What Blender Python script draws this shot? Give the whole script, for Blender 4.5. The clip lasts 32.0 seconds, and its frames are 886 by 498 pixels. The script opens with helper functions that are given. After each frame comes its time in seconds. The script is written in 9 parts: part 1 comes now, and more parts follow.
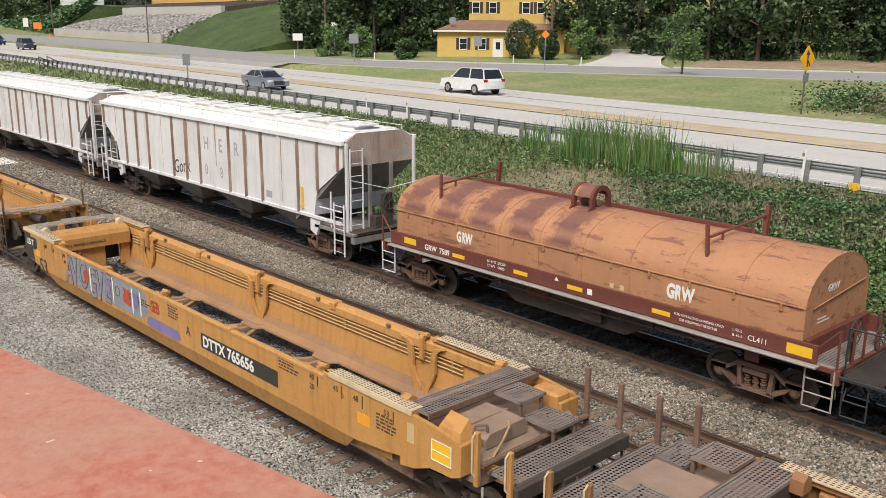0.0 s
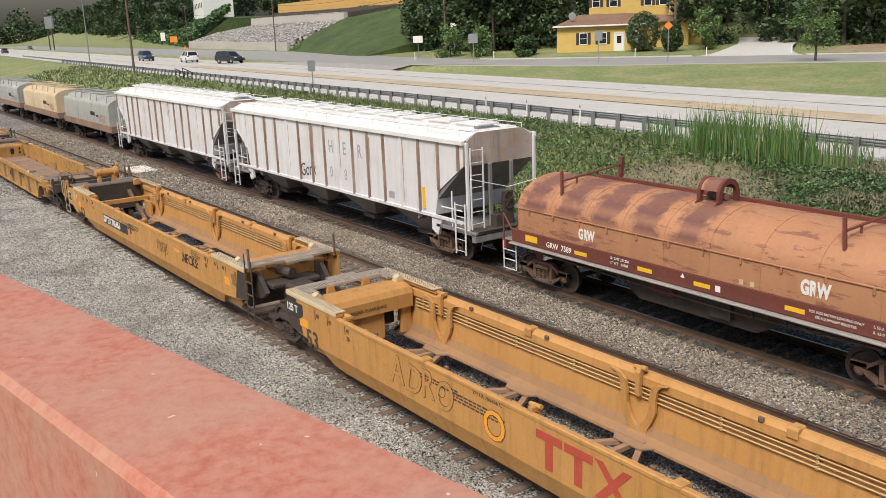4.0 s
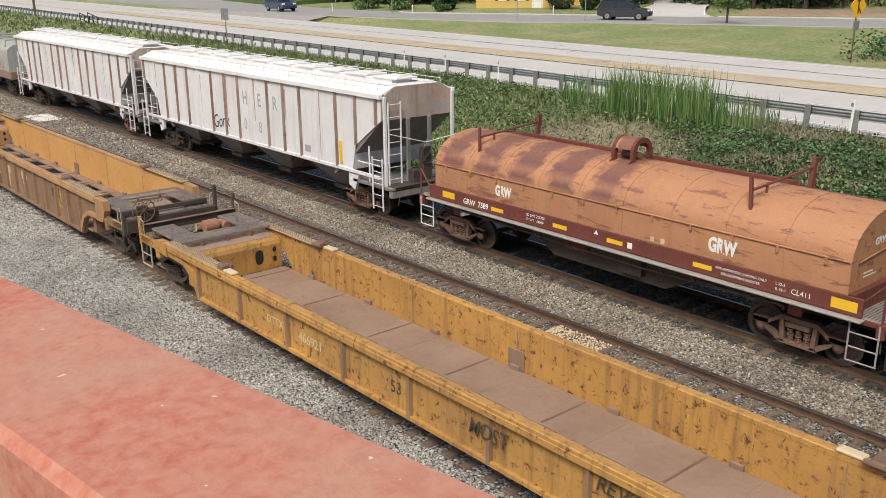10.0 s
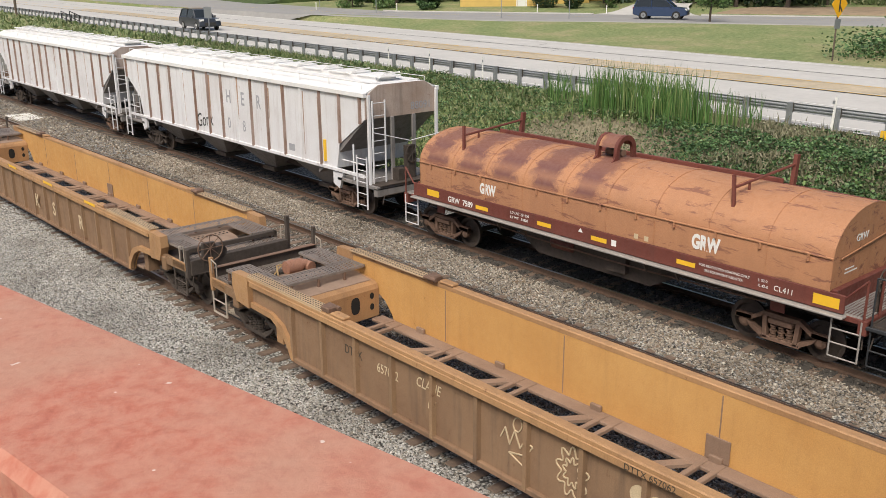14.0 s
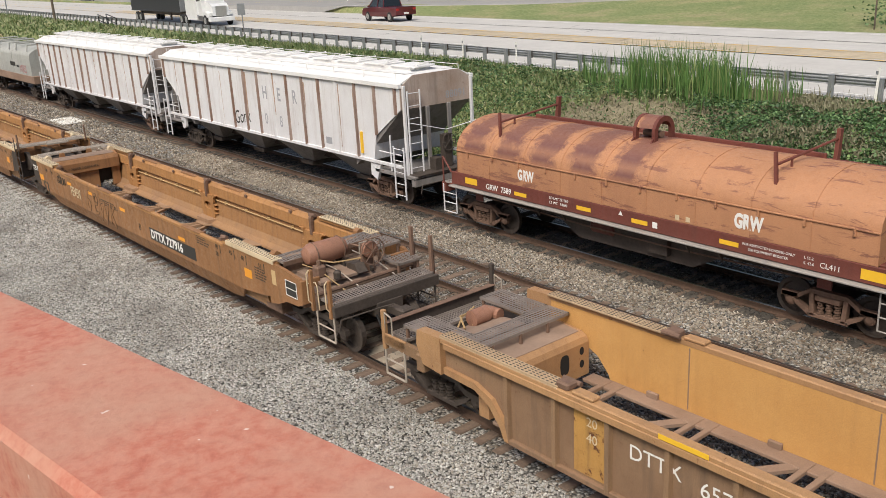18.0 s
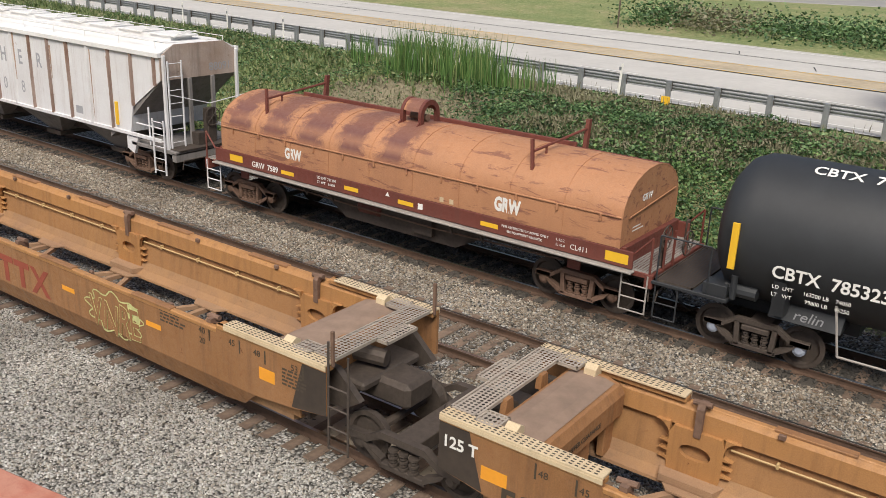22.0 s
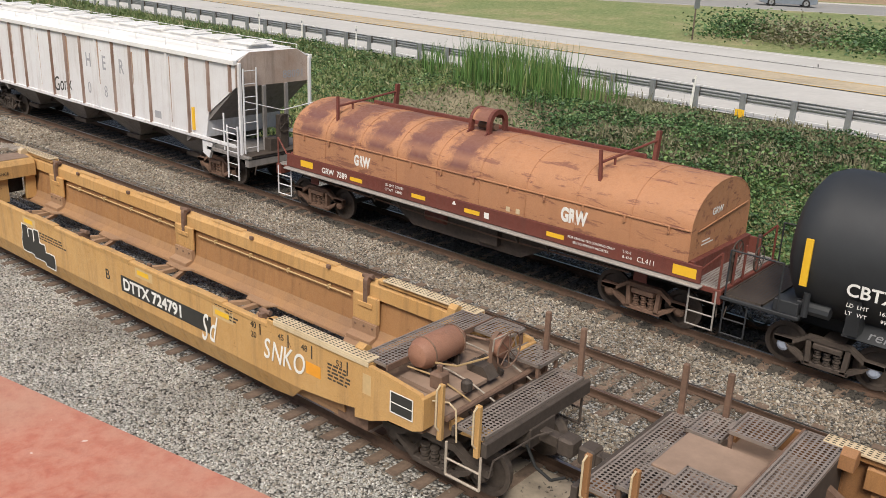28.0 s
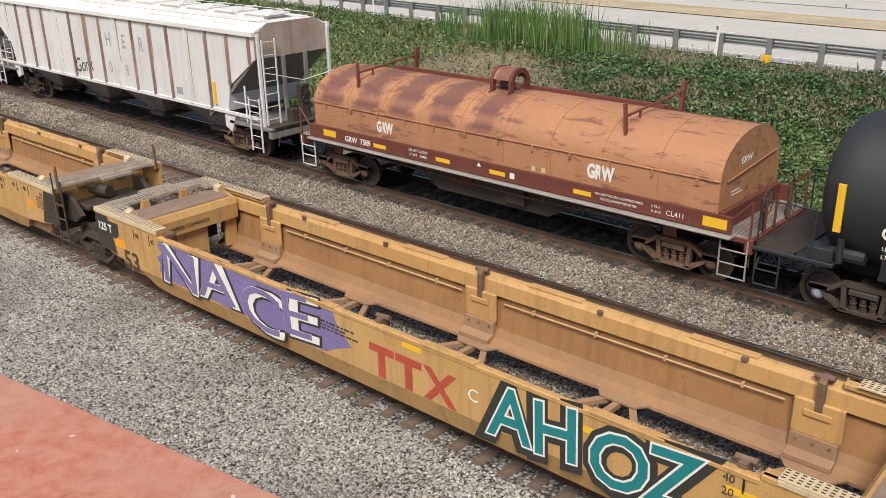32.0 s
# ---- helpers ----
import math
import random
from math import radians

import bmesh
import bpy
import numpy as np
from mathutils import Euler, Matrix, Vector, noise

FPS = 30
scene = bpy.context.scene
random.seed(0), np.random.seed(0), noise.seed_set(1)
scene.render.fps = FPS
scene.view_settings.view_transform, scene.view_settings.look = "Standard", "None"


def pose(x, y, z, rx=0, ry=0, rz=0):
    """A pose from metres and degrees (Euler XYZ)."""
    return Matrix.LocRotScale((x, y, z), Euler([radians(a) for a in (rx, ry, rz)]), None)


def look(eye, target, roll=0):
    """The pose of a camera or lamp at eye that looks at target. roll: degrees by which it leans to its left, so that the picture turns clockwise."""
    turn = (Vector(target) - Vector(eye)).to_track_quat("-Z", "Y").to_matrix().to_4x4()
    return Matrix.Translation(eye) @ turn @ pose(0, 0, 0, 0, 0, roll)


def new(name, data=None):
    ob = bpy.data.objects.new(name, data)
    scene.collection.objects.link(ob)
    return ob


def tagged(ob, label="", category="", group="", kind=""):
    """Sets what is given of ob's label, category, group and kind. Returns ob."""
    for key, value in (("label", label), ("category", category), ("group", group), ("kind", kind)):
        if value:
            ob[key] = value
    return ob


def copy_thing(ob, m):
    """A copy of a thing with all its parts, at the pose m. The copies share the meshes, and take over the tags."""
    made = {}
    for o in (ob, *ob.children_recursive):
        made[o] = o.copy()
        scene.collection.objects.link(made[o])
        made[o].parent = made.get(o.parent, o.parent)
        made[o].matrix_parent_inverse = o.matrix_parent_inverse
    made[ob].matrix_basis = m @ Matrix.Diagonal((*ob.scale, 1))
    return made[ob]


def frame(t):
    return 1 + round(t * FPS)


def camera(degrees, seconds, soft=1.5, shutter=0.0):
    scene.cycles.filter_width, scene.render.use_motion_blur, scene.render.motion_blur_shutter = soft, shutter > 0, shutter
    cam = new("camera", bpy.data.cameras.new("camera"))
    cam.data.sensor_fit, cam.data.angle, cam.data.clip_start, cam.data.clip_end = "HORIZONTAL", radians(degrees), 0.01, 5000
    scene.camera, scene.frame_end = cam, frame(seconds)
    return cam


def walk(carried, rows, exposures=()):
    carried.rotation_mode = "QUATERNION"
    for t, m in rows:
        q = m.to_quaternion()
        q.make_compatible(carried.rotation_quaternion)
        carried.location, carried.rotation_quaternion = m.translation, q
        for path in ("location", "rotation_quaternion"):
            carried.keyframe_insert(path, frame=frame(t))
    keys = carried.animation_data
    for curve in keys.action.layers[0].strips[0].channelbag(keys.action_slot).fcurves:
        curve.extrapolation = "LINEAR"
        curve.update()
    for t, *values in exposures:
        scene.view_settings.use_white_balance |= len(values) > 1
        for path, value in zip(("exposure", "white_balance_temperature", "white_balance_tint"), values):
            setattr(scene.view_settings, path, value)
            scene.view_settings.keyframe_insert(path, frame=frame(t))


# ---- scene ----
cam = camera(52.63, 32.0, 0.6)

PATH = [
    (0.0, 0.012, -0.028, 7.992, 75.75, -0.42, 47.70),
    (0.5, 0.020, -0.037, 7.999, 76.17, -0.60, 47.97),
    (1.0, 0.001, -0.041, 7.986, 76.36, -0.29, 49.43),
    (1.5, -0.001, -0.024, 7.991, 77.00, 1.81, 51.90),
    (2.0, 0.003, -0.022, 7.993, 75.95, 2.15, 53.41),
    (2.5, 0.018, -0.030, 7.990, 76.11, 1.86, 54.69),
    (4.5, 0.034, -0.006, 7.968, 75.66, 2.23, 55.05),
    (5.0, 0.016, 0.015, 7.953, 75.92, 2.42, 53.88),
    (5.5, 0.021, 0.015, 7.973, 75.31, 2.01, 52.47),
    (6.0, 0.032, 0.007, 7.962, 75.55, 1.26, 51.04),
    (6.5, 0.035, -0.012, 7.953, 75.25, 1.06, 50.80),
    (7.0, 0.038, -0.002, 7.974, 74.76, 1.18, 51.48),
    (7.5, 0.018, -0.017, 7.964, 74.98, 0.95, 51.43),
    (8.0, 0.025, -0.009, 7.976, 75.57, 1.88, 51.12),
    (8.5, 0.008, 0.009, 7.980, 75.39, 2.00, 51.85),
    (9.0, 0.012, -0.001, 7.971, 74.16, 1.76, 52.60),
    (9.5, -0.002, 0.004, 7.961, 73.31, 1.12, 51.41),
    (10.0, -0.015, 0.008, 7.956, 72.85, 0.33, 50.07),
    (10.5, -0.007, 0.005, 7.976, 71.90, -0.45, 47.29),
    (11.0, -0.009, -0.014, 7.967, 72.06, -0.71, 46.19),
    (11.5, -0.020, 0.001, 7.981, 71.80, -0.15, 46.74),
    (12.0, -0.009, 0.006, 7.973, 71.37, 0.10, 47.18),
    (12.5, -0.014, 0.004, 7.976, 71.32, -0.04, 47.16),
    (13.0, -0.019, 0.007, 7.966, 71.93, -0.25, 47.12),
    (13.5, 0.006, 0.011, 7.949, 72.54, -0.00, 48.08),
    (14.0, -0.002, 0.025, 7.944, 72.76, 0.29, 49.11),
    (14.5, 0.006, 0.026, 7.950, 73.25, 0.42, 49.98),
    (15.0, 0.018, 0.036, 7.931, 72.96, 0.49, 50.89),
    (15.5, -0.002, 0.015, 7.955, 70.28, 0.86, 51.52),
    (17.5, -0.012, -0.006, 7.978, 70.76, 2.65, 51.39),
    (18.0, 0.019, -0.002, 8.008, 71.96, 2.96, 50.93),
    (18.5, 0.035, -0.009, 7.994, 74.31, 4.11, 52.13),
    (19.0, 0.028, 0.015, 8.006, 75.09, 4.43, 52.01),
    (19.5, 0.028, 0.023, 8.003, 73.37, 4.64, 51.00),
    (20.0, 0.011, 0.027, 8.015, 71.76, 4.81, 49.27),
    (20.5, -0.015, 0.014, 8.024, 71.16, 2.98, 45.64),
    (21.0, -0.027, 0.001, 8.032, 71.20, -0.14, 41.74),
    (21.5, -0.040, 0.001, 8.044, 70.64, -1.97, 38.00),
    (22.0, -0.053, 0.003, 8.056, 70.43, -2.18, 36.93),
    (22.5, -0.058, 0.009, 8.051, 69.58, -2.39, 37.93),
    (23.0, -0.055, 0.002, 8.036, 68.53, -2.41, 38.42),
    (23.5, -0.056, -0.000, 8.034, 69.50, -1.96, 38.85),
    (24.0, -0.023, -0.001, 8.017, 72.02, -1.30, 41.41),
    (24.5, -0.002, 0.010, 8.019, 73.54, -0.69, 44.05),
    (26.5, 0.022, -0.024, 8.014, 73.04, -1.83, 42.69),
    (27.0, 0.013, -0.018, 8.026, 72.93, -1.73, 42.87),
    (27.5, 0.010, -0.016, 8.021, 72.02, -2.29, 42.21),
    (28.0, 0.000, -0.012, 8.027, 70.93, -2.14, 41.42),
    (28.5, 0.010, 0.010, 8.034, 70.75, -0.78, 41.55),
    (29.0, -0.013, 0.036, 8.050, 70.26, -0.47, 39.74),
    (29.5, -0.024, 0.024, 8.040, 69.93, -2.61, 38.52),
    (30.0, 0.021, 0.016, 8.034, 69.69, -1.20, 39.99),
    (30.5, -0.003, 0.031, 8.022, 68.55, 0.52, 40.88),
    (31.0, -0.015, 0.039, 8.015, 68.49, 0.68, 41.37),
    (31.5, -0.003, 0.036, 8.011, 69.15, 0.93, 41.93),
    (32.0, -0.006, 0.036, 8.019, 68.56, 0.98, 42.23),
]
walk(cam, [(t, pose(*p)) for t, *p in PATH])

# ---- light ----
world = bpy.data.worlds.new("world")
scene.world = world
world.use_nodes = True
wn = world.node_tree.nodes
sky = wn.new("ShaderNodeTexSky")
sky.sky_type, sky.sun_disc = "NISHITA", False
sky.sun_elevation, sky.sun_rotation = radians(58), radians(200)
sky.air_density, sky.dust_density, sky.ozone_density = 1.0, 4.0, 1.0
world.node_tree.links.new(sky.outputs[0], wn["Background"].inputs[0])
wn["Background"].inputs[1].default_value = 0.092
sun = new("sun", bpy.data.lights.new("sun", "SUN"))
sun.data.energy, sun.data.angle, sun.data.color = 3.25, radians(20), (1.0, 0.945, 0.85)
sun.matrix_world = look((20, -30, 60), (-10, 12, 0))
scene.view_settings.exposure = 0.17


# ---- materials ----
def ramp(nt, fac, stops):
    n = nt.nodes.new("ShaderNodeValToRGB")
    el = n.color_ramp.elements
    while len(el) < len(stops):
        el.new(0.5)
    for e, (p, c) in zip(el, stops):
        e.position, e.color = p, (*c, 1) if len(c) == 3 else c
    nt.links.new(fac, n.inputs[0])
    return n.outputs[0]


def noise_tex(nt, co, scale, detail=6, rough=0.6, stretch=None, distort=0.0):
    if stretch:
        mp = nt.nodes.new("ShaderNodeMapping")
        mp.inputs["Scale"].default_value = stretch
        nt.links.new(co, mp.inputs[0])
        co = mp.outputs[0]
    n = nt.nodes.new("ShaderNodeTexNoise")
    n.inputs["Scale"].default_value, n.inputs["Detail"].default_value = scale, detail
    n.inputs["Roughness"].default_value, n.inputs["Distortion"].default_value = rough, distort
    nt.links.new(co, n.inputs["Vector"])
    return n.outputs[0]


def mix(nt, fac, a, b, mode="MIX"):
    n = nt.nodes.new("ShaderNodeMix")
    n.data_type, n.blend_type = "RGBA", mode
    for sock, v in ((n.inputs[0], fac), (n.inputs[6], a), (n.inputs[7], b)):
        if isinstance(v, (int, float)):
            sock.default_value = v
        elif isinstance(v, tuple):
            sock.default_value = (*v, 1)
        else:
            nt.links.new(v, sock)
    return n.outputs[2]


def begin(name, rough=0.6, metal=0.0):
    m = bpy.data.materials.new(name)
    m.use_nodes = True
    nt = m.node_tree
    b = nt.nodes["Principled BSDF"]
    b.inputs["Roughness"].default_value, b.inputs["Metallic"].default_value = rough, metal
    tc = nt.nodes.new("ShaderNodeTexCoord")
    return m, nt, b, tc.outputs["Object"]


def bump(nt, b, h, strength, dist=0.01):
    n = nt.nodes.new("ShaderNodeBump")
    n.inputs["Strength"].default_value, n.inputs["Distance"].default_value = strength, dist
    nt.links.new(h, n.inputs["Height"])
    nt.links.new(n.outputs[0], b.inputs["Normal"])


def paint(name, c, worn, rust=(0.12, 0.045, 0.02), rustiness=0.3, streak=0.4, rough=0.55, grime=(0.06, 0.045, 0.035), scale=1.0):
    """Weathered paint on steel: faded patches, run-down streaks, rust spots, fine grain."""
    m, nt, b, co = begin(name, rough)
    big = noise_tex(nt, co, 0.55 * scale, 5, 0.6)
    col = mix(nt, ramp(nt, big, [(0.35, (0, 0, 0)), (0.68, (1, 1, 1))]), c, worn)
    st = noise_tex(nt, co, 1.0, 5, 0.65, (5.0 * scale, 5.0 * scale, 0.35 * scale))
    sf = ramp(nt, st, [(0.5, (0, 0, 0)), (0.8, (streak, streak, streak))])
    col = mix(nt, sf, col, grime)
    sp = noise_tex(nt, co, 6 * scale, 9, 0.72, None, 0.6)
    lo = 0.71 - 0.2 * rustiness
    rf = ramp(nt, sp, [(lo, (0, 0, 0)), (lo + 0.07, (1, 1, 1))])
    col = mix(nt, rf, col, rust)
    fine = noise_tex(nt, co, 55, 4, 0.7)
    col = mix(nt, 0.16, col, ramp(nt, fine, [(0.3, (0.0, 0.0, 0.0)), (0.7, (1, 1, 1))]), "OVERLAY")
    nt.links.new(col, b.inputs["Base Color"])
    nt.links.new(ramp(nt, sp, [(0.35, (rough - 0.12,) * 3), (0.7, (0.9,) * 3)]), b.inputs["Roughness"])
    bump(nt, b, sp, 0.16)
    return m


def plain(name, c, rough=0.6, metal=0.0, var=0.25, scale=12.0, bumpy=0.1):
    m, nt, b, co = begin(name, rough, metal)
    n = noise_tex(nt, co, scale, 6, 0.65)
    n2 = noise_tex(nt, co, scale * 0.13, 4, 0.6)
    d = tuple(v * (1 - var) for v in c)
    e = tuple(min(1, v * (1 + var)) for v in c)
    col = mix(nt, 0.5, ramp(nt, n, [(0.3, d), (0.7, e)]), ramp(nt, n2, [(0.3, d), (0.7, e)]))
    nt.links.new(col, b.inputs["Base Color"])
    bump(nt, b, n, bumpy)
    return m


def stone_mat(name, cols, random_island=True):
    m, nt, b, co = begin(name, 0.85)
    g = nt.nodes.new("ShaderNodeNewGeometry")
    col = ramp(nt, g.outputs["Random Per Island"], [(i / (len(cols) - 1), c) for i, c in enumerate(cols)])
    n = noise_tex(nt, co, 30, 4)
    col = mix(nt, 0.35, col, ramp(nt, n, [(0.3, (0.05, 0.05, 0.05)), (0.75, (0.9, 0.88, 0.84))]), "OVERLAY")
    big = noise_tex(nt, co, 0.5, 4)
    col = mix(nt, ramp(nt, big, [(0.45, (0, 0, 0)), (0.75, (0.55, 0.55, 0.55))]), col, (0.13, 0.105, 0.08), "MULTIPLY")
    nt.links.new(col, b.inputs["Base Color"])
    return m


def gravel_mat(name, cols, scale, dark=(0.03, 0.028, 0.025)):
    """Crushed stone too far off to be told apart: cells of differing grey with dark gaps."""
    m, nt, b, co = begin(name, 0.9)
    v = nt.nodes.new("ShaderNodeTexVoronoi")
    v.inputs["Scale"].default_value = scale
    nt.links.new(co, v.inputs["Vector"])
    sep = nt.nodes.new("ShaderNodeSeparateColor")
    nt.links.new(v.outputs["Color"], sep.inputs[0])
    col = ramp(nt, sep.outputs[0], [(i / (len(cols) - 1), c) for i, c in enumerate(cols)])
    col = mix(nt, ramp(nt, v.outputs["Distance"], [(0.35, (0, 0, 0)), (0.75, (1, 1, 1))]), col, dark)
    big = noise_tex(nt, co, 0.35, 5)
    col = mix(nt, ramp(nt, big, [(0.4, (0, 0, 0)), (0.75, (0.7, 0.7, 0.7))]), col, (0.5, 0.42, 0.33), "MULTIPLY")
    nt.links.new(col, b.inputs["Base Color"])
    inv = ramp(nt, v.outputs["Distance"], [(0.0, (1, 1, 1)), (0.7, (0, 0, 0))])
    bump(nt, b, inv, 0.8, 0.03)
    return m


def leaf_mat(name, a, c, d=None):
    m, nt, b, co = begin(name, 0.6)
    g = nt.nodes.new("ShaderNodeNewGeometry")
    col = ramp(nt, g.outputs["Random Per Island"], [(0.0, a), (0.7, c), (1.0, d or c)])
    n = noise_tex(nt, co, 0.35, 3)
    col = mix(nt, ramp(nt, n, [(0.35, (0, 0, 0)), (0.7, (0.6, 0.6, 0.6))]), col, a)
    nt.links.new(col, b.inputs["Base Color"])
    b.inputs["Transmission Weight"].default_value = 0.0
    b.inputs["Subsurface Weight"].default_value = 0.0
    return m


YEL = paint("well_yellow", (0.47, 0.228, 0.062), (0.52, 0.268, 0.082), rustiness=0.32, streak=0.62, grime=(0.16, 0.085, 0.035))
YEL_IN = paint("well_yellow_inner", (0.53, 0.278, 0.09), (0.48, 0.24, 0.072), rustiness=0.2, streak=0.5, grime=(0.17, 0.08, 0.035))
YEL_OLD = paint("well_yellow_old", (0.50, 0.27, 0.07), (0.36, 0.19, 0.06), rustiness=0.75, streak=0.85, grime=(0.10, 0.055, 0.03))
TAN = paint("well_tan", (0.255, 0.12, 0.047), (0.32, 0.16, 0.07), rustiness=0.35, streak=0.7, grime=(0.10, 0.052, 0.03))
TAN_IN = paint("well_tan_inner", (0.42, 0.21, 0.075), (0.36, 0.18, 0.07), rustiness=0.25, streak=0.55, grime=(0.13, 0.06, 0.03))
PALE = paint("well_pale", (0.50, 0.282, 0.10), (0.55, 0.33, 0.132), rustiness=0.3, streak=0.6, grime=(0.17, 0.105, 0.055))
DIRTY = paint("well_brown", (0.15, 0.09, 0.058), (0.25, 0.16, 0.10), rustiness=0.5, streak=0.75, rough=0.75)
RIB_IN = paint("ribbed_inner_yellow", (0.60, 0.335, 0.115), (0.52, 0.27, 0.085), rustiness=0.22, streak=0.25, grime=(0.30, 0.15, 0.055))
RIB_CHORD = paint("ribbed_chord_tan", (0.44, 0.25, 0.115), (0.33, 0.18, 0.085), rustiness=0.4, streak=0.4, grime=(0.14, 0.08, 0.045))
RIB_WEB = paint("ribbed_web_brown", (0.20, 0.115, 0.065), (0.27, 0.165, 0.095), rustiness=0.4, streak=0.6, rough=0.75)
FLOOR_BR = paint("well_floor", (0.22, 0.14, 0.095), (0.31, 0.21, 0.15), rustiness=0.3, streak=0.2, rough=0.8)
CREAM = paint("cream_plate", (0.62, 0.50, 0.33), (0.53, 0.40, 0.25), rustiness=0.1, streak=0.3, rough=0.7)
GRATE = plain("dusty_grating", (0.39, 0.33, 0.27), 0.65, 0.15, 0.3, 5)
GRATE_DK = plain("dark_steel_grating", (0.26, 0.215, 0.185), 0.6, 0.25, 0.3, 5)
TREAD = paint("worn_tread_plate", (0.46, 0.33, 0.20), (0.36, 0.25, 0.15), rustiness=0.35, streak=0.3, rough=0.7)
RIB_TAN = paint("tan_rib", (0.30, 0.185, 0.10), (0.22, 0.13, 0.075), rustiness=0.4, streak=0.6)
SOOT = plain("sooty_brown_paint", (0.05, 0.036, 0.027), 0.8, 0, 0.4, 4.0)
LEDGE = paint("dusty_ledge", (0.36, 0.20, 0.09), (0.25, 0.145, 0.085), rustiness=0.25, streak=0.3, rough=0.8)
STRUT = paint("dusty_strut", (0.36, 0.225, 0.13), (0.28, 0.165, 0.10), rustiness=0.2, streak=0.2, rough=0.8)
PIPE = plain("pale_pipe", (0.52, 0.36, 0.17), 0.6, 0, 0.2)
# dirty paint, made darker to hold the shade below the upper box
WEB = paint("shaded_dirty_web", (0.37, 0.195, 0.08), (0.30, 0.15, 0.065), rustiness=0.3, streak=0.6, grime=(0.14, 0.07, 0.035))
RIB_BR = paint("brown_rib", (0.19, 0.11, 0.06), (0.25, 0.15, 0.08), rustiness=0.4, streak=0.6)
DUST = plain("dusty_brown_deck", (0.27, 0.185, 0.135), 0.9, 0, 0.3, 3.0, 0.2)
TANK_BR = paint("brown_reservoir", (0.27, 0.125, 0.08), (0.33, 0.17, 0.11), rustiness=0.3, streak=0.4)
HOSE = plain("tan_hose", (0.4, 0.27, 0.13), 0.7)
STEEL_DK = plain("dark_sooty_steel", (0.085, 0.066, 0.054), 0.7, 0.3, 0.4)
STEEL_BR = plain("brown_cast_steel", (0.19, 0.115, 0.08), 0.75, 0.2, 0.4)
BLACK = plain("black_gap", (0.015, 0.014, 0.013), 0.9, 0, 0.2)
RAIL_TOP = plain("polished_rail_head", (0.45, 0.43, 0.41), 0.3, 1.0, 0.15)
RAIL_SIDE = plain("rusty_rail_web", (0.10, 0.06, 0.04), 0.85, 0.1, 0.4)
TIE = plain("tarred_timber", (0.17, 0.118, 0.085), 0.9, 0, 0.5, 9.0, 0.5)
WHITE = plain("white_marking", (0.78, 0.76, 0.72), 0.6, 0, 0.08)
ORANGE_MARK = plain("orange_reflector", (0.80, 0.33, 0.03), 0.5, 0, 0.08)
YEL_MARK = plain("yellow_reflector", (0.80, 0.47, 0.03), 0.5, 0, 0.08)
SIGN_BLACK = plain("black_sign_panel", (0.035, 0.033, 0.03), 0.6, 0, 0.15)
INK = plain("dark_lettering", (0.06, 0.045, 0.03), 0.7, 0, 0.2)
TTX_RED = plain("dull_red_lettering", (0.27, 0.06, 0.035), 0.7, 0, 0.2)


def girder_mat():
    """Chalky salmon-red lead paint: blotches of deeper red, beige bloom, pale chips."""
    m, nt, b, co = begin("red_lead_paint", 0.7)
    a = noise_tex(nt, co, 110, 6, 0.7)
    c = noise_tex(nt, co, 58, 5, 0.62, None, 0.25)
    d = noise_tex(nt, co, 5.0, 4, 0.6)
    e = noise_tex(nt, co, 70, 2, 0.5)
    col = ramp(nt, c, [(0.32, (0.52, 0.235, 0.165)), (0.48, (0.49, 0.20, 0.135)), (0.60, (0.45, 0.15, 0.098)), (0.74, (0.36, 0.105, 0.07))])
    col = mix(nt, ramp(nt, d, [(0.42, (0, 0, 0)), (0.66, (0.75, 0.75, 0.75))]), col, (0.47, 0.27, 0.19))
    col = mix(nt, ramp(nt, a, [(0.5, (0, 0, 0)), (0.7, (0.3, 0.3, 0.3))]), col, (0.33, 0.11, 0.08))
    col = mix(nt, ramp(nt, e, [(0.755, (0, 0, 0)), (0.775, (0.8, 0.8, 0.8))]), col, (0.72, 0.62, 0.56))
    nt.links.new(col, b.inputs["Base Color"])
    bump(nt, b, a, 0.3, 0.003)
    return m


GIRDER = girder_mat()
COIL = paint("coil_cover_orange", (0.45, 0.215, 0.108), (0.40, 0.195, 0.10), rust=(0.15, 0.055, 0.035), rustiness=0.2, streak=0.25, grime=(0.25, 0.10, 0.05))


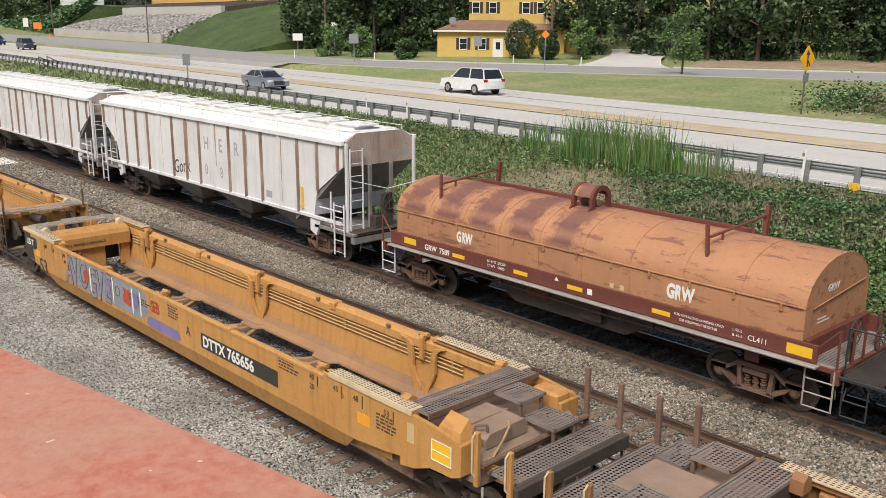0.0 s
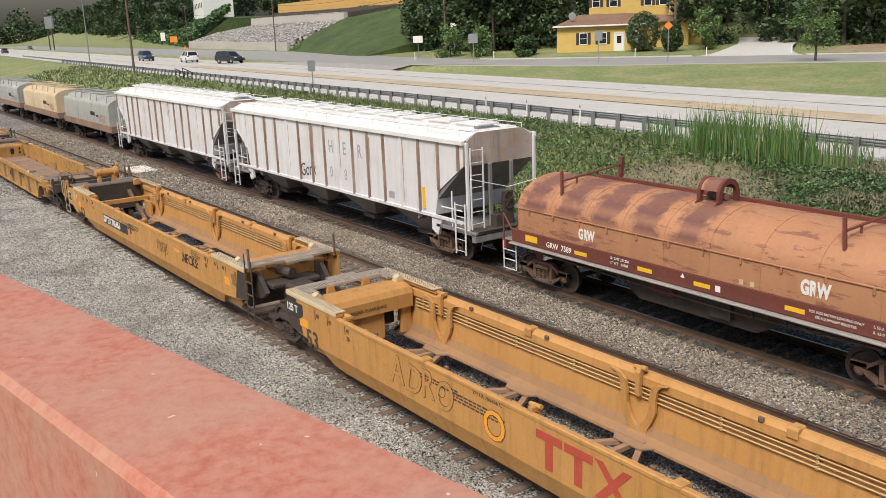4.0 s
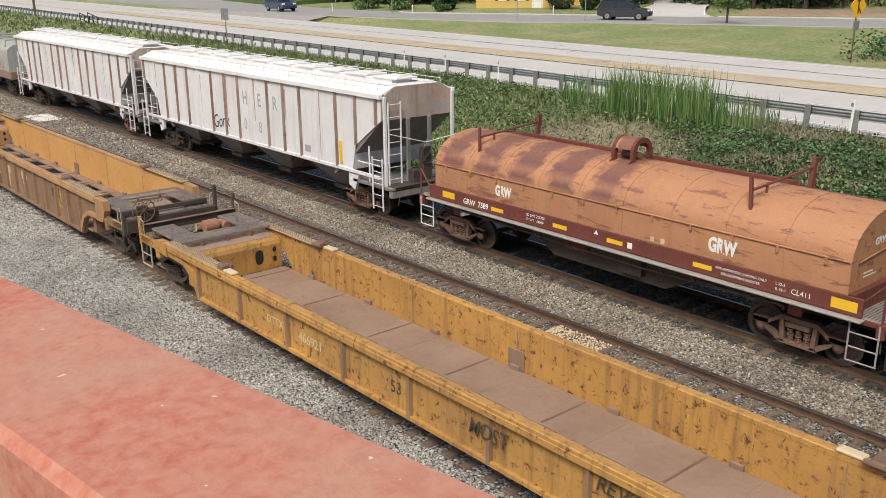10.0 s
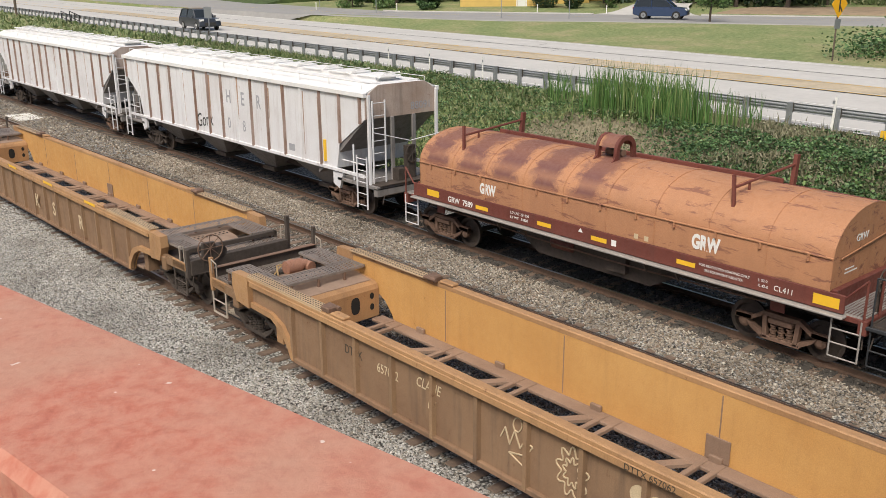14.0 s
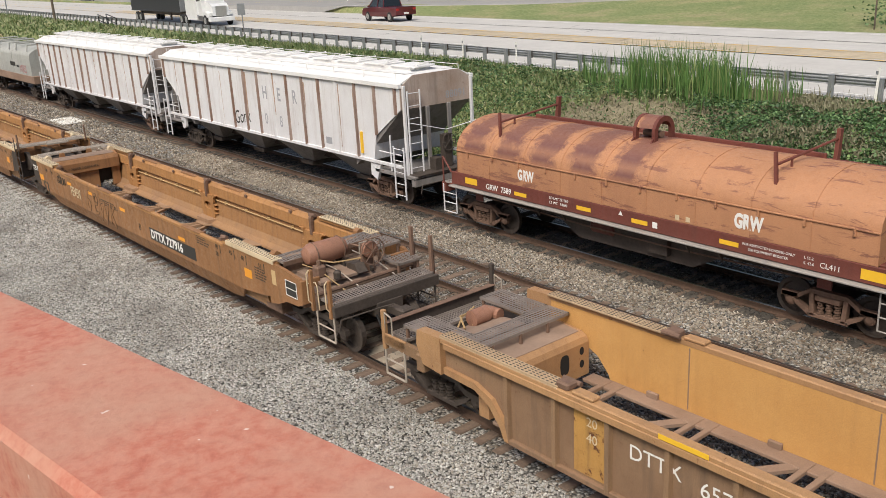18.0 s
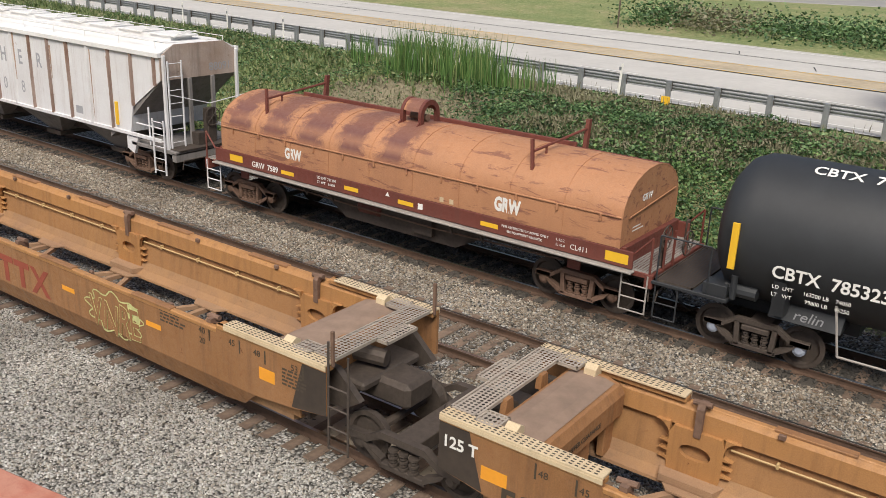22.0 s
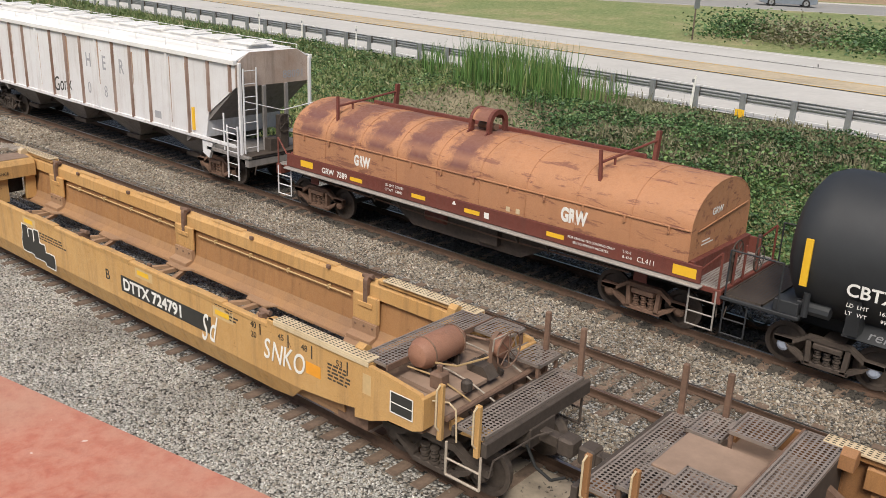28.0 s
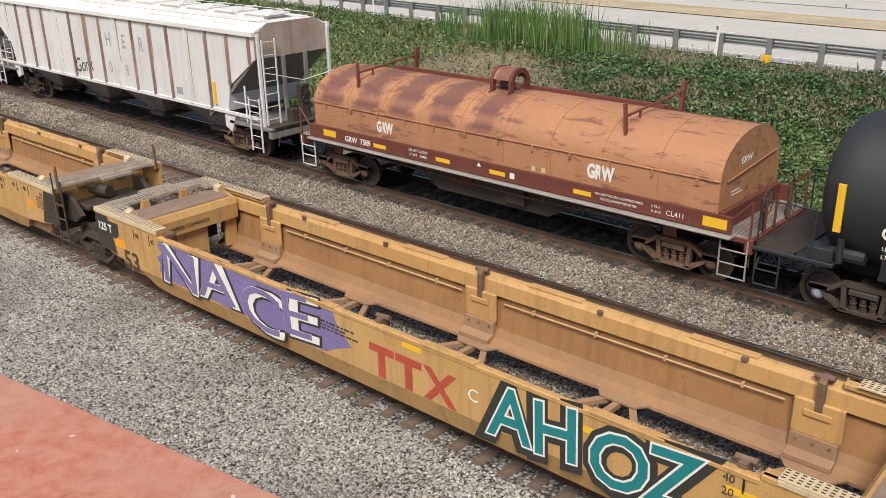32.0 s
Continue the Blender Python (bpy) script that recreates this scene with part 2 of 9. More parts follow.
def stain_hood(m):
    """Purple-brown burnt blotches in the middle of each panel of one half of the hood, thin rust scrapes over the other."""
    nt = m.node_tree
    b = nt.nodes["Principled BSDF"]
    col = b.inputs["Base Color"].links[0].from_socket
    co = nt.nodes.new("ShaderNodeTexCoord").outputs["Object"]
    sep = nt.nodes.new("ShaderNodeSeparateXYZ")
    nt.links.new(co, sep.inputs[0])

    def calc(op, a, c=0.0):
        n = nt.nodes.new("ShaderNodeMath")
        n.operation = op
        for k, v in enumerate((a, c)):
            if isinstance(v, (int, float)):
                n.inputs[k].default_value = v
            else:
                nt.links.new(v, n.inputs[k])
        return n.outputs[0]

    across = calc("ABSOLUTE", calc("SUBTRACT", calc("FRACT", calc("DIVIDE", calc("ADD", sep.outputs[0], 20.65), 12.9 / 9)), 0.5))
    wob = noise_tex(nt, co, 2.6, 6, 0.7, None, 0.4)
    inside = ramp(nt, calc("ADD", across, calc("MULTIPLY", calc("SUBTRACT", wob, 0.5), 1.1)), [(0.20, (1, 1, 1)), (0.40, (0, 0, 0))])
    high = ramp(nt, calc("MULTIPLY", sep.outputs[2], 0.25), [(0.60, (0.12, 0.12, 0.12)), (0.655, (0.95, 0.95, 0.95)), (0.70, (0.5, 0.5, 0.5)), (0.745, (0.95, 0.95, 0.95)), (0.80, (0.75, 0.75, 0.75))])
    half = nt.nodes.new("ShaderNodeMapRange")
    for k, v in enumerate((-14.0, -12.9, 1.0, 0.0)):
        half.inputs[1 + k].default_value = v
    nt.links.new(sep.outputs[0], half.inputs[0])
    f1 = mix(nt, 1.0, mix(nt, 1.0, inside, high, "MULTIPLY"), half.outputs[0], "MULTIPLY")
    c1 = mix(nt, f1, col, (0.15, 0.062, 0.055))
    scr = ramp(nt, noise_tex(nt, co, 1.0, 8, 0.74, (0.9, 3.0, 5.0), 0.5), [(0.555, (0, 0, 0)), (0.60, (0.8, 0.8, 0.8))])
    c2 = mix(nt, scr, c1, (0.20, 0.08, 0.055))
    nt.links.new(c2, b.inputs["Base Color"])


stain_hood(COIL)
COIL_RED = paint("coil_sill_maroon", (0.13, 0.035, 0.025), (0.17, 0.05, 0.035), rustiness=0.3, streak=0.3)
COIL_EDGE = plain("grey_walkway", (0.36, 0.33, 0.30), 0.7, 0.3, 0.25)
HOP = paint("hopper_white", (0.73, 0.725, 0.735), (0.64, 0.62, 0.62), rust=(0.3, 0.17, 0.12), rustiness=0.22, streak=0.5, grime=(0.36, 0.27, 0.235))
HOP_RUN = paint("hopper_rust_run", (0.42, 0.29, 0.21), (0.34, 0.21, 0.14), rustiness=0.5, streak=0.6)
HOP_ROOF = paint("hopper_roof_white", (0.78, 0.77, 0.76), (0.70, 0.68, 0.66), rustiness=0.05, streak=0.1)
HOP_RUST = paint("hopper_rust_rib", (0.19, 0.105, 0.072), (0.36, 0.27, 0.23), rustiness=0.4, streak=0.5)
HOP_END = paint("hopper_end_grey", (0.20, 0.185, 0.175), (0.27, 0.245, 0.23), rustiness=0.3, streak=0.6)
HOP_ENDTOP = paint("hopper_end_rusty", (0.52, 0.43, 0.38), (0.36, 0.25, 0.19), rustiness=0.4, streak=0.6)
NSGREY = paint("grey_cover", (0.40, 0.40, 0.37), (0.33, 0.33, 0.30), rustiness=0.12, streak=0.4)
TANK = plain("black_tank_paint", (0.028, 0.03, 0.033), 0.55, 0, 0.25, 2.0, 0.03)
ROAD = plain("concrete_road", (0.50, 0.48, 0.45), 0.85, 0, 0.12, 3.0, 0.1)
ROAD2 = plain("asphalt_side_road", (0.30, 0.29, 0.275), 0.85, 0, 0.12, 3.0, 0.1)
TURN = plain("tan_turn_lane", (0.45, 0.37, 0.26), 0.85, 0, 0.3, 3.0, 0.1)
LINE_W = plain("white_line_paint", (0.72, 0.71, 0.68), 0.7, 0, 0.1)
LINE_Y = plain("yellow_line_paint", (0.68, 0.42, 0.06), 0.7, 0, 0.1)
GALV = plain("galvanised_guardrail", (0.33, 0.34, 0.35), 0.5, 0.6, 0.2)
GLASS = plain("dark_glass", (0.02, 0.025, 0.03), 0.08, 0, 0.1)
RUBBER = plain("tyre_rubber", (0.02, 0.02, 0.02), 0.85, 0, 0.2)
CHROME = plain("bright_metal", (0.6, 0.6, 0.6), 0.3, 1.0, 0.1)
BALLAST = gravel_mat("ballast_bed", [(0.12, 0.112, 0.10), (0.36, 0.345, 0.315), (0.54, 0.525, 0.49), (0.28, 0.24, 0.20)], 17)
STONES = stone_mat("ballast_stone", [(0.15, 0.145, 0.13), (0.42, 0.41, 0.385), (0.56, 0.55, 0.525), (0.33, 0.29, 0.235), (0.72, 0.71, 0.68)])
STONES_BR = stone_mat("dirty_ballast_stone", [(0.075, 0.062, 0.048), (0.25, 0.21, 0.165), (0.41, 0.365, 0.30), (0.195, 0.135, 0.085), (0.62, 0.57, 0.49)])
# near-black: the shade under the standing cars is put into the stone colour
STONES_DK = stone_mat("shaded_ballast_stone", [(0.02, 0.018, 0.016), (0.05, 0.044, 0.038), (0.10, 0.088, 0.074), (0.035, 0.03, 0.026), (0.17, 0.15, 0.125)])
STONES_TR = stone_mat("trodden_ballast_stone", [(0.05, 0.042, 0.034), (0.15, 0.125, 0.098), (0.24, 0.205, 0.165), (0.11, 0.08, 0.055), (0.34, 0.30, 0.25)])
SAND = plain("dusty_track_sand", (0.33, 0.27, 0.205), 0.95, 0, 0.35, 6.0, 0.5)
LEAF_A = leaf_mat("ivy_leaf", (0.02, 0.055, 0.016), (0.095, 0.185, 0.058), (0.26, 0.37, 0.16))
LEAF_B = leaf_mat("dry_brush_leaf", (0.15, 0.14, 0.08), (0.26, 0.235, 0.15), (0.13, 0.17, 0.06))
LEAF_W = leaf_mat("woods_leaf", (0.013, 0.032, 0.012), (0.06, 0.105, 0.034), (0.15, 0.21, 0.07))
LEAF_T = leaf_mat("tree_leaf", (0.06, 0.12, 0.03), (0.14, 0.23, 0.065), (0.22, 0.31, 0.11))
REED = leaf_mat("cattail_leaf", (0.06, 0.14, 0.03), (0.13, 0.24, 0.06), (0.26, 0.28, 0.11))
GRASS_BLADE = leaf_mat("weed_blade", (0.08, 0.125, 0.04), (0.17, 0.215, 0.08), (0.36, 0.32, 0.19))
BARK = plain("bark", (0.08, 0.06, 0.045), 0.9, 0, 0.4, 6, 0.4)


# ---- mesh building ----
class Shape:
    """Collects vertices and faces of one part."""

    def __init__(self):
        self.v, self.f = [], []

    def add(self, vs, fs):
        n = len(self.v)
        self.v += [tuple(p) for p in vs]
        self.f += [tuple(n + i for i in f) for f in fs]
        return self

    def box(self, x0, x1, y0, y1, z0, z1, c=0.012):
        x0, x1 = min(x0, x1), max(x0, x1)
        y0, y1 = min(y0, y1), max(y0, y1)
        z0, z1 = min(z0, z1), max(z0, z1)
        c = min(c, 0.3 * min(x1 - x0, y1 - y0, z1 - z0))
        vs, ix = [], {}
        for i, x in enumerate((x0, x1)):
            for j, y in enumerate((y0, y1)):
                for k, z in enumerate((z0, z1)):
                    sx, sy, sz = (c if i == 0 else -c), (c if j == 0 else -c), (c if k == 0 else -c)
                    ix[i, j, k] = len(vs)
                    vs += [(x, y + sy, z + sz), (x + sx, y, z + sz), (x + sx, y + sy, z)]
        g = lambda i, j, k, a: ix[i, j, k] + a
        fs = []
        for s in (0, 1):
            q = [g(s, 0, 0, 0), g(s, 1, 0, 0), g(s, 1, 1, 0), g(s, 0, 1, 0)]
            fs.append(q if s else q[::-1])
            q = [g(0, s, 0, 1), g(1, s, 0, 1), g(1, s, 1, 1), g(0, s, 1, 1)]
            fs.append(q[::-1] if s else q)
            q = [g(0, 0, s, 2), g(1, 0, s, 2), g(1, 1, s, 2), g(0, 1, s, 2)]
            fs.append(q if s else q[::-1])
        for a in (0, 1):
            for b_ in (0, 1):
                q = [g(0, a, b_, 1), g(1, a, b_, 1), g(1, a, b_, 2), g(0, a, b_, 2)]
                fs.append(q if a != b_ else q[::-1])
                q = [g(a, 0, b_, 0), g(a, 1, b_, 0), g(a, 1, b_, 2), g(a, 0, b_, 2)]
                fs.append(q[::-1] if a != b_ else q)
                q = [g(a, b_, 0, 0), g(a, b_, 1, 0), g(a, b_, 1, 1), g(a, b_, 0, 1)]
                fs.append(q if a != b_ else q[::-1])
                for k in (0, 1):
                    q = [g(a, b_, k, 0), g(a, b_, k, 1), g(a, b_, k, 2)]
                    fs.append(q if (a + b_ + k) % 2 else q[::-1])
        return self.add(vs, fs)

    def prism(self, pts, axis, lo, hi):
        """A polygon swept along an axis. pts: the other two coordinates, in order."""
        n = len(pts)
        put = {"x": lambda a, b, w: (w, a, b), "y": lambda a, b, w: (a, w, b), "z": lambda a, b, w: (a, b, w)}[axis]
        vs = [put(a, b, lo) for a, b in pts] + [put(a, b, hi) for a, b in pts]
        fs = [(i, (i + 1) % n, n + (i + 1) % n, n + i) for i in range(n)]
        return self.add(vs, fs + [tuple(range(n))[::-1], tuple(range(n, 2 * n))])

    def rod(self, a, b, r, n=8, r2=None):
        a, b = Vector(a), Vector(b)
        d = (b - a).normalized()
        u = d.orthogonal().normalized()
        w = d.cross(u)
        r2 = r if r2 is None else r2
        ring = [(math.cos(2 * math.pi * i / n), math.sin(2 * math.pi * i / n)) for i in range(n)]
        vs = [a + r * (c * u + s * w) for c, s in ring] + [b + r2 * (c * u + s * w) for c, s in ring]
        fs = [(i, (i + 1) % n, n + (i + 1) % n, n + i) for i in range(n)]
        return self.add(vs, fs + [tuple(range(n))[::-1], tuple(range(n, 2 * n))])

    def path(self, pts, r, n=6):
        for a, b in zip(pts, pts[1:]):
            self.rod(a, b, r, n)
        return self

    def ring(self, c, axis, r, t, n=14):
        """A hoop round c; axis 'x' or 'y'."""
        ps = []
        for i in range(n + 1):
            a = 2 * math.pi * i / n
            ps.append((c[0], c[1] + r * math.cos(a), c[2] + r * math.sin(a)) if axis == "x" else (c[0] + r * math.cos(a), c[1], c[2] + r * math.sin(a)))
        return self.path(ps, t, 5)

    def lathe(self, prof, c, axis, n=20):
        """(along, radius) pairs turned about an axis through c."""
        vs = []
        for a, r in prof:
            for i in range(n):
                p, q = r * math.cos(2 * math.pi * i / n), r * math.sin(2 * math.pi * i / n)
                vs.append((c[0] + a, c[1] + p, c[2] + q) if axis == "x" else (c[0] + p, c[1] + a, c[2] + q) if axis == "y" else (c[0] + p, c[1] + q, c[2] + a))
        fs = []
        for k in range(len(prof) - 1):
            fs += [(k * n + i, k * n + (i + 1) % n, (k + 1) * n + (i + 1) % n, (k + 1) * n + i) for i in range(n)]
        fs += [tuple(range(n))[::-1], tuple(range((len(prof) - 1) * n, len(prof) * n))]
        return self.add(vs, fs)

    def mesh(self, name, m, smooth=False):
        me = bpy.data.meshes.new(name)
        me.from_pydata(self.v, [], self.f)
        bm = bmesh.new()
        bm.from_mesh(me)
        bmesh.ops.recalc_face_normals(bm, faces=bm.faces)
        bm.to_mesh(me)
        bm.free()
        if smooth:
            me.shade_smooth()
            me.set_sharp_from_angle(angle=radians(35))
        me.materials.append(m)
        return me


def thing(name, label, category, group="", at=(0, 0, 0)):
    ob = new(name)
    ob.empty_display_size = 0.2
    ob.matrix_basis = Matrix.Translation(at)
    return tagged(ob, label, category, group)


def part(name, shape, m, parent, label="", smooth=False, kind=""):
    ob = new(name, shape.mesh(name, m, smooth))
    ob.parent = parent
    return tagged(ob, label, "", "", kind)


def raw_mesh(name, verts, faces, m):
    me = bpy.data.meshes.new(name)
    me.from_pydata(verts, [], faces)
    me.materials.append(m)
    return me


def text_part(name, words, size, m, parent, where, spacing=1.0, offset=0.0, shear=0.0, label="", narrow=1.0):
    """Letters as thin raised shapes. where: the pose of the text's left end on its base line, in the parent's space."""
    cu = bpy.data.curves.new(name, "FONT")
    cu.body, cu.size, cu.extrude, cu.space_character, cu.offset, cu.shear = words, size, 0.002, spacing, offset, shear
    cu.resolution_u = 3
    tmp = bpy.data.objects.new(name, cu)
    me = bpy.data.meshes.new_from_object(tmp)
    bpy.data.objects.remove(tmp)
    bpy.data.curves.remove(cu)
    me.transform(Matrix.Diagonal((narrow, 1, 1, 1)))
    me.materials.clear()
    me.materials.append(m)
    ob = new(name, me)
    ob.parent = parent
    ob.matrix_basis = where
    return tagged(ob, label)


def side_pose(x, y, z):
    """Upright on a face that looks towards -y."""
    return pose(x, y, z, 90, 0, 0)


# ---- the lie of the land ----
Y1, Y2, Y3 = 10.2, 14.35, 18.4  # centre lines of the three tracks
SKEW = 0.013  # the two nearer tracks run slightly askew to the third


def track_pose(yc, x, off=0.0):
    """A pose on an askew track at x."""
    return pose(x, yc + off + SKEW * (x + 11.0), 0, 0, 0, math.degrees(math.atan(SKEW)))


def y_guard(x):
    return 30.0 - 0.075 * (min(x, 25.0) + 16.5)


def y_side_road(x):
    """Near edge of the road that climbs past the house."""
    return max(78.4 + 0.497 * (min(x, 60.0) + 45.1), y_guard(x) + 21.5)


def smooth(t):
    t = min(1.0, max(0.0, t))
    return t * t * (3 - 2 * t)


def flat_side(x):
    """How far the paved side strip reaches beyond its near edge; it widens into the far junction."""
    return 13 + 15 * smooth((-105 - x) / 60)


def height(x, y):
    v = y - y_guard(x)
    if v < -1.2:
        foot = 21.3
        t = (y - foot) / (y_guard(x) - 1.2 - foot)
        return -0.24 + 2.86 * smooth(t) ** 0.8 if t > 0 else -0.24
    if v < 21.3:
        return 2.62
    ys = y_side_road(x)
    if y < ys:
        t = (v - 21.3) / max(0.5, ys - y_guard(x) - 21.3)
        return 2.62 + 0.6 * smooth(t * 1.3) + 0.25 * math.sin(min(t, 1) * math.pi)
    w = y - ys
    fl = flat_side(x)
    low = 2.62 + 0.6 * smooth((x + 150) / 45)
    z = low if w < fl else low + 0.5 * smooth((w - fl) / 10)
    lift = smooth((w - fl - 13) / 60) * 15
    if x < -130:
        lift *= 0.7
    return z + lift


def sheet(name, xs, rows, m, kind_label, z_add=0.0):
    """A sheet over the columns xs; rows: functions of x that give y."""
    vs = [(x, r(x), height(x, r(x)) + z_add) for x in xs for r in rows]
    n = len(rows)
    fs = [(i * n + j, (i + 1) * n + j, (i + 1) * n + j + 1, i * n + j + 1) for i in range(len(xs) - 1) for j in range(n - 1)]
    me = raw_mesh(name, vs, fs, m)
    me.shade_smooth()
    return tagged(new(name, me), kind_label, "ground", "", "structure")


def ground_material():
    m, nt, b, co = begin("earth_and_grass", 0.95)
    n = noise_tex(nt, co, 0.25, 6)
    f = noise_tex(nt, co, 3.5, 9, 0.78)
    col = ramp(nt, n, [(0.40, (0.135, 0.19, 0.06)), (0.53, (0.22, 0.24, 0.095)), (0.64, (0.36, 0.29, 0.17))])
    col = mix(nt, 0.55, col, ramp(nt, f, [(0.36, (0.07, 0.10, 0.03)), (0.50, (0.20, 0.23, 0.09)), (0.64, (0.40, 0.38, 0.20))]))
    nt.links.new(col, b.inputs["Base Color"])
    bump(nt, b, f, 0.7, 0.06)
    return m


EARTH = ground_material()
xs = [-1500, -900, -600, -420] + [-320 + 8 * i for i in range(28)] + [-100 + 2.0 * i for i in range(70)] + [48, 70, 110, 200, 400, 800, 1400]
rows = [lambda x, y=y: y for y in (-300, -60, -20, 0, 4, 8, 20.9, 21.3)]
rows += [lambda x, k=k: 21.3 + (y_guard(x) - 1.2 - 21.3) * k / 10 for k in range(1, 11)]
rows += [lambda x, v=v: y_guard(x) + v for v in (-0.6, 10, 21.25)]
rows += [lambda x, k=k: y_guard(x) + 21.3 + (y_side_road(x) - y_guard(x) - 21.3) * k / 8 for k in range(1, 9)]
rows += [lambda x, w=w: y_side_road(x) + w for w in (6, 13, 16, 20, 26, 34, 42, 50, 58, 66, 76, 86, 120, 200, 500)]
sheet("ground", xs, rows, EARTH, "grassy earth bank and hillside behind the railway")

# main road and its lines
road_x = [-1400, -900, -500, -420, -300] + [-240 + 10 * i for i in range(34)] + [140, 260, 700, 1200]


def strip(name, v0, v1, m, label, lift, xs=road_x, kind="structure"):
    vs = []
    for x in xs:
        vs += [(x, y_guard(x) + v0, 2.62 + lift), (x, y_guard(x) + v1, 2.62 + lift)]
    fs = [(2 * i, 2 * i + 2, 2 * i + 3, 2 * i + 1) for i in range(len(xs) - 1)]
    return tagged(new(name, raw_mesh(name, vs, fs, m)), label, "road", "", kind)


strip("road", 0.25, 21.0, ROAD, "pale concrete main road with a tan turning lane", 0.05)
strip("turn_lane", 10.3, 12.5, TURN, "tan worn centre turning lane", 0.056, [-142] + [x for x in road_x if x > -140])
for nm, a, b_, m_ in (("white_edge_line", 1.0, 1.14, LINE_W), ("yellow_line", 9.85, 9.99, LINE_Y), ("yellow_line", 12.52, 12.66, LINE_Y), ("white_edge_line", 20.0, 20.16, LINE_W)):
    strip(nm, a, b_, m_, "painted line on the road", 0.062)
TAR = plain("dark_joint_tar", (0.05, 0.045, 0.04), 0.8, 0, 0.4, 2.0)
for a, b_ in ((9.62, 9.80), (16.2, 16.32), (5.0, 5.06)):
    strip("road_joint", a, b_, TAR, "dark tarred joint along the road", 0.060)
sh = Shape()
for k in range(60):
    x = 20 - 9.0 * k
    for v in (5.4, 16.5):
        sh.add([(x, y_guard(x) + v, 2.684), (x - 3, y_guard(x - 3) + v, 2.684), (x - 3, y_guard(x - 3) + v + 0.12, 2.684), (x, y_guard(x) + v + 0.12, 2.684)], [(0, 1, 2, 3)])
tagged(new("lane_dashes", sh.mesh("lane_dashes", LINE_W)), "white dashed lane lines on the road", "road", "", "structure")
sh = Shape()
for k in range(26):
    x = 10 - 5.2 * k + 1.2 * math.sin(k * 3.1)
    v0 = 1.5 + (k * 37 % 17)
    sh.add([(x, y_guard(x) + v0, 2.681), (x - 0.5, y_guard(x) + v0 + 1.4, 2.681), (x - 0.42, y_guard(x) + v0 + 1.4, 2.681), (x + 0.05, y_guard(x) + v0, 2.681)], [(0, 1, 2, 3)])
tagged(new("tar_seams", sh.mesh("tar_seams", SIGN_BLACK)), "dark tar seams in the concrete road", "road", "", "structure")
side_x = [-700, -500, -400, -330] + [-290 + 8 * i for i in range(24)] + [-98 + 5 * i for i in range(40)]
vs = []
for x in side_x:
    z = height(x, y_side_road(x) + 1) + 0.04
    room = max(0.0, y_side_road(x) - y_guard(x) - 21.5)
    y0 = y_side_road(x) - min(7.0, 0.5 * room) - (0.5 if room == 0 else 0.0)
    y1 = y_side_road(x) + flat_side(x) - 0.4
    vs += [(x, y0 - 0.2, height(x, y0) - 0.05)] + [(x, y0 + (y1 - y0) * k, max(z, height(x, y0 + (y1 - y0) * k) + 0.05)) for k in (0, 0.12, 0.24, 0.36, 1)]
tagged(new("side_road", raw_mesh("side_road", vs, [(6 * i + k, 6 * i + 6 + k, 6 * i + 7 + k, 6 * i + k + 1) for i in range(len(side_x) - 1) for k in range(5)], ROAD2)), "grey side road that climbs past the house", "road", "", "structure")
vs = []
for x in side_x:
    z = height(x, y_side_road(x) + 1) + 0.05
    vs += [(x, y_side_road(x) + 6.2, z), (x, y_side_road(x) + 6.4, z)]
tagged(new("yellow_line", raw_mesh("yellow_line", vs, [(2 * i, 2 * i + 2, 2 * i + 3, 2 * i + 1) for i in range(len(side_x) - 1)], LINE_Y)), "painted line on the side road", "road", "", "structure")
# gravel drive beside the house
vs = []
for k in range(17):
    t = k / 16
    wv = 12.2 + 21 * t
    xa, xb = -64.5 - 7 * t - 2.5 * t * t - 2.2 * (1 - t) ** 6, -59.0 - 6 * t - 3.0 * t * t + 2.5 * (1 - t) ** 6
    vs += [(x, y_side_road(x) + wv, height(x, y_side_road(x) + wv) + 0.06 + 0.28 * min(1, 4 * t)) for x in (xa, xb)]
tagged(new("driveway", raw_mesh("driveway", vs, [(2 * i, 2 * i + 2, 2 * i + 3, 2 * i + 1) for i in range(16)], ROAD)), "pale gravel driveway beside the yellow house", "road", "", "structure")

# kerb beyond the side road, and the bare cutting above it
for x0, x1 in ((-92, -67), (-56.5, 10)):
    kv, kf = [], []
    n = int((x1 - x0) / 3)
    for i in range(n + 1):
        x = x0 + (x1 - x0) * i / n
        y, z = y_side_road(x) + 12.6, height(x, y_side_road(x) + 12.6)
        kv += [(x, y, z), (x, y, z + 0.17), (x - 0.1, y + 0.22, z + 0.17), (x - 0.1, y + 0.22, z)]
        if i < n:
            kf += [(4 * i + j, 4 * i + 4 + j, 4 * i + 5 + j, 4 * i + 1 + j) for j in range(3)]
    tagged(new("kerb", raw_mesh("kerb", kv, kf, ROAD)), "pale concrete kerb along the side road", "kerb", "", "structure")
CUTTING = plain("bare_cutting_soil", (0.27, 0.20, 0.13), 0.95, 0, 0.4, 1.2, 0.6)
kv, kf = [], []
for i in range(41):
    for j in range(9):
        x, w = -57 + 1.5 * i, 14.5 + 2.2 * j
        y = y_side_road(x) + w
        edge = 0.5 + 0.5 * noise.noise(Vector((x * 0.35, w * 0.35, 8.0))) - 0.12 * max(0, j - 5)
        kv.append((x, y, height(x, y) + (0.09 if edge > 0.22 and 0 < j < 8 else -0.3)))
        if i < 40 and j < 8:
            k = i * 9 + j
            kf.append((k, k + 9, k + 10, k + 1))
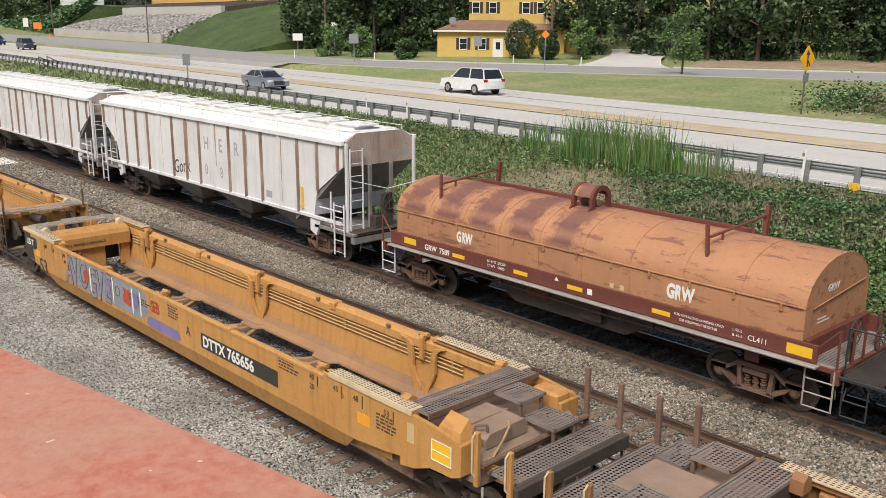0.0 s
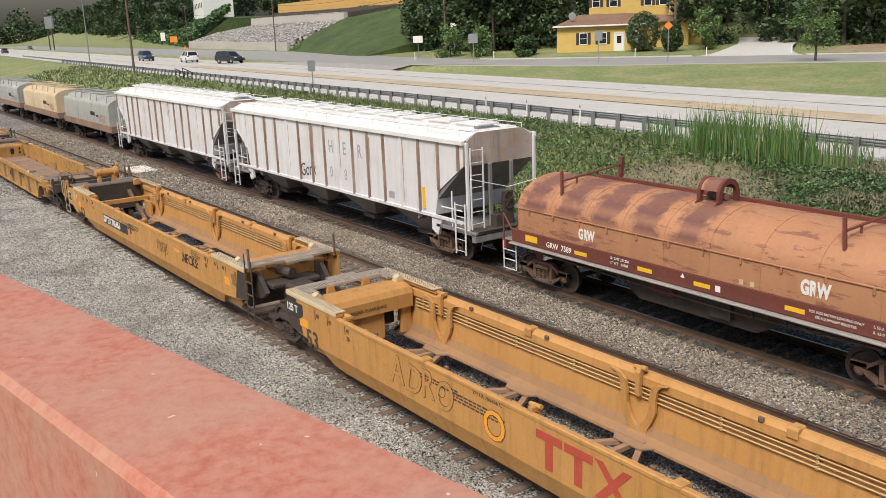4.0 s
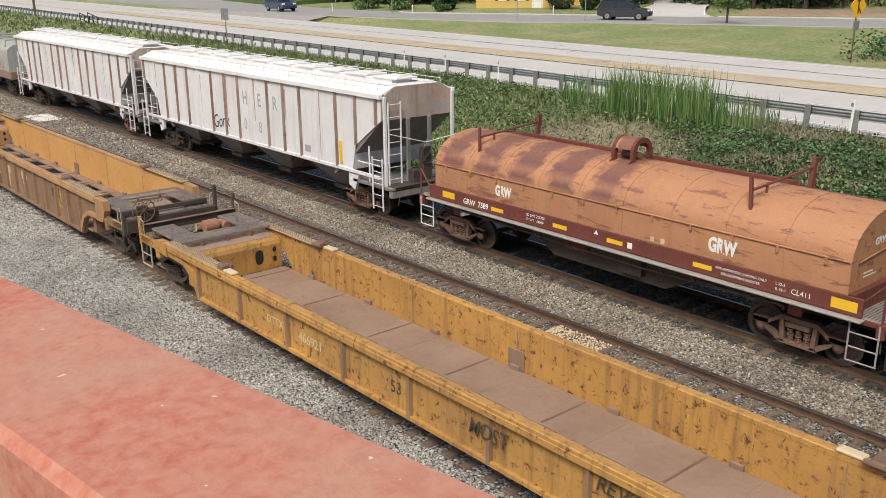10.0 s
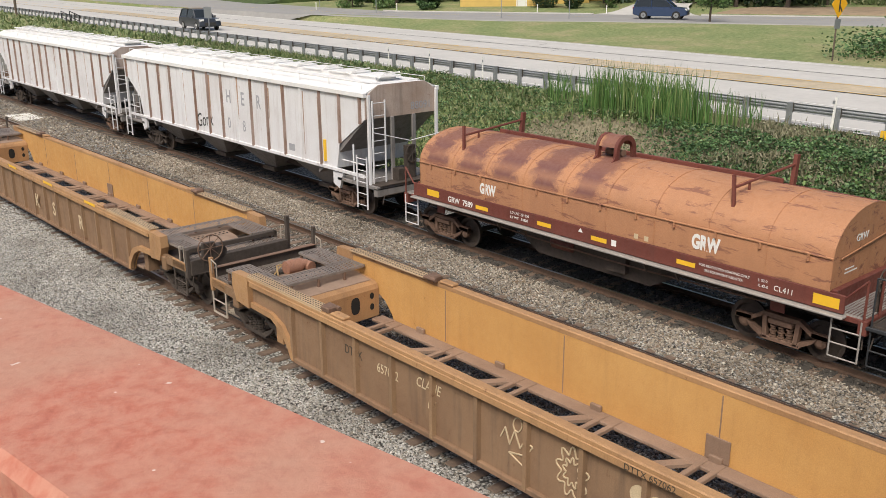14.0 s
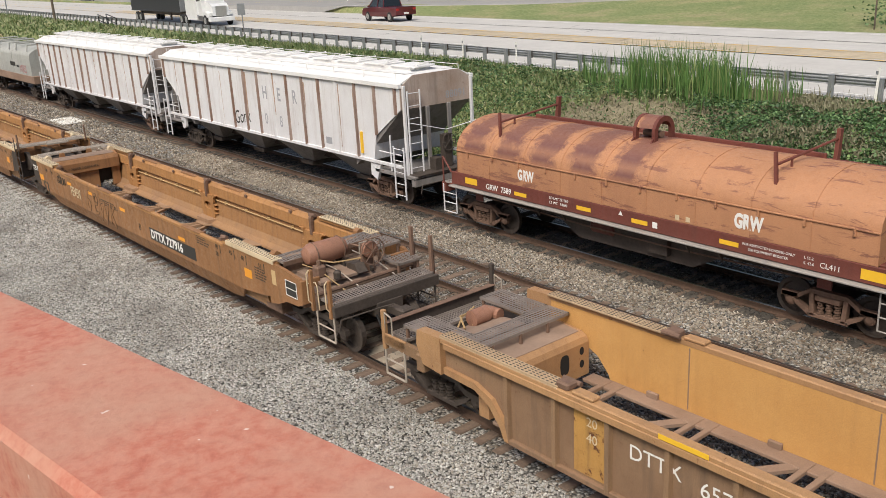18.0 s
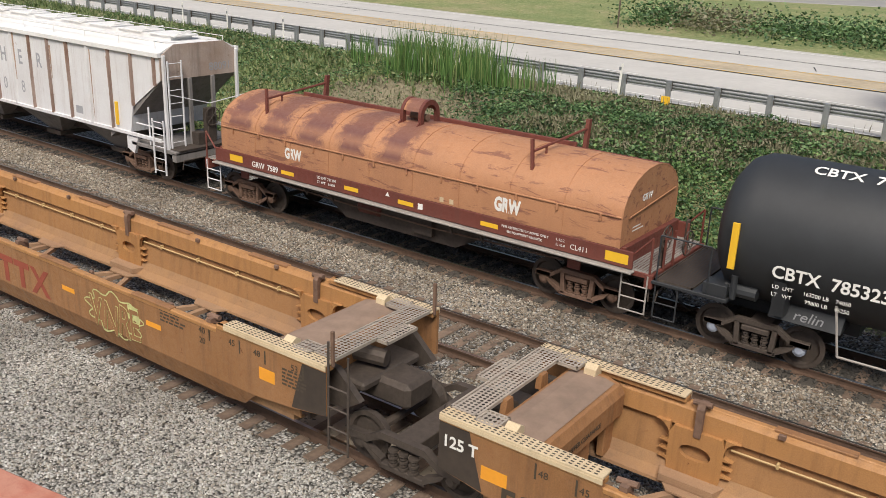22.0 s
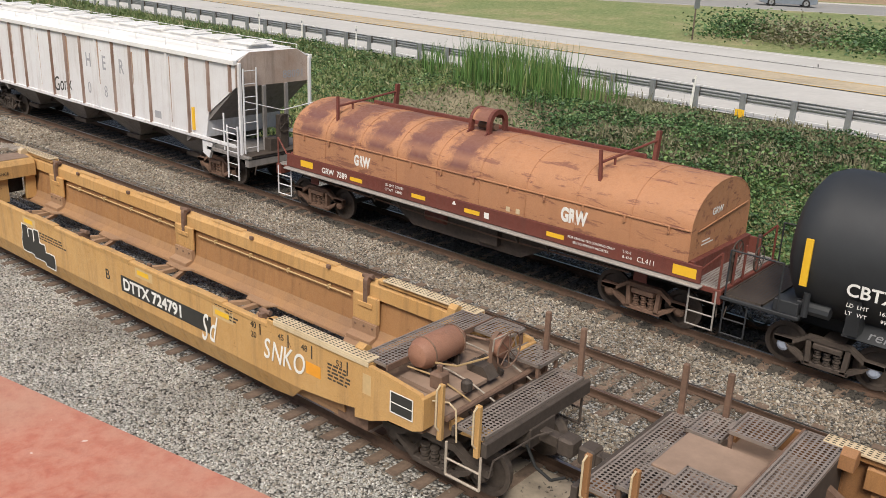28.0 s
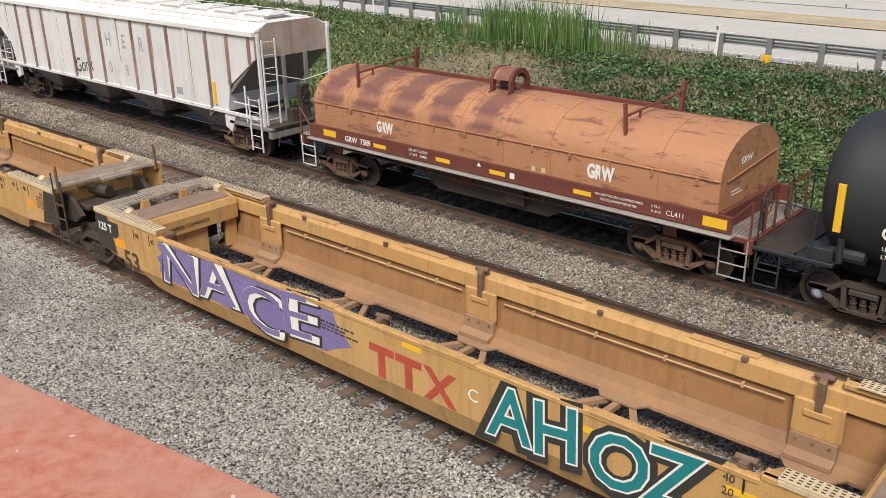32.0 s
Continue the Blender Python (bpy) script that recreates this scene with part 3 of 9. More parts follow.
tagged(new("bare_cutting", raw_mesh("bare_cutting", kv, kf, CUTTING)), "bare brown soil cutting above the side road", "soil", "", "structure")

# ballast bed
sh = Shape()
sh.prism([(2.0, -0.3), (2.0, -0.19), (20.6, -0.19), (21.4, -0.30)], "x", -320, 60)
tagged(new("ballast_bed", sh.mesh("ballast_bed", BALLAST)), "grey crushed-stone ballast bed under the tracks", "ballast", "", "structure")


def stones(name, n, xr, yr, size, m, label, z0=-0.19, avoid=()):
    """Loose stones, each an eight-faced lump of its own size and turn."""
    rng = np.random.default_rng(len(name) + n)
    base = np.array([(1, 0, 0), (-1, 0, 0), (0, 1, 0), (0, -1, 0), (0, 0, 1), (0, 0, -1)], float)
    tri = np.array([(0, 2, 4), (2, 1, 4), (1, 3, 4), (3, 0, 4), (2, 0, 5), (1, 2, 5), (3, 1, 5), (0, 3, 5)])
    u = rng.random(n)
    x = xr[0] + (xr[1] - xr[0]) * u
    y = yr[0] + (yr[1] - yr[0]) * rng.random(n)
    s = size * (0.55 + 0.9 * rng.random(n) ** 1.6)
    p = base[None] * (s[:, None, None] * (0.55 + 0.7 * rng.random((n, 6, 1))))
    p += rng.normal(0, 0.18, (n, 6, 3)) * s[:, None, None]
    a, t = rng.random(n) * 6.283, rng.normal(0, 0.6, n)
    ca, sa, ct, st = np.cos(a), np.sin(a), np.cos(t), np.sin(t)
    q = np.stack([p[..., 0] * ct[:, None] - p[..., 2] * st[:, None], p[..., 1], (p[..., 0] * st[:, None] + p[..., 2] * ct[:, None]) * 0.8], -1)
    q = np.stack([q[..., 0] * ca[:, None] - q[..., 1] * sa[:, None], q[..., 0] * sa[:, None] + q[..., 1] * ca[:, None], q[..., 2]], -1)
    q += np.stack([x, y, z0 + s * 0.25], -1)[:, None]
    f = (tri[None] + 6 * np.arange(n)[:, None, None]).reshape(-1, 3)
    me = bpy.data.meshes.new(name)
    me.vertices.add(6 * n)
    me.vertices.foreach_set("co", q.ravel())
    me.loops.add(24 * n)
    me.loops.foreach_set("vertex_index", f.ravel().astype(np.int32))
    me.polygons.add(8 * n)
    me.polygons.foreach_set("loop_start", np.arange(0, 24 * n, 3, dtype=np.int32))
    me.update(calc_edges=True)
    me.validate()
    me.materials.append(m)
    return tagged(new(name, me), label, "ballast", "", "stuff")


stones("ballast_stones", 112000, (-30, 2), (3.2, 8.95), 0.027, STONES, "loose pale grey crushed stones beside the near track")
stones("ballast_stones", 30000, (-34, 2), (11.6, 13.1), 0.033, STONES_BR, "dusty brown-grey crushed stones between the tracks")
stones("ballast_stones", 34000, (-40, 2), (15.6, 17.2), 0.034, STONES_BR, "dusty brown-grey crushed stones between the tracks")
stones("ballast_stones", 24000, (-40, 2), (13.2, 15.5), 0.034, STONES_TR, "trodden brown stones between the rails", -0.185)
stones("ballast_stones", 16000, (-40, 2), (17.2, 19.6), 0.038, STONES_DK, "stones coloured black for the shade under the standing cars", -0.18)
stones("ballast_stones", 9000, (-24, 2), (8.9, 11.5), 0.034, STONES_TR, "dark crushed stones under the well cars", -0.205)
stones("ballast_stones", 46000, (-52, -30), (3.2, 9.0), 0.036, STONES, "loose pale grey crushed stones along the near track")
stones("ballast_stones", 9000, (-95, -52), (3.2, 9.0), 0.06, STONES, "loose grey crushed stones far along the track")
stones("ballast_stones", 16000, (-90, -34), (11.6, 17.2), 0.06, STONES_BR, "dusty crushed stones far along the tracks")
stones("ballast_stones", 9000, (-14, 3), (19.6, 22.0), 0.04, STONES_BR, "loose stones at the foot of the bank")
# the second strip is the shade under the standing cars, laid as a black bed
for nm, ya, yb, m_, lb in (("track_sand", 9.5, 10.9, SAND, "dusty sand between the near rails"), ("shade_bed", 17.1, 19.7, STONES_DK, "bed coloured black for the shade under the standing cars")):
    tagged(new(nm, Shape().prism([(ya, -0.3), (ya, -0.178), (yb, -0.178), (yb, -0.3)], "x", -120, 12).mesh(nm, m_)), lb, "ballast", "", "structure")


def railway(name, yc, x0, x1, label, tie_from, tie_to):
    t = thing(name, label, "railway track", "railway tracks")
    t["kind"] = "structure"
    prof = [(-0.07, -0.165), (0.07, -0.165), (0.07, -0.15), (0.012, -0.13), (0.012, -0.045), (0.036, -0.035), (0.036, -0.004), (-0.036, -0.004), (-0.036, -0.035), (-0.012, -0.045), (-0.012, -0.13), (-0.07, -0.15)]
    for s in (-0.75, 0.75):
        r = part("rail", Shape().prism([(yc + s + a, z) for a, z in prof], "x", x0, x1), RAIL_SIDE, t, "rust-brown steel rail")
        part("rail_head", Shape().box(x0, x1, yc + s - 0.032, yc + s + 0.032, -0.005, 0.0, 0.001), RAIL_TOP, r, "polished running surface")
    me = Shape().box(-0.11, 0.11, -1.3, 1.3, -0.33, -0.165, 0.015).mesh("tie", TIE)
    x, k = tie_from, 0
    rng = random.Random(int(yc * 10))
    while x < tie_to and k < 290:
        o = new("tie", me)
        o.parent = t
        o.matrix_basis = Matrix.Translation((x, yc + rng.uniform(-0.05, 0.05), rng.uniform(-0.015, 0.012))) @ Matrix.Rotation(rng.uniform(-0.03, 0.03), 4, "Z")
        x += 0.52 + rng.uniform(-0.03, 0.03)
        k += 1
    sh = Shape()
    for i in range(int((tie_to - tie_from) / 0.52)):
        for s in (-0.75, 0.75):
            X = tie_from + i * 0.52
            sh.box(X - 0.09, X + 0.09, yc + s - 0.13, yc + s + 0.13, -0.166, -0.150, 0.003)
    part("tie_plates", sh, RAIL_SIDE, t, "", kind="stuff")
    if yc < Y3:
        t.matrix_basis = track_pose(yc, -11.0, 0.04 if yc < Y2 else 0.0) @ Matrix.Translation((11.0, -yc, 0))
    return t


# ---- bridge rail in front of the camera ----
def bridge_rail():
    a = radians(6.68)
    d = Vector((math.cos(a), math.sin(a), 0.0457))
    n = Vector((math.sin(a), -math.cos(a), 0))
    t = thing("bridge_rail", "rust-red painted steel bridge rail with worn speckled paint", "railing")
    base = Vector((0, 0.3695, 7.68))
    w, h = 0.1644, 0.2
    vs, cross = [], [(0.004, -h), (0.0, -0.006), (0.006, 0.0), (w - 0.008, 0.0), (w, -0.008), (w - 0.002, -h)]
    for s in [-6 + 0.3 * i for i in range(41)]:
        for off, z in cross:
            vs.append(base + s * d + off * n + Vector((0, 0, z)))
    k = len(cross)
    fs = [(i * k + j, (i + 1) * k + j, (i + 1) * k + (j + 1) % k, i * k + (j + 1) % k) for i in range(40) for j in range(k)]
    part("cap_rail", Shape().add(vs, fs), GIRDER, t)
    for s in (-5.5, -3.0, 3.0, 5.5):
        p = base + s * d + 0.08 * n
        part("post", Shape().box(p.x - 0.06, p.x + 0.06, p.y - 0.06, p.y + 0.06, 6.3 + 0.0457 * s, p.z - 0.19), GIRDER, t)
    sh = Shape()
    sh.add([Vector((-6, -2.5, 6.0)), Vector((6, -2.5, 6.5)), Vector((6, 1.2, 6.5)), Vector((-6, -0.2, 6.0)), Vector((-6, -2.5, 6.35)), Vector((6, -2.5, 6.85)), Vector((6, 1.2, 6.85)), Vector((-6, -0.2, 6.35))], [(0, 1, 2, 3), (4, 5, 6, 7), (0, 1, 5, 4), (1, 2, 6, 5), (2, 3, 7, 6), (3, 0, 4, 7)])
    deck = new("bridge_deck", sh.mesh("bridge_deck", ROAD2))
    tagged(deck, "grey concrete deck of the overlook below the rail", "bridge", "", "structure")
    sh = Shape().box(-6, -5, -2.4, -1.4, -0.3, 6.2).box(4.6, 5.8, -2.4, -1.0, -0.3, 6.5)
    tagged(new("bridge_pier", sh.mesh("bridge_pier", ROAD2)), "grey concrete pier under the deck", "bridge", "", "structure")


bridge_rail()


# ---- rolling stock ----
def truck(parent, x, m=STEEL_BR, wb=1.78, hub=None, yc=0.0):
    """A two-axle freight truck centred at x."""
    for a in (-wb / 2, wb / 2):
        ax = part("wheelset", Shape().rod((x + a, yc - 0.95, 0.42), (x + a, yc + 0.95, 0.42), 0.075, 8), STEEL_DK, parent)
        for s in (-1, 1):
            prof = [(-0.07 * s, 0.18), (-0.07 * s, 0.40), (0.05 * s, 0.42), (0.07 * s, 0.455), (0.09 * s, 0.455), (0.09 * s, 0.36), (0.02 * s, 0.33), (0.03 * s, 0.18)]
            part("wheel", Shape().lathe(prof, (x + a, yc + s * 0.72, 0.42), "y", 22), STEEL_DK, ax)
            part("bearing_cap", Shape().lathe([(0, 0.14), (s * 0.10, 0.13), (s * 0.13, 0.07)], (x + a, yc + s * 0.92, 0.42), "y", 12), hub or m, ax)
    for s in (-1, 1):
        y0, y1 = yc + s * 0.93, yc + s * 1.07
        out = [(-wb / 2 - 0.2, 0.36), (-wb / 2 - 0.2, 0.60), (-wb / 2 + 0.2, 0.62), (-0.42, 0.80), (0.42, 0.80), (wb / 2 - 0.2, 0.62), (wb / 2 + 0.2, 0.60), (wb / 2 + 0.2, 0.36)]
        top = Shape()
        for (ax_, az), (bx, bz) in zip(out[1:6], out[2:7]):
            top.prism([(x + ax_, az - 0.10), (x + bx, bz - 0.10), (x + bx, bz), (x + ax_, az)], "y", y0, y1)
        for g in (-1, 1):
            top.prism([(x + g * (wb / 2 - 0.16), 0.36), (x + g * (wb / 2 - 0.05), 0.50), (x + g * 0.42, 0.30), (x + g * 0.42, 0.17)], "y", y0, y1)
            top.prism([(x + g * 0.30, 0.20), (x + g * 0.40, 0.20), (x + g * 0.44, 0.72), (x + g * 0.34, 0.72)], "y", y0, y1)
            top.box(x + g * (wb / 2 + 0.2), x + g * (wb / 2 - 0.2), y0, y1, 0.50, 0.62)
        top.box(x - 0.46, x + 0.46, y0, y1, 0.15, 0.25)
        fr = part("side_frame", top, m, parent)
        for k in (-0.19, 0.0, 0.19):
            sp = Shape()
            for i in range(5):
                sp.rod((x + k, yc + s * 1.0, 0.26 + i * 0.058), (x + k, yc + s * 1.0, 0.30 + i * 0.058), 0.08 - 0.02 * (i % 2), 8)
            part("spring", sp, m, fr)
        sp = Shape().box(x - 0.28, x + 0.28, yc + s * 0.88, yc + s * 1.12, 0.57, 0.68)
        part("bolster_end", sp, m, fr)
    part("bolster", Shape().box(x - 0.22, x + 0.22, yc - 0.95, yc + 0.95, 0.50, 0.72), STEEL_DK, parent)


def coupler(parent, x, s, m=STEEL_DK):
    """Draft gear and knuckle pointing along s."""
    c = part("coupler", Shape().box(x, x + s * 0.55, -0.09, 0.09, 0.78, 0.96).box(x + s * 0.5, x + s * 0.78, -0.16, 0.16, 0.72, 1.02, 0.04), m, parent)
    part("air_hose", Shape().path([(x + s * 0.1, -0.35, 0.8), (x + s * 0.3, -0.36, 0.5), (x + s * 0.55, -0.3, 0.35), (x + s * 0.75, -0.22, 0.45)], 0.025), RUBBER, parent)
    part("uncoupling_lever", Shape().path([(x + s * 0.15, -1.35, 0.7), (x + s * 0.18, -1.3, 0.98), (x + s * 0.25, -0.3, 1.0), (x + s * 0.4, -0.1, 1.05)], 0.016), m, parent)


def ladder(parent, x, y, z0, z1, axis, width, m, steps=None, name="ladder"):
    """Two stiles and rungs; axis: the way the rungs run."""
    sh = Shape()
    dx, dy = (width / 2, 0) if axis == "x" else (0, width / 2)
    for s in (-1, 1):
        sh.box(x + s * dx - 0.022, x + s * dx + 0.022, y + s * dy - 0.022, y + s * dy + 0.022, z0, z1, 0.004)
    n = steps or max(2, int((z1 - z0) / 0.42))
    for i in range(n):
        z = z0 + 0.12 + (z1 - z0 - 0.2) * i / max(1, n - 1)
        sh.rod((x - dx, y - dy, z), (x + dx, y + dy, z), 0.014, 6)
    part(name, sh, m, parent)


def brake_wheel(parent, c, axis, r, m):
    sh = Shape().ring(c, axis, r, 0.016, 14)
    for k in range(4):
        a = math.pi * k / 4
        if axis == "x":
            sh.rod((c[0], c[1] - r * math.cos(a), c[2] - r * math.sin(a)), (c[0], c[1] + r * math.cos(a), c[2] + r * math.sin(a)), 0.01, 5)
        else:
            sh.rod((c[0] - r * math.cos(a), c[1], c[2] - r * math.sin(a)), (c[0] + r * math.cos(a), c[1], c[2] + r * math.sin(a)), 0.01, 5)
    part("brake_wheel", sh, m, parent)


def grating(parent, x0, x1, y0, y1, z, m=GRATE, name="walkway_grating", pitch=0.072, label=""):
    """A perforated metal walkway with a rim."""
    x0, x1 = min(x0, x1), max(x0, x1)
    y0, y1 = min(y0, y1), max(y0, y1)
    sh = Shape()
    b = lambda *a: sh.prism([(a[0], a[2]), (a[1], a[2]), (a[1], a[3]), (a[0], a[3])], "z", z - 0.05, z + 0.004)
    for a in (x0, x1 - 0.03):
        b(a, a + 0.03, y0, y1)
    for a in (y0, y1 - 0.03):
        b(x0, x1, a, a + 0.03)
    nx, ny = max(2, int((x1 - x0) / pitch)), max(2, int((y1 - y0) / pitch))
    px, py = (x1 - x0) / nx, (y1 - y0) / ny
    edge = [(-1, -1), (0, -1), (1, -1), (1, 0), (1, 1), (0, 1), (-1, 1), (-1, 0)]
    fs = [(k, (k + 1) % 8, 8 + (k + 1) % 8, 8 + k) for k in range(8)]
    for i in range(nx):
        for j in range(ny):
            cx, cy = x0 + (i + 0.5) * px, y0 + (j + 0.5) * py
            vs = [(cx + a * px / 2, cy + c * py / 2, z) for a, c in edge]
            for a, c in edge:
                k = 0.33 if a * c else 0.46
                vs.append((cx + a * k * px * 0.75, cy + c * k * py * 0.75, z))
            sh.add(vs, fs)
    part(name, sh, m, parent, label)


def coil_car():
    xl, xr = -20.65, -7.75
    t = thing("coil_car", "rusty orange hooded coil car with maroon sill, standing empty", "freight car", "standing freight cars", (0, Y3, 0))
    # hood: arch profile swept in panels
    hw = 1.45
    arch = [(-hw, 1.76), (-hw, 2.44)] + [(-hw * math.cos(math.pi * k / 14), 2.44 + 0.90 * math.sin(math.pi * k / 14)) for k in range(1, 14)] + [(hw, 2.44), (hw, 1.76)]
    n = 9
    for i in range(n):
        a, b_ = xl + (xr - xl) * i / n, xl + (xr - xl) * (i + 1) / n
        inner = [(y * 0.985, z - 0.02) for y, z in arch[::-1]]
        part("hood_panel", Shape().prism(arch + inner, "x", a + 0.004, b_ - 0.004), COIL, t, smooth=True)
        rib = [(y * 1.008, 2.44 + (z - 2.44) * 1.012 + 0.004) for y, z in arch] + [(y, z - 0.01) for y, z in arch[::-1]]
        part("hood_seam", Shape().prism(rib, "x", b_ - 0.02, b_ + 0.02), COIL, t)
    for x in (xl, xr):
        part("hood_end", Shape().prism(arch, "x", x - 0.015, x + 0.015), COIL, t, "flat arched end sheet")
    for s in (-1, 1):
        part("hood_seam", Shape().box(xl, xr, s * hw, s * (hw + 0.03), 2.42, 2.46), COIL, t)
        for i in range(12):
            x = xl + 0.5 + i * 1.08
            part("hood_clamp", Shape().box(x, x + 0.05, s * hw, s * (hw + 0.05), 2.28, 2.46), COIL, t)
        part("side_sill", Shape().box(xl - 0.3, xr + 0.35, s * 1.40, s * 1.47, 1.36, 1.75), COIL_RED, t, "maroon side sill")
        part("running_board", Shape().box(xl - 0.3, xr + 0.4, s * 1.40, s * 1.62, 1.29, 1.34), COIL_EDGE, t, "pale grey grating walkway along the sill")
    part("sill_rail", Shape().box(xl + 0.1, xr - 0.1, 1.0, 1.1, 3.04, 3.16), COIL_RED, t)
    part("ridge_angle", Shape().box(xl + 1.2, xr - 2.4, 0.72, 0.80, 3.18, 3.34).box(xl + 1.2, xr - 2.4, 0.55, 0.74, 3.20, 3.24), COIL_RED, t, "rusty angle iron along the hood")
    # lifting loop
    hoop = lambda r: [(-r, 3.12)] + [(-r * math.cos(math.pi * k / 12), 3.52 + r * math.sin(math.pi * k / 12)) for k in range(13)] + [(r, 3.12)]
    for x in (-14.72, -14.12):
        part("lifting_loop", Shape().prism(hoop(0.40) + hoop(0.27)[::-1], "x", x - 0.05, x + 0.05), COIL_RED, t, "rusty lifting loop")
        for s in (-1, 1):
            part("loop_foot", Shape().prism([(s * 0.37, 3.14), (s * 0.66, 3.14), (s * 0.37, 3.42)], "x", x - 0.02, x + 0.02), COIL_RED, t)
    cap = [(0.385 * math.cos(math.pi * k / 12), 3.52 + 0.385 * math.sin(math.pi * k / 12)) for k in range(1, 12)]
    part("loop_cover", Shape().prism(cap + [(y * 0.96, 3.52 + (z - 3.52) * 0.96) for y, z in cap[::-1]], "x", -14.67, -14.17), COIL, t)
    part("lifting_pin", Shape().rod((-14.7, 0, 3.44), (-14.14, 0, 3.44), 0.09, 12), STEEL_BR, t)
    # stacking brackets
    for x in (-19.0, -10.2):
        part("stacking_post", Shape().rod((x, -1.15, 2.80), (x - 0.15, -1.02, 3.66), 0.05, 4), COIL_RED, t, "rusty upright bracket")
        part("stacking_arm", Shape().rod((x - 0.07, -1.05, 3.40), (x + 0.12, 1.1, 3.64), 0.032, 6), COIL_RED, t)
        part("arm_strut", Shape().rod((x - 0.03, -0.55, 3.2), (x - 0.03, -0.55, 3.46), 0.03, 6), COIL_RED, t)
        part("stacking_post", Shape().prism([(1.0, 3.0), (1.14, 3.0), (1.22, 3.86), (1.10, 3.86)], "x", x + 0.07, x + 0.17), COIL_RED, t)
    # underframe
    part("center_sill", Shape().box(xl - 0.9, xr + 0.9, -0.35, 0.35, 0.72, 1.2), STEEL_DK, t, "sooty centre sill")
    part("belly_frame", Shape().prism([(xl + 3.4, 1.28), (xr - 3.2, 1.28), (xr - 4.6, 0.55), (xl + 4.6, 0.55)], "y", -1.05, 1.05), STEEL_DK, t)
    part("deck", Shape().box(xl - 0.5, xr + 0.7, -1.42, 1.42, 1.22, 1.34), COIL_RED, t)
    part("brake_reservoir", Shape().lathe([(0, 0.16), (0.05, 0.2), (0.75, 0.2), (0.8, 0.16)], (-15.6, -0.95, 0.98), "x", 14), COIL_RED, t, smooth=True)
    part("brake_valve", Shape().box(-13.6, -13.0, -1.2, -0.8, 0.7, 1.15), STEEL_DK, t)
    # end platforms
    for s, xe in ((-1, xl), (1, xr)):
        e = xe + s * 0.75
        part("end_sill", Shape().box(e - s * 0.1, e + s * 0.08, -1.45, 1.45, 1.02, 1.34), COIL_RED, t)
        grating(t, xe + s * 0.1, e, -1.40, 1.40, 1.365, COIL_EDGE, "end_walkway")
        part("end_wall", Shape().box(xe + s * 0.03, xe + s * 0.16, -1.42, 1.42, 1.35, 1.80), COIL_RED, t)
        for y in (-1.42, 1.42):
            sh = Shape().rod((e, y, 1.3), (e, y, 2.15), 0.028, 6).rod((xe + s * 0.35, y, 1.7), (e, y, 2.15), 0.028, 6)
            part("handrail", sh, COIL_RED, t)
        if s > 0:
            brake_wheel(t, (e + 0.02, -0.75, 2.0), "x", 0.28, STEEL_DK)
            part("brake_stand", Shape().box(e - 0.08, e, -0.85, -0.65, 1.3, 2.05), STEEL_DK, t)
            part("stanchion", Shape().box(e - 0.08, e, 0.5, 0.62, 1.3, 2.1), STEEL_DK, t)
        for y in (-1.45, 1.45):
            st = Shape()
            for g in (-0.02, -0.62):
                st.rod((e + s * g, y, 1.3), (e + s * g, y, 0.42), 0.02, 6)
            for z in (0.42, 0.72, 1.02):
                st.rod((e + s * 0.0, y, z), (e - s * 0.62, y, z), 0.018, 6)
            part("sill_step", st, HOP if s < 0 else COIL_EDGE, t)
        coupler(t, e, s)
    truck(t, -20.0, STEEL_BR)
    truck(t, -8.88, STEEL_BR)
    # markings
    W = lambda words, x, z, size, m=WHITE, nm="lettering", y=-1.456, **k: text_part(nm, words, size, m, t, side_pose(x, y, z), **k)
    W("GRW", -18.0, 1.95, 0.40, offset=0.018, narrow=0.66)
    W("GRW", -11.0, 1.95, 0.45, offset=0.022, narrow=0.66)
    W("GRW  7589", -19.35, 1.45, 0.23, y=-1.476, offset=0.004, narrow=0.95)
    W("LD LMT 221200", -16.75, 1.60, 0.105, y=-1.476)
    W("LT WT   54800", -16.75, 1.47, 0.105, y=-1.476)
    W("FOR RESTRICTED LOADING ONLY", -10.75, 1.58, 0.082, y=-1.476)
    W("SEE EQUIPMENT REGISTER", -10.6, 1.47, 0.082, y=-1.476)
    W("L 52-2", -9.28, 1.59, 0.085, y=-1.476)
    W("IL 42-0", -9.28, 1.47, 0.085, y=-1.476)
    W("CL411", -8.92, 1.47, 0.17, y=-1.476)
    for x, z0, z1 in ((-20.3, 1.47, 1.66), (-18.15, 1.46, 1.57), (-15.75, 1.48, 1.59), (-13.9, 1.48, 1.59), (-11.35, 1.48, 1.59), (-8.05, 1.44, 1.66)):
        part("reflector", Shape().box(x, x + 0.55 if z1 > 1.63 else x + 0.5, -1.474, -1.47, z0, z1, 0.001), YEL_MARK, t, "yellow reflective strip")
    for x in (-14.25,):
        part("warning_triangle", Shape().prism([(x - 0.07, 1.60), (x + 0.07, 1.60), (x, 1.71)], "y", -1.474, -1.47), WHITE, t)
    for x in (-12.6, -12.3):
        part("placard", Shape().box(x, x + 0.12, -1.454, -1.45, 1.80, 1.92, 0.001), CREAM, t)
    for x in (-17.2, -16.2, -12.2, -11.3):
        part("sill_bracket", Shape().prism([(-1.42, 1.29), (-1.60, 1.29), (-1.42, 1.02)], "x", x, x + 0.03), STEEL_DK, t)
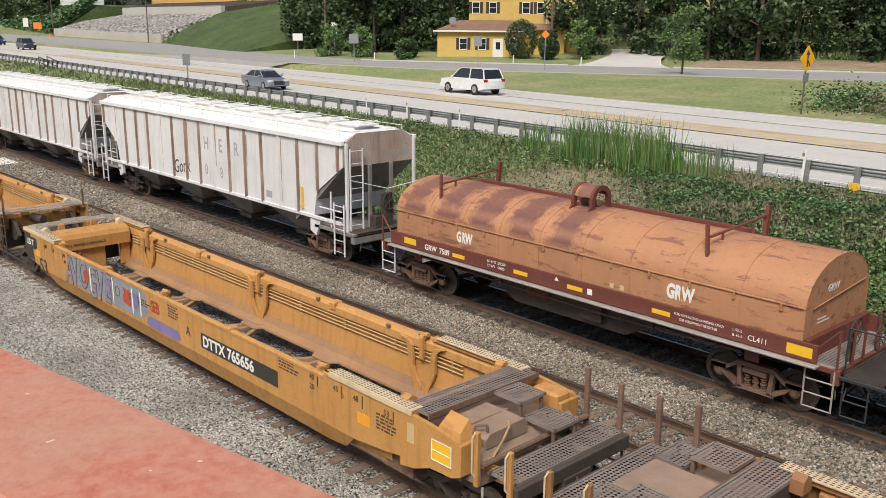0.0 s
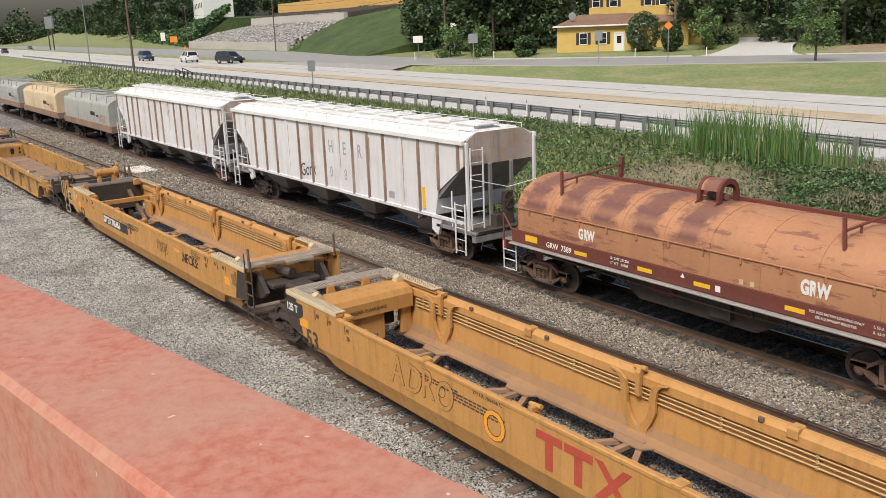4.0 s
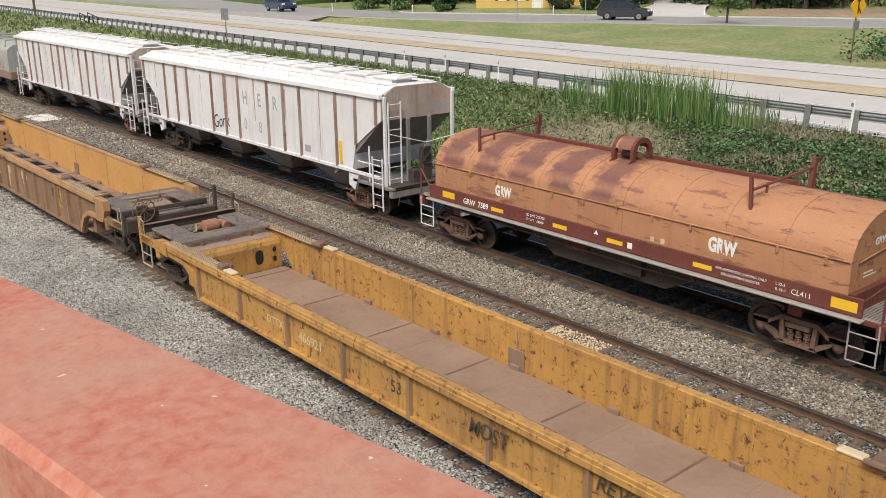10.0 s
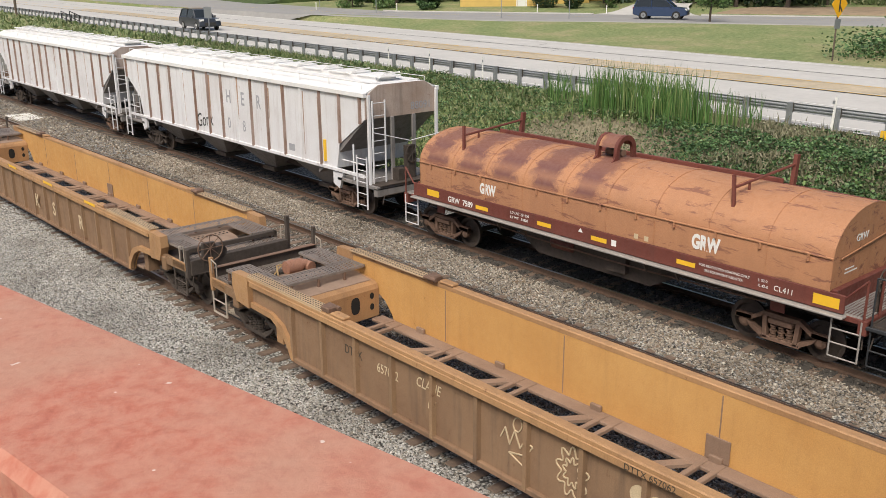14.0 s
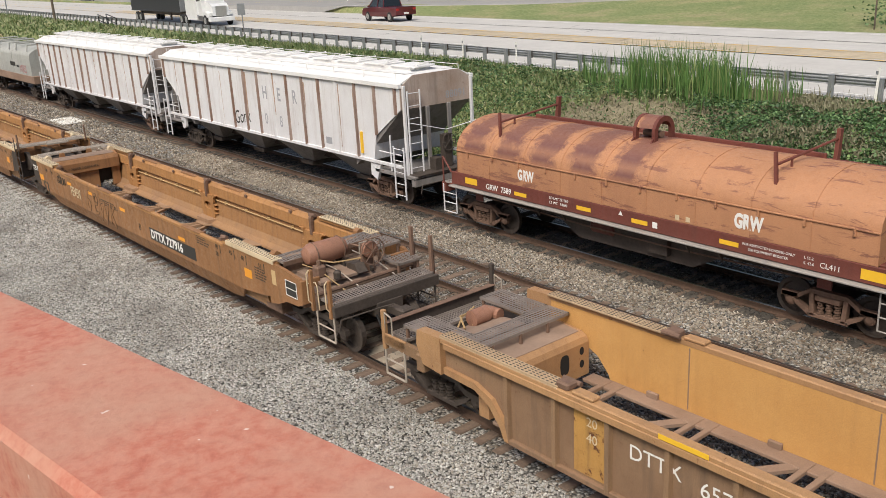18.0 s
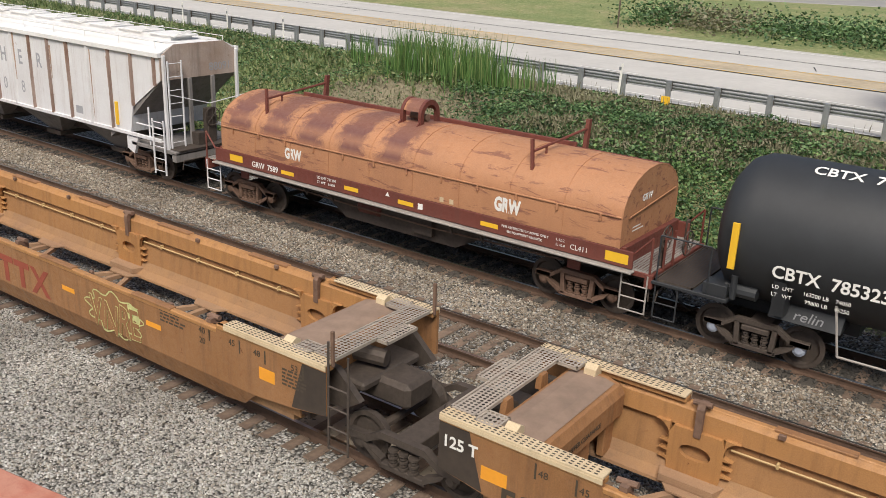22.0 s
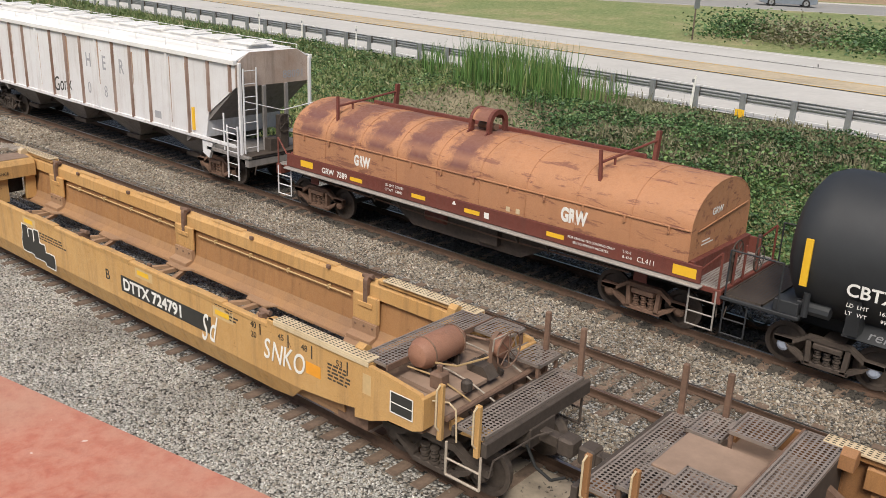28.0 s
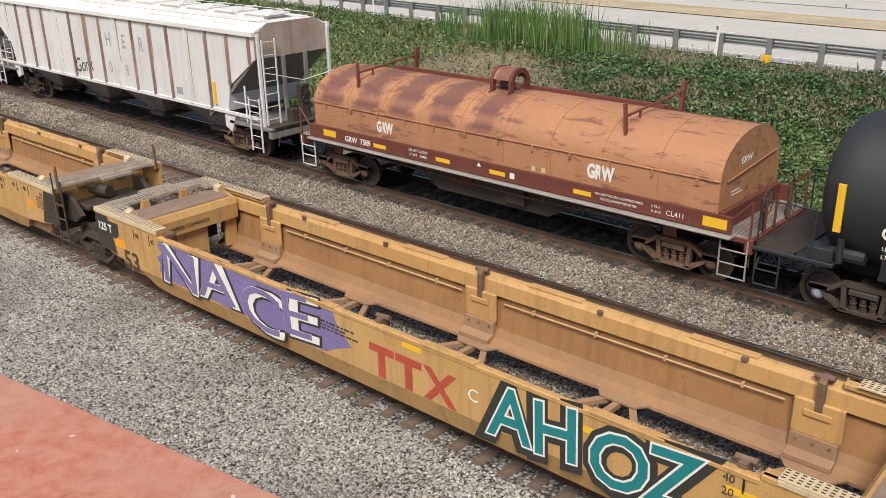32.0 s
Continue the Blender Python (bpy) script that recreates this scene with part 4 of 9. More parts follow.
    part("retainer_pipe", Shape().path([(xl + 1.0, -1.30, 1.12), (-15.7, -1.28, 1.02), (-12.8, -1.28, 1.0), (xr - 1.4, -1.30, 1.10)], 0.022), STEEL_BR, t)
    part("placard", Shape().box(-13.25, -13.1, -1.474, -1.47, 1.47, 1.62, 0.001), WHITE, t)
    for x in (-20.05, -9.05):
        part("truck_placard", Shape().box(x, x + 0.34, -1.30, -1.26, 0.95, 1.22), COIL_RED, t)
    text_part("lettering", "GRW", 0.22, WHITE, t, pose(xr + 0.02, -0.55, 2.62, 90, 0, 90), offset=0.005)
    part("end_lettering", Shape().box(xr + 0.016, xr + 0.018, -0.9, -0.35, 2.0, 2.03, 0).box(xr + 0.016, xr + 0.018, -0.9, -0.5, 2.08, 2.11, 0), WHITE, t)
    part("end_grab_iron", Shape().rod((xr + 0.06, -1.2, 2.4), (xr + 0.06, 1.2, 2.62), 0.015, 6), COIL, t)
    return t


coil_car()


def hopper(x0, x1, label, numbers=True):
    """A ribbed covered hopper from x0 (far end) to x1."""
    t = thing("covered_hopper", label, "freight car", "standing freight cars", (0, Y3, 0))
    hw, zs, zt = 1.5, 1.55, 4.12
    a, b_ = x0, x1
    side = [(a + 1.7, zs), (b_ - 1.7, zs), (b_ - 1.5, 2.4), (b_, 3.4), (b_, zt), (a, zt), (a, 3.4), (a + 1.5, 2.4)]
    body = Shape().prism(side, "y", -hw, hw)
    part("body", body, HOP, t, "dirty white ribbed side")
    n = 17
    for i in range(n):
        x = a + 0.25 + (b_ - a - 0.5) * i / (n - 1)
        e = min(x - a, b_ - x)
        zl = zs if e > 1.7 else 2.4 + 1.0 - e / 1.5 if e < 1.5 else 2.1
        rusty = i % 4 != 1
        for s in (-1, 1):
            part("side_rib", Shape().prism([(x - 0.06, s * hw), (x + 0.06, s * hw), (x + 0.035, s * (hw + 0.07)), (x - 0.035, s * (hw + 0.07))], "z", zl, zt), HOP_RUST if rusty else HOP, t, "rust-streaked rib" if rusty else "")
    for i in range(1, n - 1):
        x = a + 0.25 + (b_ - a - 0.5) * i / (n - 1) + (0.11 if i % 2 else -0.11)
        w, z1 = 0.02 + 0.012 * ((i * 7) % 5), zt - 0.05 - 0.1 * (i % 3)
        z0 = zs + 0.15 + 1.3 * ((i * 0.618) % 1.0) + (0.4 if min(x - a, b_ - x) < 1.7 else 0.0)
        if min(x - a, b_ - x) > 1.4:
            part("rust_run", Shape().prism([(x - w, z1), (x + w, z1), (x + w * 0.7, 0.5 * (z0 + z1)), (x + w * 0.3, z0), (x - w * 0.3, z0), (x - w * 0.8, 0.5 * (z0 + z1))], "y", -hw - 0.003, -hw - 0.001), HOP_RUN, t, "run-down rust stain")
    for s in (-1, 1):
        part("side_sill", Shape().box(a + 0.1, b_ - 0.1, s * (hw - 0.02), s * (hw + 0.05), 1.45, 1.57), HOP, t)
        part("top_chord", Shape().box(a - 0.05, b_ + 0.05, s * (hw - 0.05), s * (hw + 0.09), zt - 0.03, zt + 0.12), HOP_ROOF, t)
    # roof
    rp = [(-1.5, zt + 0.1), (-0.95, zt + 0.34), (0.95, zt + 0.34), (1.5, zt + 0.1)]
    part("roof", Shape().prism(rp, "x", a, b_), HOP_ROOF, t, "white roof", smooth=False)
    part("hatch_trough", Shape().box(a + 0.8, b_ - 0.8, -0.42, 0.42, zt + 0.33, zt + 0.46), HOP_ROOF, t)
    k = int((b_ - a - 2) / 1.5)
    for i in range(k):
        x = a + 1.2 + i * (b_ - a - 2.4) / (k - 1)
        part("roof_hatch", Shape().box(x - 0.62, x + 0.62, -0.48, 0.48, zt + 0.46, zt + 0.52).rod((x + 0.5, -0.52, zt + 0.5), (x + 0.5, 0.5, zt + 0.6), 0.02, 6).path([(x + 0.66, -0.5, zt + 0.46), (x + 0.72, -0.3, zt + 0.62), (x + 0.72, 0.3, zt + 0.62)], 0.018, 5), HOP_ROOF, t)
    for s in (-1, 1):
        part("running_board", Shape().prism([(s * 0.55, zt + 0.345), (s * 0.95, zt + 0.345), (s * 1.0, zt + 0.365), (s * 0.55, zt + 0.365)], "x", a + 0.3, b_ - 0.3), HOP_ROOF, t, "white roof walkway")
        part("roof_rail", Shape().rod((a + 0.4, s * 1.32, zt + 0.42), (b_ - 0.4, s * 1.32, zt + 0.42), 0.012, 5), HOP_ROOF, t, "thin white rail along the roof edge")
        for i in range(11):
            x = a + 0.4 + i * (b_ - a - 0.8) / 10
            part("rail_post", Shape().rod((x, s * 1.32, zt + 0.15), (x, s * 1.32, zt + 0.43), 0.012, 5), HOP_ROOF, t)
    # slope sheets and discharge hoppers
    for i in range(4):
        x = a + 3.6 + i * (b_ - a - 7.2) / 3
        part("discharge_bay", Shape().add([(x - 1.6, -1.4, zs), (x + 1.6, -1.4, zs), (x + 1.6, 1.4, zs), (x - 1.6, 1.4, zs), (x - 0.35, -0.6, 0.55), (x + 0.35, -0.6, 0.55), (x + 0.35, 0.6, 0.55), (x - 0.35, 0.6, 0.55)], [(0, 1, 2, 3), (4, 5, 6, 7), (0, 1, 5, 4), (1, 2, 6, 5), (2, 3, 7, 6), (3, 0, 4, 7)]), HOP_END, t, "grey discharge bay")
        part("outlet_gate", Shape().box(x - 0.45, x + 0.45, -0.75, 0.75, 0.42, 0.58), STEEL_DK, t)
    part("center_sill", Shape().box(a + 0.2, b_ - 0.2, -0.3, 0.3, 0.75, 1.15), STEEL_DK, t)
    for s, e in ((-1, a), (1, b_)):
        g = lambda d: e - s * d
        slope = [(g(0.0), 3.4), (g(1.7), 2.0), (g(2.9), 1.2), (g(2.9), 1.5), (g(0.05), 3.62)]
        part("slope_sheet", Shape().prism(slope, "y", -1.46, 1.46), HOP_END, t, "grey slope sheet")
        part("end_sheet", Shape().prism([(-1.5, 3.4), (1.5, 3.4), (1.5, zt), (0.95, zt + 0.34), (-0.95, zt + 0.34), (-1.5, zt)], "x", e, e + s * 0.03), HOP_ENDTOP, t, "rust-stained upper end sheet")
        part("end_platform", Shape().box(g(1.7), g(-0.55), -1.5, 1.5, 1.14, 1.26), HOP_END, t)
        for y in (-1.42, 1.42):
            part("corner_post", Shape().box(e - 0.05 + s * 0.1, e + 0.05 + s * 0.1, y - 0.05, y + 0.05, 1.2, zt + 0.05), HOP, t)
        for y in (-0.45, 0.45):
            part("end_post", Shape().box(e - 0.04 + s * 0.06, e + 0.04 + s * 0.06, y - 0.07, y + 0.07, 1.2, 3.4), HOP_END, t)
        ladder(t, e + s * 0.2, -1.1, 0.95, 4.0, "y", 0.5, HOP, 8)
        ladder(t, e - s * 0.12, -1.60, 0.45, 2.2, "x", 0.55, HOP, 5, "side_ladder")
        part("side_brace", Shape().rod((g(0.7), -1.5, 1.3), (g(0.7), -1.5, 2.5), 0.03, 6).rod((g(0.1), -1.5, 1.9), (g(1.35), -1.5, 1.9), 0.025, 6).rod((g(0.0), -1.5, 1.5), (g(1.5), -1.5, 1.5), 0.03, 6), HOP, t)
        part("jacking_pad", Shape().prism([(g(1.35), 1.42), (g(1.95), 1.42), (g(1.95), 1.0), (g(1.6), 0.86)], "y", -1.5, -1.40), HOP, t)
        part("end_sill", Shape().box(e + s * 0.35, e + s * 0.55, -1.5, 1.5, 0.92, 1.2), HOP_END, t)
        coupler(t, e + s * 0.5, s)
        truck(t, g(1.85), STEEL_DK if s < 0 else STEEL_BR)
        if s > 0:
            brake_wheel(t, (e + 0.35, 0.15, 2.15), "x", 0.29, STEEL_DK)
            part("brake_housing", Shape().box(e + 0.05, e + 0.3, 0.0, 0.32, 1.3, 2.4).box(e + 0.05, e + 0.4, -0.5, -0.2, 1.25, 1.7), STEEL_DK, t)
            part("end_grab_iron", Shape().path([(e + 0.3, -1.4, 3.0), (e + 0.42, 0, 2.6), (e + 0.5, 1.4, 2.75)], 0.016), HOP, t)
            part("crossover_grating", Shape().box(e + 0.05, e + 0.6, -1.4, 1.4, 1.26, 1.3), STEEL_DK, t)
    if numbers:
        W = lambda words, x, z, size, m, **k: text_part("lettering", words, size, m, t, side_pose(x, -hw - 0.005, z), **k)
        faded = plain("faded_blue_lettering", (0.36, 0.36, 0.38), 0.7, 0, 0.15)
        for wd, x in (("H", -32.70), ("E", -31.50), ("R", -30.32)):
            W(wd, x, 3.02, 0.72, faded, narrow=0.78, offset=0.012)
        W("0", -32.68, 2.0, 0.62, faded, narrow=0.8)
        W("8", -31.48, 2.0, 0.62, faded, narrow=0.8)
        text_part("lettering", "88091", 0.36, faded, t, pose(b_ + 0.034, 0.35, 3.55, 90, 0, 90))
        part("reflector", Shape().box(-28.45, -28.3, -hw - 0.004, -hw, 1.65, 2.1, 0.001), YEL_MARK, t)
        part("reflector", Shape().box(-25.74, -25.65, -hw - 0.07, -hw, 1.7, 2.45, 0.001), YEL_MARK, t, "yellow painted rib")
        text_part("graffiti", "Gonk", 0.80, SIGN_BLACK, t, pose(-35.4, -hw - 0.006, 1.72, 90, -8, 0), narrow=0.8, shear=0.2)
        part("placard", Shape().box(-28.1, -27.7, -hw - 0.004, -hw, 1.75, 2.0, 0.001), faded, t)
    return t


hopper(-42.7, -23.35, "dirty white ribbed covered hopper, rust-streaked, with a dark scribble")
hopper(-63.4, -44.3, "dirty white ribbed covered hopper behind the first, rust-streaked", False)


def grey_coil_car(x0, x1, m, label):
    t = thing("coil_car", label, "freight car", "standing freight cars", (0, Y3, 0))
    arch = [(-1.45, 1.7), (-1.45, 3.0)] + [(-1.45 * math.cos(math.pi * k / 12), 3.0 + 0.6 * math.sin(math.pi * k / 12)) for k in range(1, 12)] + [(1.45, 3.0), (1.45, 1.7)]
    n = 3
    for i in range(n):
        a, b_ = x0 + (x1 - x0) * i / n, x0 + (x1 - x0) * (i + 1) / n
        part("hood", Shape().prism(arch, "x", a + 0.05, b_ - 0.05), m, t, smooth=True)
        for s in (0.2, 0.8):
            x = a + (b_ - a) * s
            part("stacking_arm", Shape().path([(x, -1.3, 3.3), (x, -1.2, 3.75), (x, 1.2, 3.75), (x, 1.3, 3.3)], 0.05), m, t)
    part("side_sill", Shape().box(x0 - 0.4, x1 + 0.4, -1.5, 1.5, 1.2, 1.7), FLOOR_BR, t)
    part("center_sill", Shape().box(x0 - 0.7, x1 + 0.7, -0.4, 0.4, 0.7, 1.2), STEEL_DK, t)
    part("logo_bar", Shape().box(x1 - 5.2, x1 - 3.9, -1.456, -1.45, 2.2, 2.5, 0.001).box(x1 - 3.6, x1 - 3.0, -1.456, -1.45, 2.15, 2.3, 0.001), SIGN_BLACK, t)
    pink = plain("faded_pink_paint", (0.42, 0.17, 0.17), 0.7)
    text_part("graffiti", "ARKES", 0.75, pink, t, side_pose(x1 - 2.8, -1.456, 1.85), narrow=0.75)
    truck(t, x0 + 1.8, STEEL_DK)
    truck(t, x1 - 1.8, STEEL_DK)
    coupler(t, x1 + 0.6, 1)
    coupler(t, x0 - 0.6, -1)


grey_coil_car(-79.5, -66.0, NSGREY, "grey hooded coil car with faded pink graffiti")
grey_coil_car(-96.5, -82.5, CREAM, "cream hooded coil car far along the standing train")
grey_coil_car(-113.5, -99.5, NSGREY, "grey hooded coil car at the tail of the standing train")


def tank_car():
    t = thing("tank_car", "matt black tank car with white lettering and a yellow strip", "freight car", "standing freight cars", (0, Y3, 0))
    r, zc, xl = 1.52, 2.52, -5.55
    prof = [(-0.05, 0.01), (0.0, 0.6), (0.12, 1.1), (0.32, 1.38), (0.6, 1.5), (0.8, r), (14.5, r), (15.3, 1.1), (15.6, 0.01)]
    part("tank", Shape().lathe(prof, (xl - 0.35, 0, zc), "x", 48), TANK, t, smooth=True)
    part("stub_sill", Shape().box(xl - 1.45, xl + 2.6, -0.35, 0.35, 0.75, 1.2), TANK, t)
    part("end_platform", Shape().box(xl - 1.4, xl + 0.25, -1.45, 1.45, 1.16, 1.24), TANK, t)
    grating(t, xl - 1.35, xl - 0.5, -1.4, 1.4, 1.28, STEEL_DK, "end_walkway")
    for y in (-1.4, 1.4):
        part("handrail", Shape().path([(xl - 1.3, y, 1.2), (xl - 1.3, y, 2.25), (xl - 0.2, y, 2.25), (xl - 0.2, y, 1.2)], 0.02), TANK, t)
        st = Shape()
        for g in (0, 0.5):
            st.rod((xl - 1.3 + g, y, 1.2), (xl - 1.3 + g, y, 0.42), 0.02, 6)
        for z in (0.42, 0.75):
            st.rod((xl - 1.3, y, z), (xl - 0.8, y, z), 0.018, 6)
        part("sill_step", st, TANK, t)
    for y in (-0.9, -0.4, 0.3):
        part("stanchion", Shape().rod((xl - 1.38, y, 1.2), (xl - 1.38, y, 2.1), 0.03, 6), COIL_RED, t)
    brake_wheel(t, (xl - 0.9, -0.9, 2.05), "x", 0.27, STEEL_DK)
    part("brake_cylinder", Shape().rod((xl + 0.1, -1.15, 1.4), (xl + 0.75, -1.15, 1.4), 0.14, 10).rod((xl + 0.3, -1.3, 1.25), (xl + 0.3, -1.3, 1.75), 0.07, 8).box(xl - 0.3, xl + 0.2, -1.4, -1.0, 1.24, 1.5), TANK, t)
    part("saddle", Shape().prism([(-1.35, 1.15), (-1.45, 1.9), (-1.1, 1.5), (1.1, 1.5), (1.45, 1.9), (1.35, 1.15)], "x", xl + 1.1, xl + 1.35).prism([(-1.1, 1.0), (1.1, 1.0), (0.8, 1.5), (-0.8, 1.5)], "x", xl + 1.0, xl + 2.4), TANK, t)
    part("side_step_rail", Shape().path([(xl + 2.3, -1.45, 1.7), (xl + 2.5, -1.55, 0.75), (xl + 9, -1.55, 0.75)], 0.025), COIL_EDGE, t)
    part("reflector", Shape().box(xl + 0.18, xl + 0.32, -1.55, -1.50, 1.95, 2.9, 0.002), YEL_MARK, t, "yellow reflective strip")
    W = lambda words, x, z, size, y=-1.535, **k: text_part("lettering", words, size, WHITE, t, side_pose(x, y, z), **k)
    W("CBTX  785323", -4.5, 2.0, 0.35, offset=0.007)
    W("LD  LMT      163200 LB    74050", -4.45, 1.78, 0.11)
    W("LT   WT        99800 LB    45250", -4.45, 1.62, 0.11, -1.527)
    text_part("lettering", "CBTX  785", 0.36, WHITE, t, pose(-4.3, -0.62, 3.925, 24, 0, 0), offset=0.006)
    pen = plain("grey_scrawl", (0.35, 0.35, 0.36), 0.7)
    text_part("graffiti", "relin", 0.32, pen, t, pose(-4.0, -1.46, 1.22, 100, 0, 0), shear=0.3)
    truck(t, -4.75, STEEL_DK, hub=plain("grey_blue_bearing", (0.30, 0.33, 0.40), 0.5))
    truck(t, 6.0, STEEL_DK)
    coupler(t, xl - 1.3, -1)


tank_car()


# ---- the moving train of well cars ----
TRAIN = []  # (thing, place at the clip's start)
SPINNING = []  # wheelsets of the moving train
ROWS_S = [
    (0.0, 0.00),
    (1.0, 7.30),
    (2.0, 14.62),
    (3.0, 21.96),
    (4.0, 29.32),
    (5.0, 36.69),
    (6.0, 44.07),
    (7.0, 51.46),
    (8.0, 58.86),
    (9.0, 66.25),
    (10.0, 73.63),
    (11.0, 80.98),
    (12.0, 88.32),
    (13.0, 95.65),
    (14.0, 102.95),
    (15.0, 110.24),
    (16.0, 117.53),
    (17.0, 124.80),
    (18.0, 132.08),
    (19.0, 139.35),
    (20.0, 146.59),
    (21.0, 153.78),
    (22.0, 160.92),
    (23.0, 168.05),
    (24.0, 175.15),
    (25.0, 182.25),
    (26.0, 189.36),
    (27.0, 196.46),
    (28.0, 203.56),
    (29.0, 210.64),
    (30.0, 217.72),
    (31.0, 224.80),
    (32.0, 231.87),
]


def rolling_truck(parent, x, m=STEEL_BR, wb=1.78):
    """A truck whose wheelsets can turn."""
    for a in (-wb / 2, wb / 2):
        ax = part("wheelset", Shape().rod((0, -0.95, 0), (0, 0.95, 0), 0.075, 8), STEEL_DK, parent)
        ax.matrix_basis = Matrix.Translation((x + a, 0, 0.40))
        SPINNING.append((ax, x + a))
        for s in (-1, 1):
            prof = [(-0.07 * s, 0.18), (-0.07 * s, 0.37), (0.05 * s, 0.39), (0.07 * s, 0.425), (0.09 * s, 0.425), (0.09 * s, 0.34), (0.02 * s, 0.31), (0.03 * s, 0.18)]
            part("wheel", Shape().lathe(prof, (0, s * 0.72, 0), "y", 20), STEEL_DK, ax)
            part("bearing_cap", Shape().lathe([(0, 0.14), (s * 0.10, 0.13), (s * 0.13, 0.07)], (0, s * 0.92, 0), "y", 6), m, ax)
    for s in (-1, 1):
        y0, y1 = s * 0.95, s * 1.08
        out = [(-wb / 2 - 0.2, 0.58), (-wb / 2 + 0.2, 0.60), (-0.42, 0.76), (0.42, 0.76), (wb / 2 - 0.2, 0.60), (wb / 2 + 0.2, 0.58)]
        fr = Shape()
        for (ax_, az), (bx, bz) in zip(out, out[1:]):
            fr.prism([(x + ax_, az - 0.12), (x + bx, bz - 0.12), (x + bx, bz), (x + ax_, az)], "y", y0, y1)
        for g in (-1, 1):
            fr.prism([(x + g * (wb / 2 - 0.16), 0.36), (x + g * (wb / 2 - 0.05), 0.5), (x + g * 0.4, 0.28), (x + g * 0.4, 0.15)], "y", y0, y1)
        fr.box(x - 0.44, x + 0.44, y0, y1, 0.13, 0.23)
        f = part("side_frame", fr, m, parent)
        for k in (-0.2, 0.0, 0.2):
            sp = Shape()
            for i in range(5):
                sp.rod((x + k, s * 1.02, 0.24 + i * 0.06), (x + k, s * 1.02, 0.28 + i * 0.06), 0.085 - 0.02 * (i % 2), 8)
            part("spring", sp, m, f)
    part("bolster", Shape().box(x - 0.22, x + 0.22, -0.95, 0.95, 0.48, 0.72), STEEL_DK, parent)


def corner_plates(t, L, m, near_right=2.55, near_left=2.6, hw=1.45, z=1.78):
    """Cream perforated treads on the tops of the sides at both ends."""
    for s in (-1, 1):
        for a, b_ in ((0.0, -near_right), (-L + near_left, -L)):
            sh = Shape().box(b_, a, s * (hw - 0.24), s * (hw + 0.02), z - 0.03, z + 0.005, 0.006)
            p = part("tread_plate", sh, m, t, "cream perforated tread plate")
            n = int(abs(a - b_) / 0.09)
            dots = Shape()
            for i in range(n):
                X = b_ + 0.045 + i * 0.09
                for k in (-0.20, -0.14, -0.08, -0.02):
                    y = s * (hw + k)
                    dots.prism([(X - 0.024, y - 0.012), (X + 0.024, y - 0.012), (X + 0.024, y + 0.012), (X - 0.024, y + 0.012)], "z", z + 0.006, z + 0.0085)
            part("tread_pattern", dots, INK, p, "", kind="stuff")
            part("plate_lip", Shape().box(b_, a, s * (hw + 0.0), s * (hw + 0.025), z - 0.10, z - 0.03, 0.004), m, p)


def joint_end(t, s, x, body, grate_at=0.1):
    """The end of a unit that shares its truck with the next. s: which way the end looks; x: its place."""
    g = lambda d: x - s * d
    part("end_girder", Shape().prism([(g(0.55), 1.15), (g(0.52), 1.5), (g(0.62), 1.64), (g(0.85), 1.69), (g(1.25), 1.69), (g(1.48), 1.63), (g(1.56), 1.5), (g(1.55), 1.15)], "y", -1.22, 1.22), body, t, "rounded cross girder")
    if body is not YEL:
        part("girder_dust", Shape().prism([(g(0.68), 1.668), (g(0.86), 1.702), (g(1.24), 1.702), (g(1.42), 1.662)], "y", -1.12, 1.12), DUST, t, "dusty top of the girder")
    for y0, y1 in ((-0.45, 0.45), (-1.25, -0.95), (0.95, 1.25)):
        part("end_wall", Shape().box(g(1.3), g(1.42), y0, y1, 0.45, 1.15), body, t)
    # added dark sheet that stands for the shade below the end girder
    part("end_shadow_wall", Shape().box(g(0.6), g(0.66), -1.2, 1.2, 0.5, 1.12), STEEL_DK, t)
    grating(t, g(0.02), g(0.48), -1.25, 1.25, 1.80, GRATE)
    grating(t, g(-0.22), g(0.02), -0.25, 0.55, 1.79, GRATE)
    for y in (-1.15, 1.15):
        grating(t, g(0.48), g(0.85), y - 0.18, y + 0.18, 1.79, GRATE)
        part("corner_gusset", Shape().prism([(y - 0.12, 1.6), (y + 0.12, 1.6), (y + 0.1, 1.80), (y, 1.86), (y - 0.1, 1.80)], "x", g(0.92), g(1.12)), CREAM, t)
    if s < 0:
        text_part("lettering", "S-2054-11 REEFER CLEARANCE", 0.11, INK, t, pose(g(1.57), -1.05, 1.28, 90, 0, 90))
    for y in (-0.5, 0.5):
        part("girder_bracket", Shape().prism([(y - 0.12, 1.55), (y + 0.12, 1.55), (y + 0.08, 1.78), (y - 0.08, 1.78)], "x", g(0.45), g(0.55)), body, t)
    part("draft_casting", Shape().box(g(-0.75), g(0.6), -0.36, 0.36, 0.75, 1.2, 0.08).box(g(-0.15), g(0.5), -0.75, 0.75, 1.05, 1.22, 0.05), STEEL_DK, t)
    for y in (-0.95, 0.95):
        part("end_lug", Shape().prism([(g(-0.3), 1.05), (g(0.0), 0.85), (g(0.55), 0.8), (g(0.55), 1.5), (g(0.2), 1.5)], "y", y - 0.06, y + 0.06), STEEL_DK, t)
    part("brake_cylinder", Shape().rod((g(-0.1), -0.1, 1.42), (g(0.45), -0.25, 1.45), 0.15, 10), STEEL_DK, t)
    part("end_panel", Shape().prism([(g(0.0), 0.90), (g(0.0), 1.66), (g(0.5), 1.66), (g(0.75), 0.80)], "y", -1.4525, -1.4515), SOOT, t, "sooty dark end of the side")


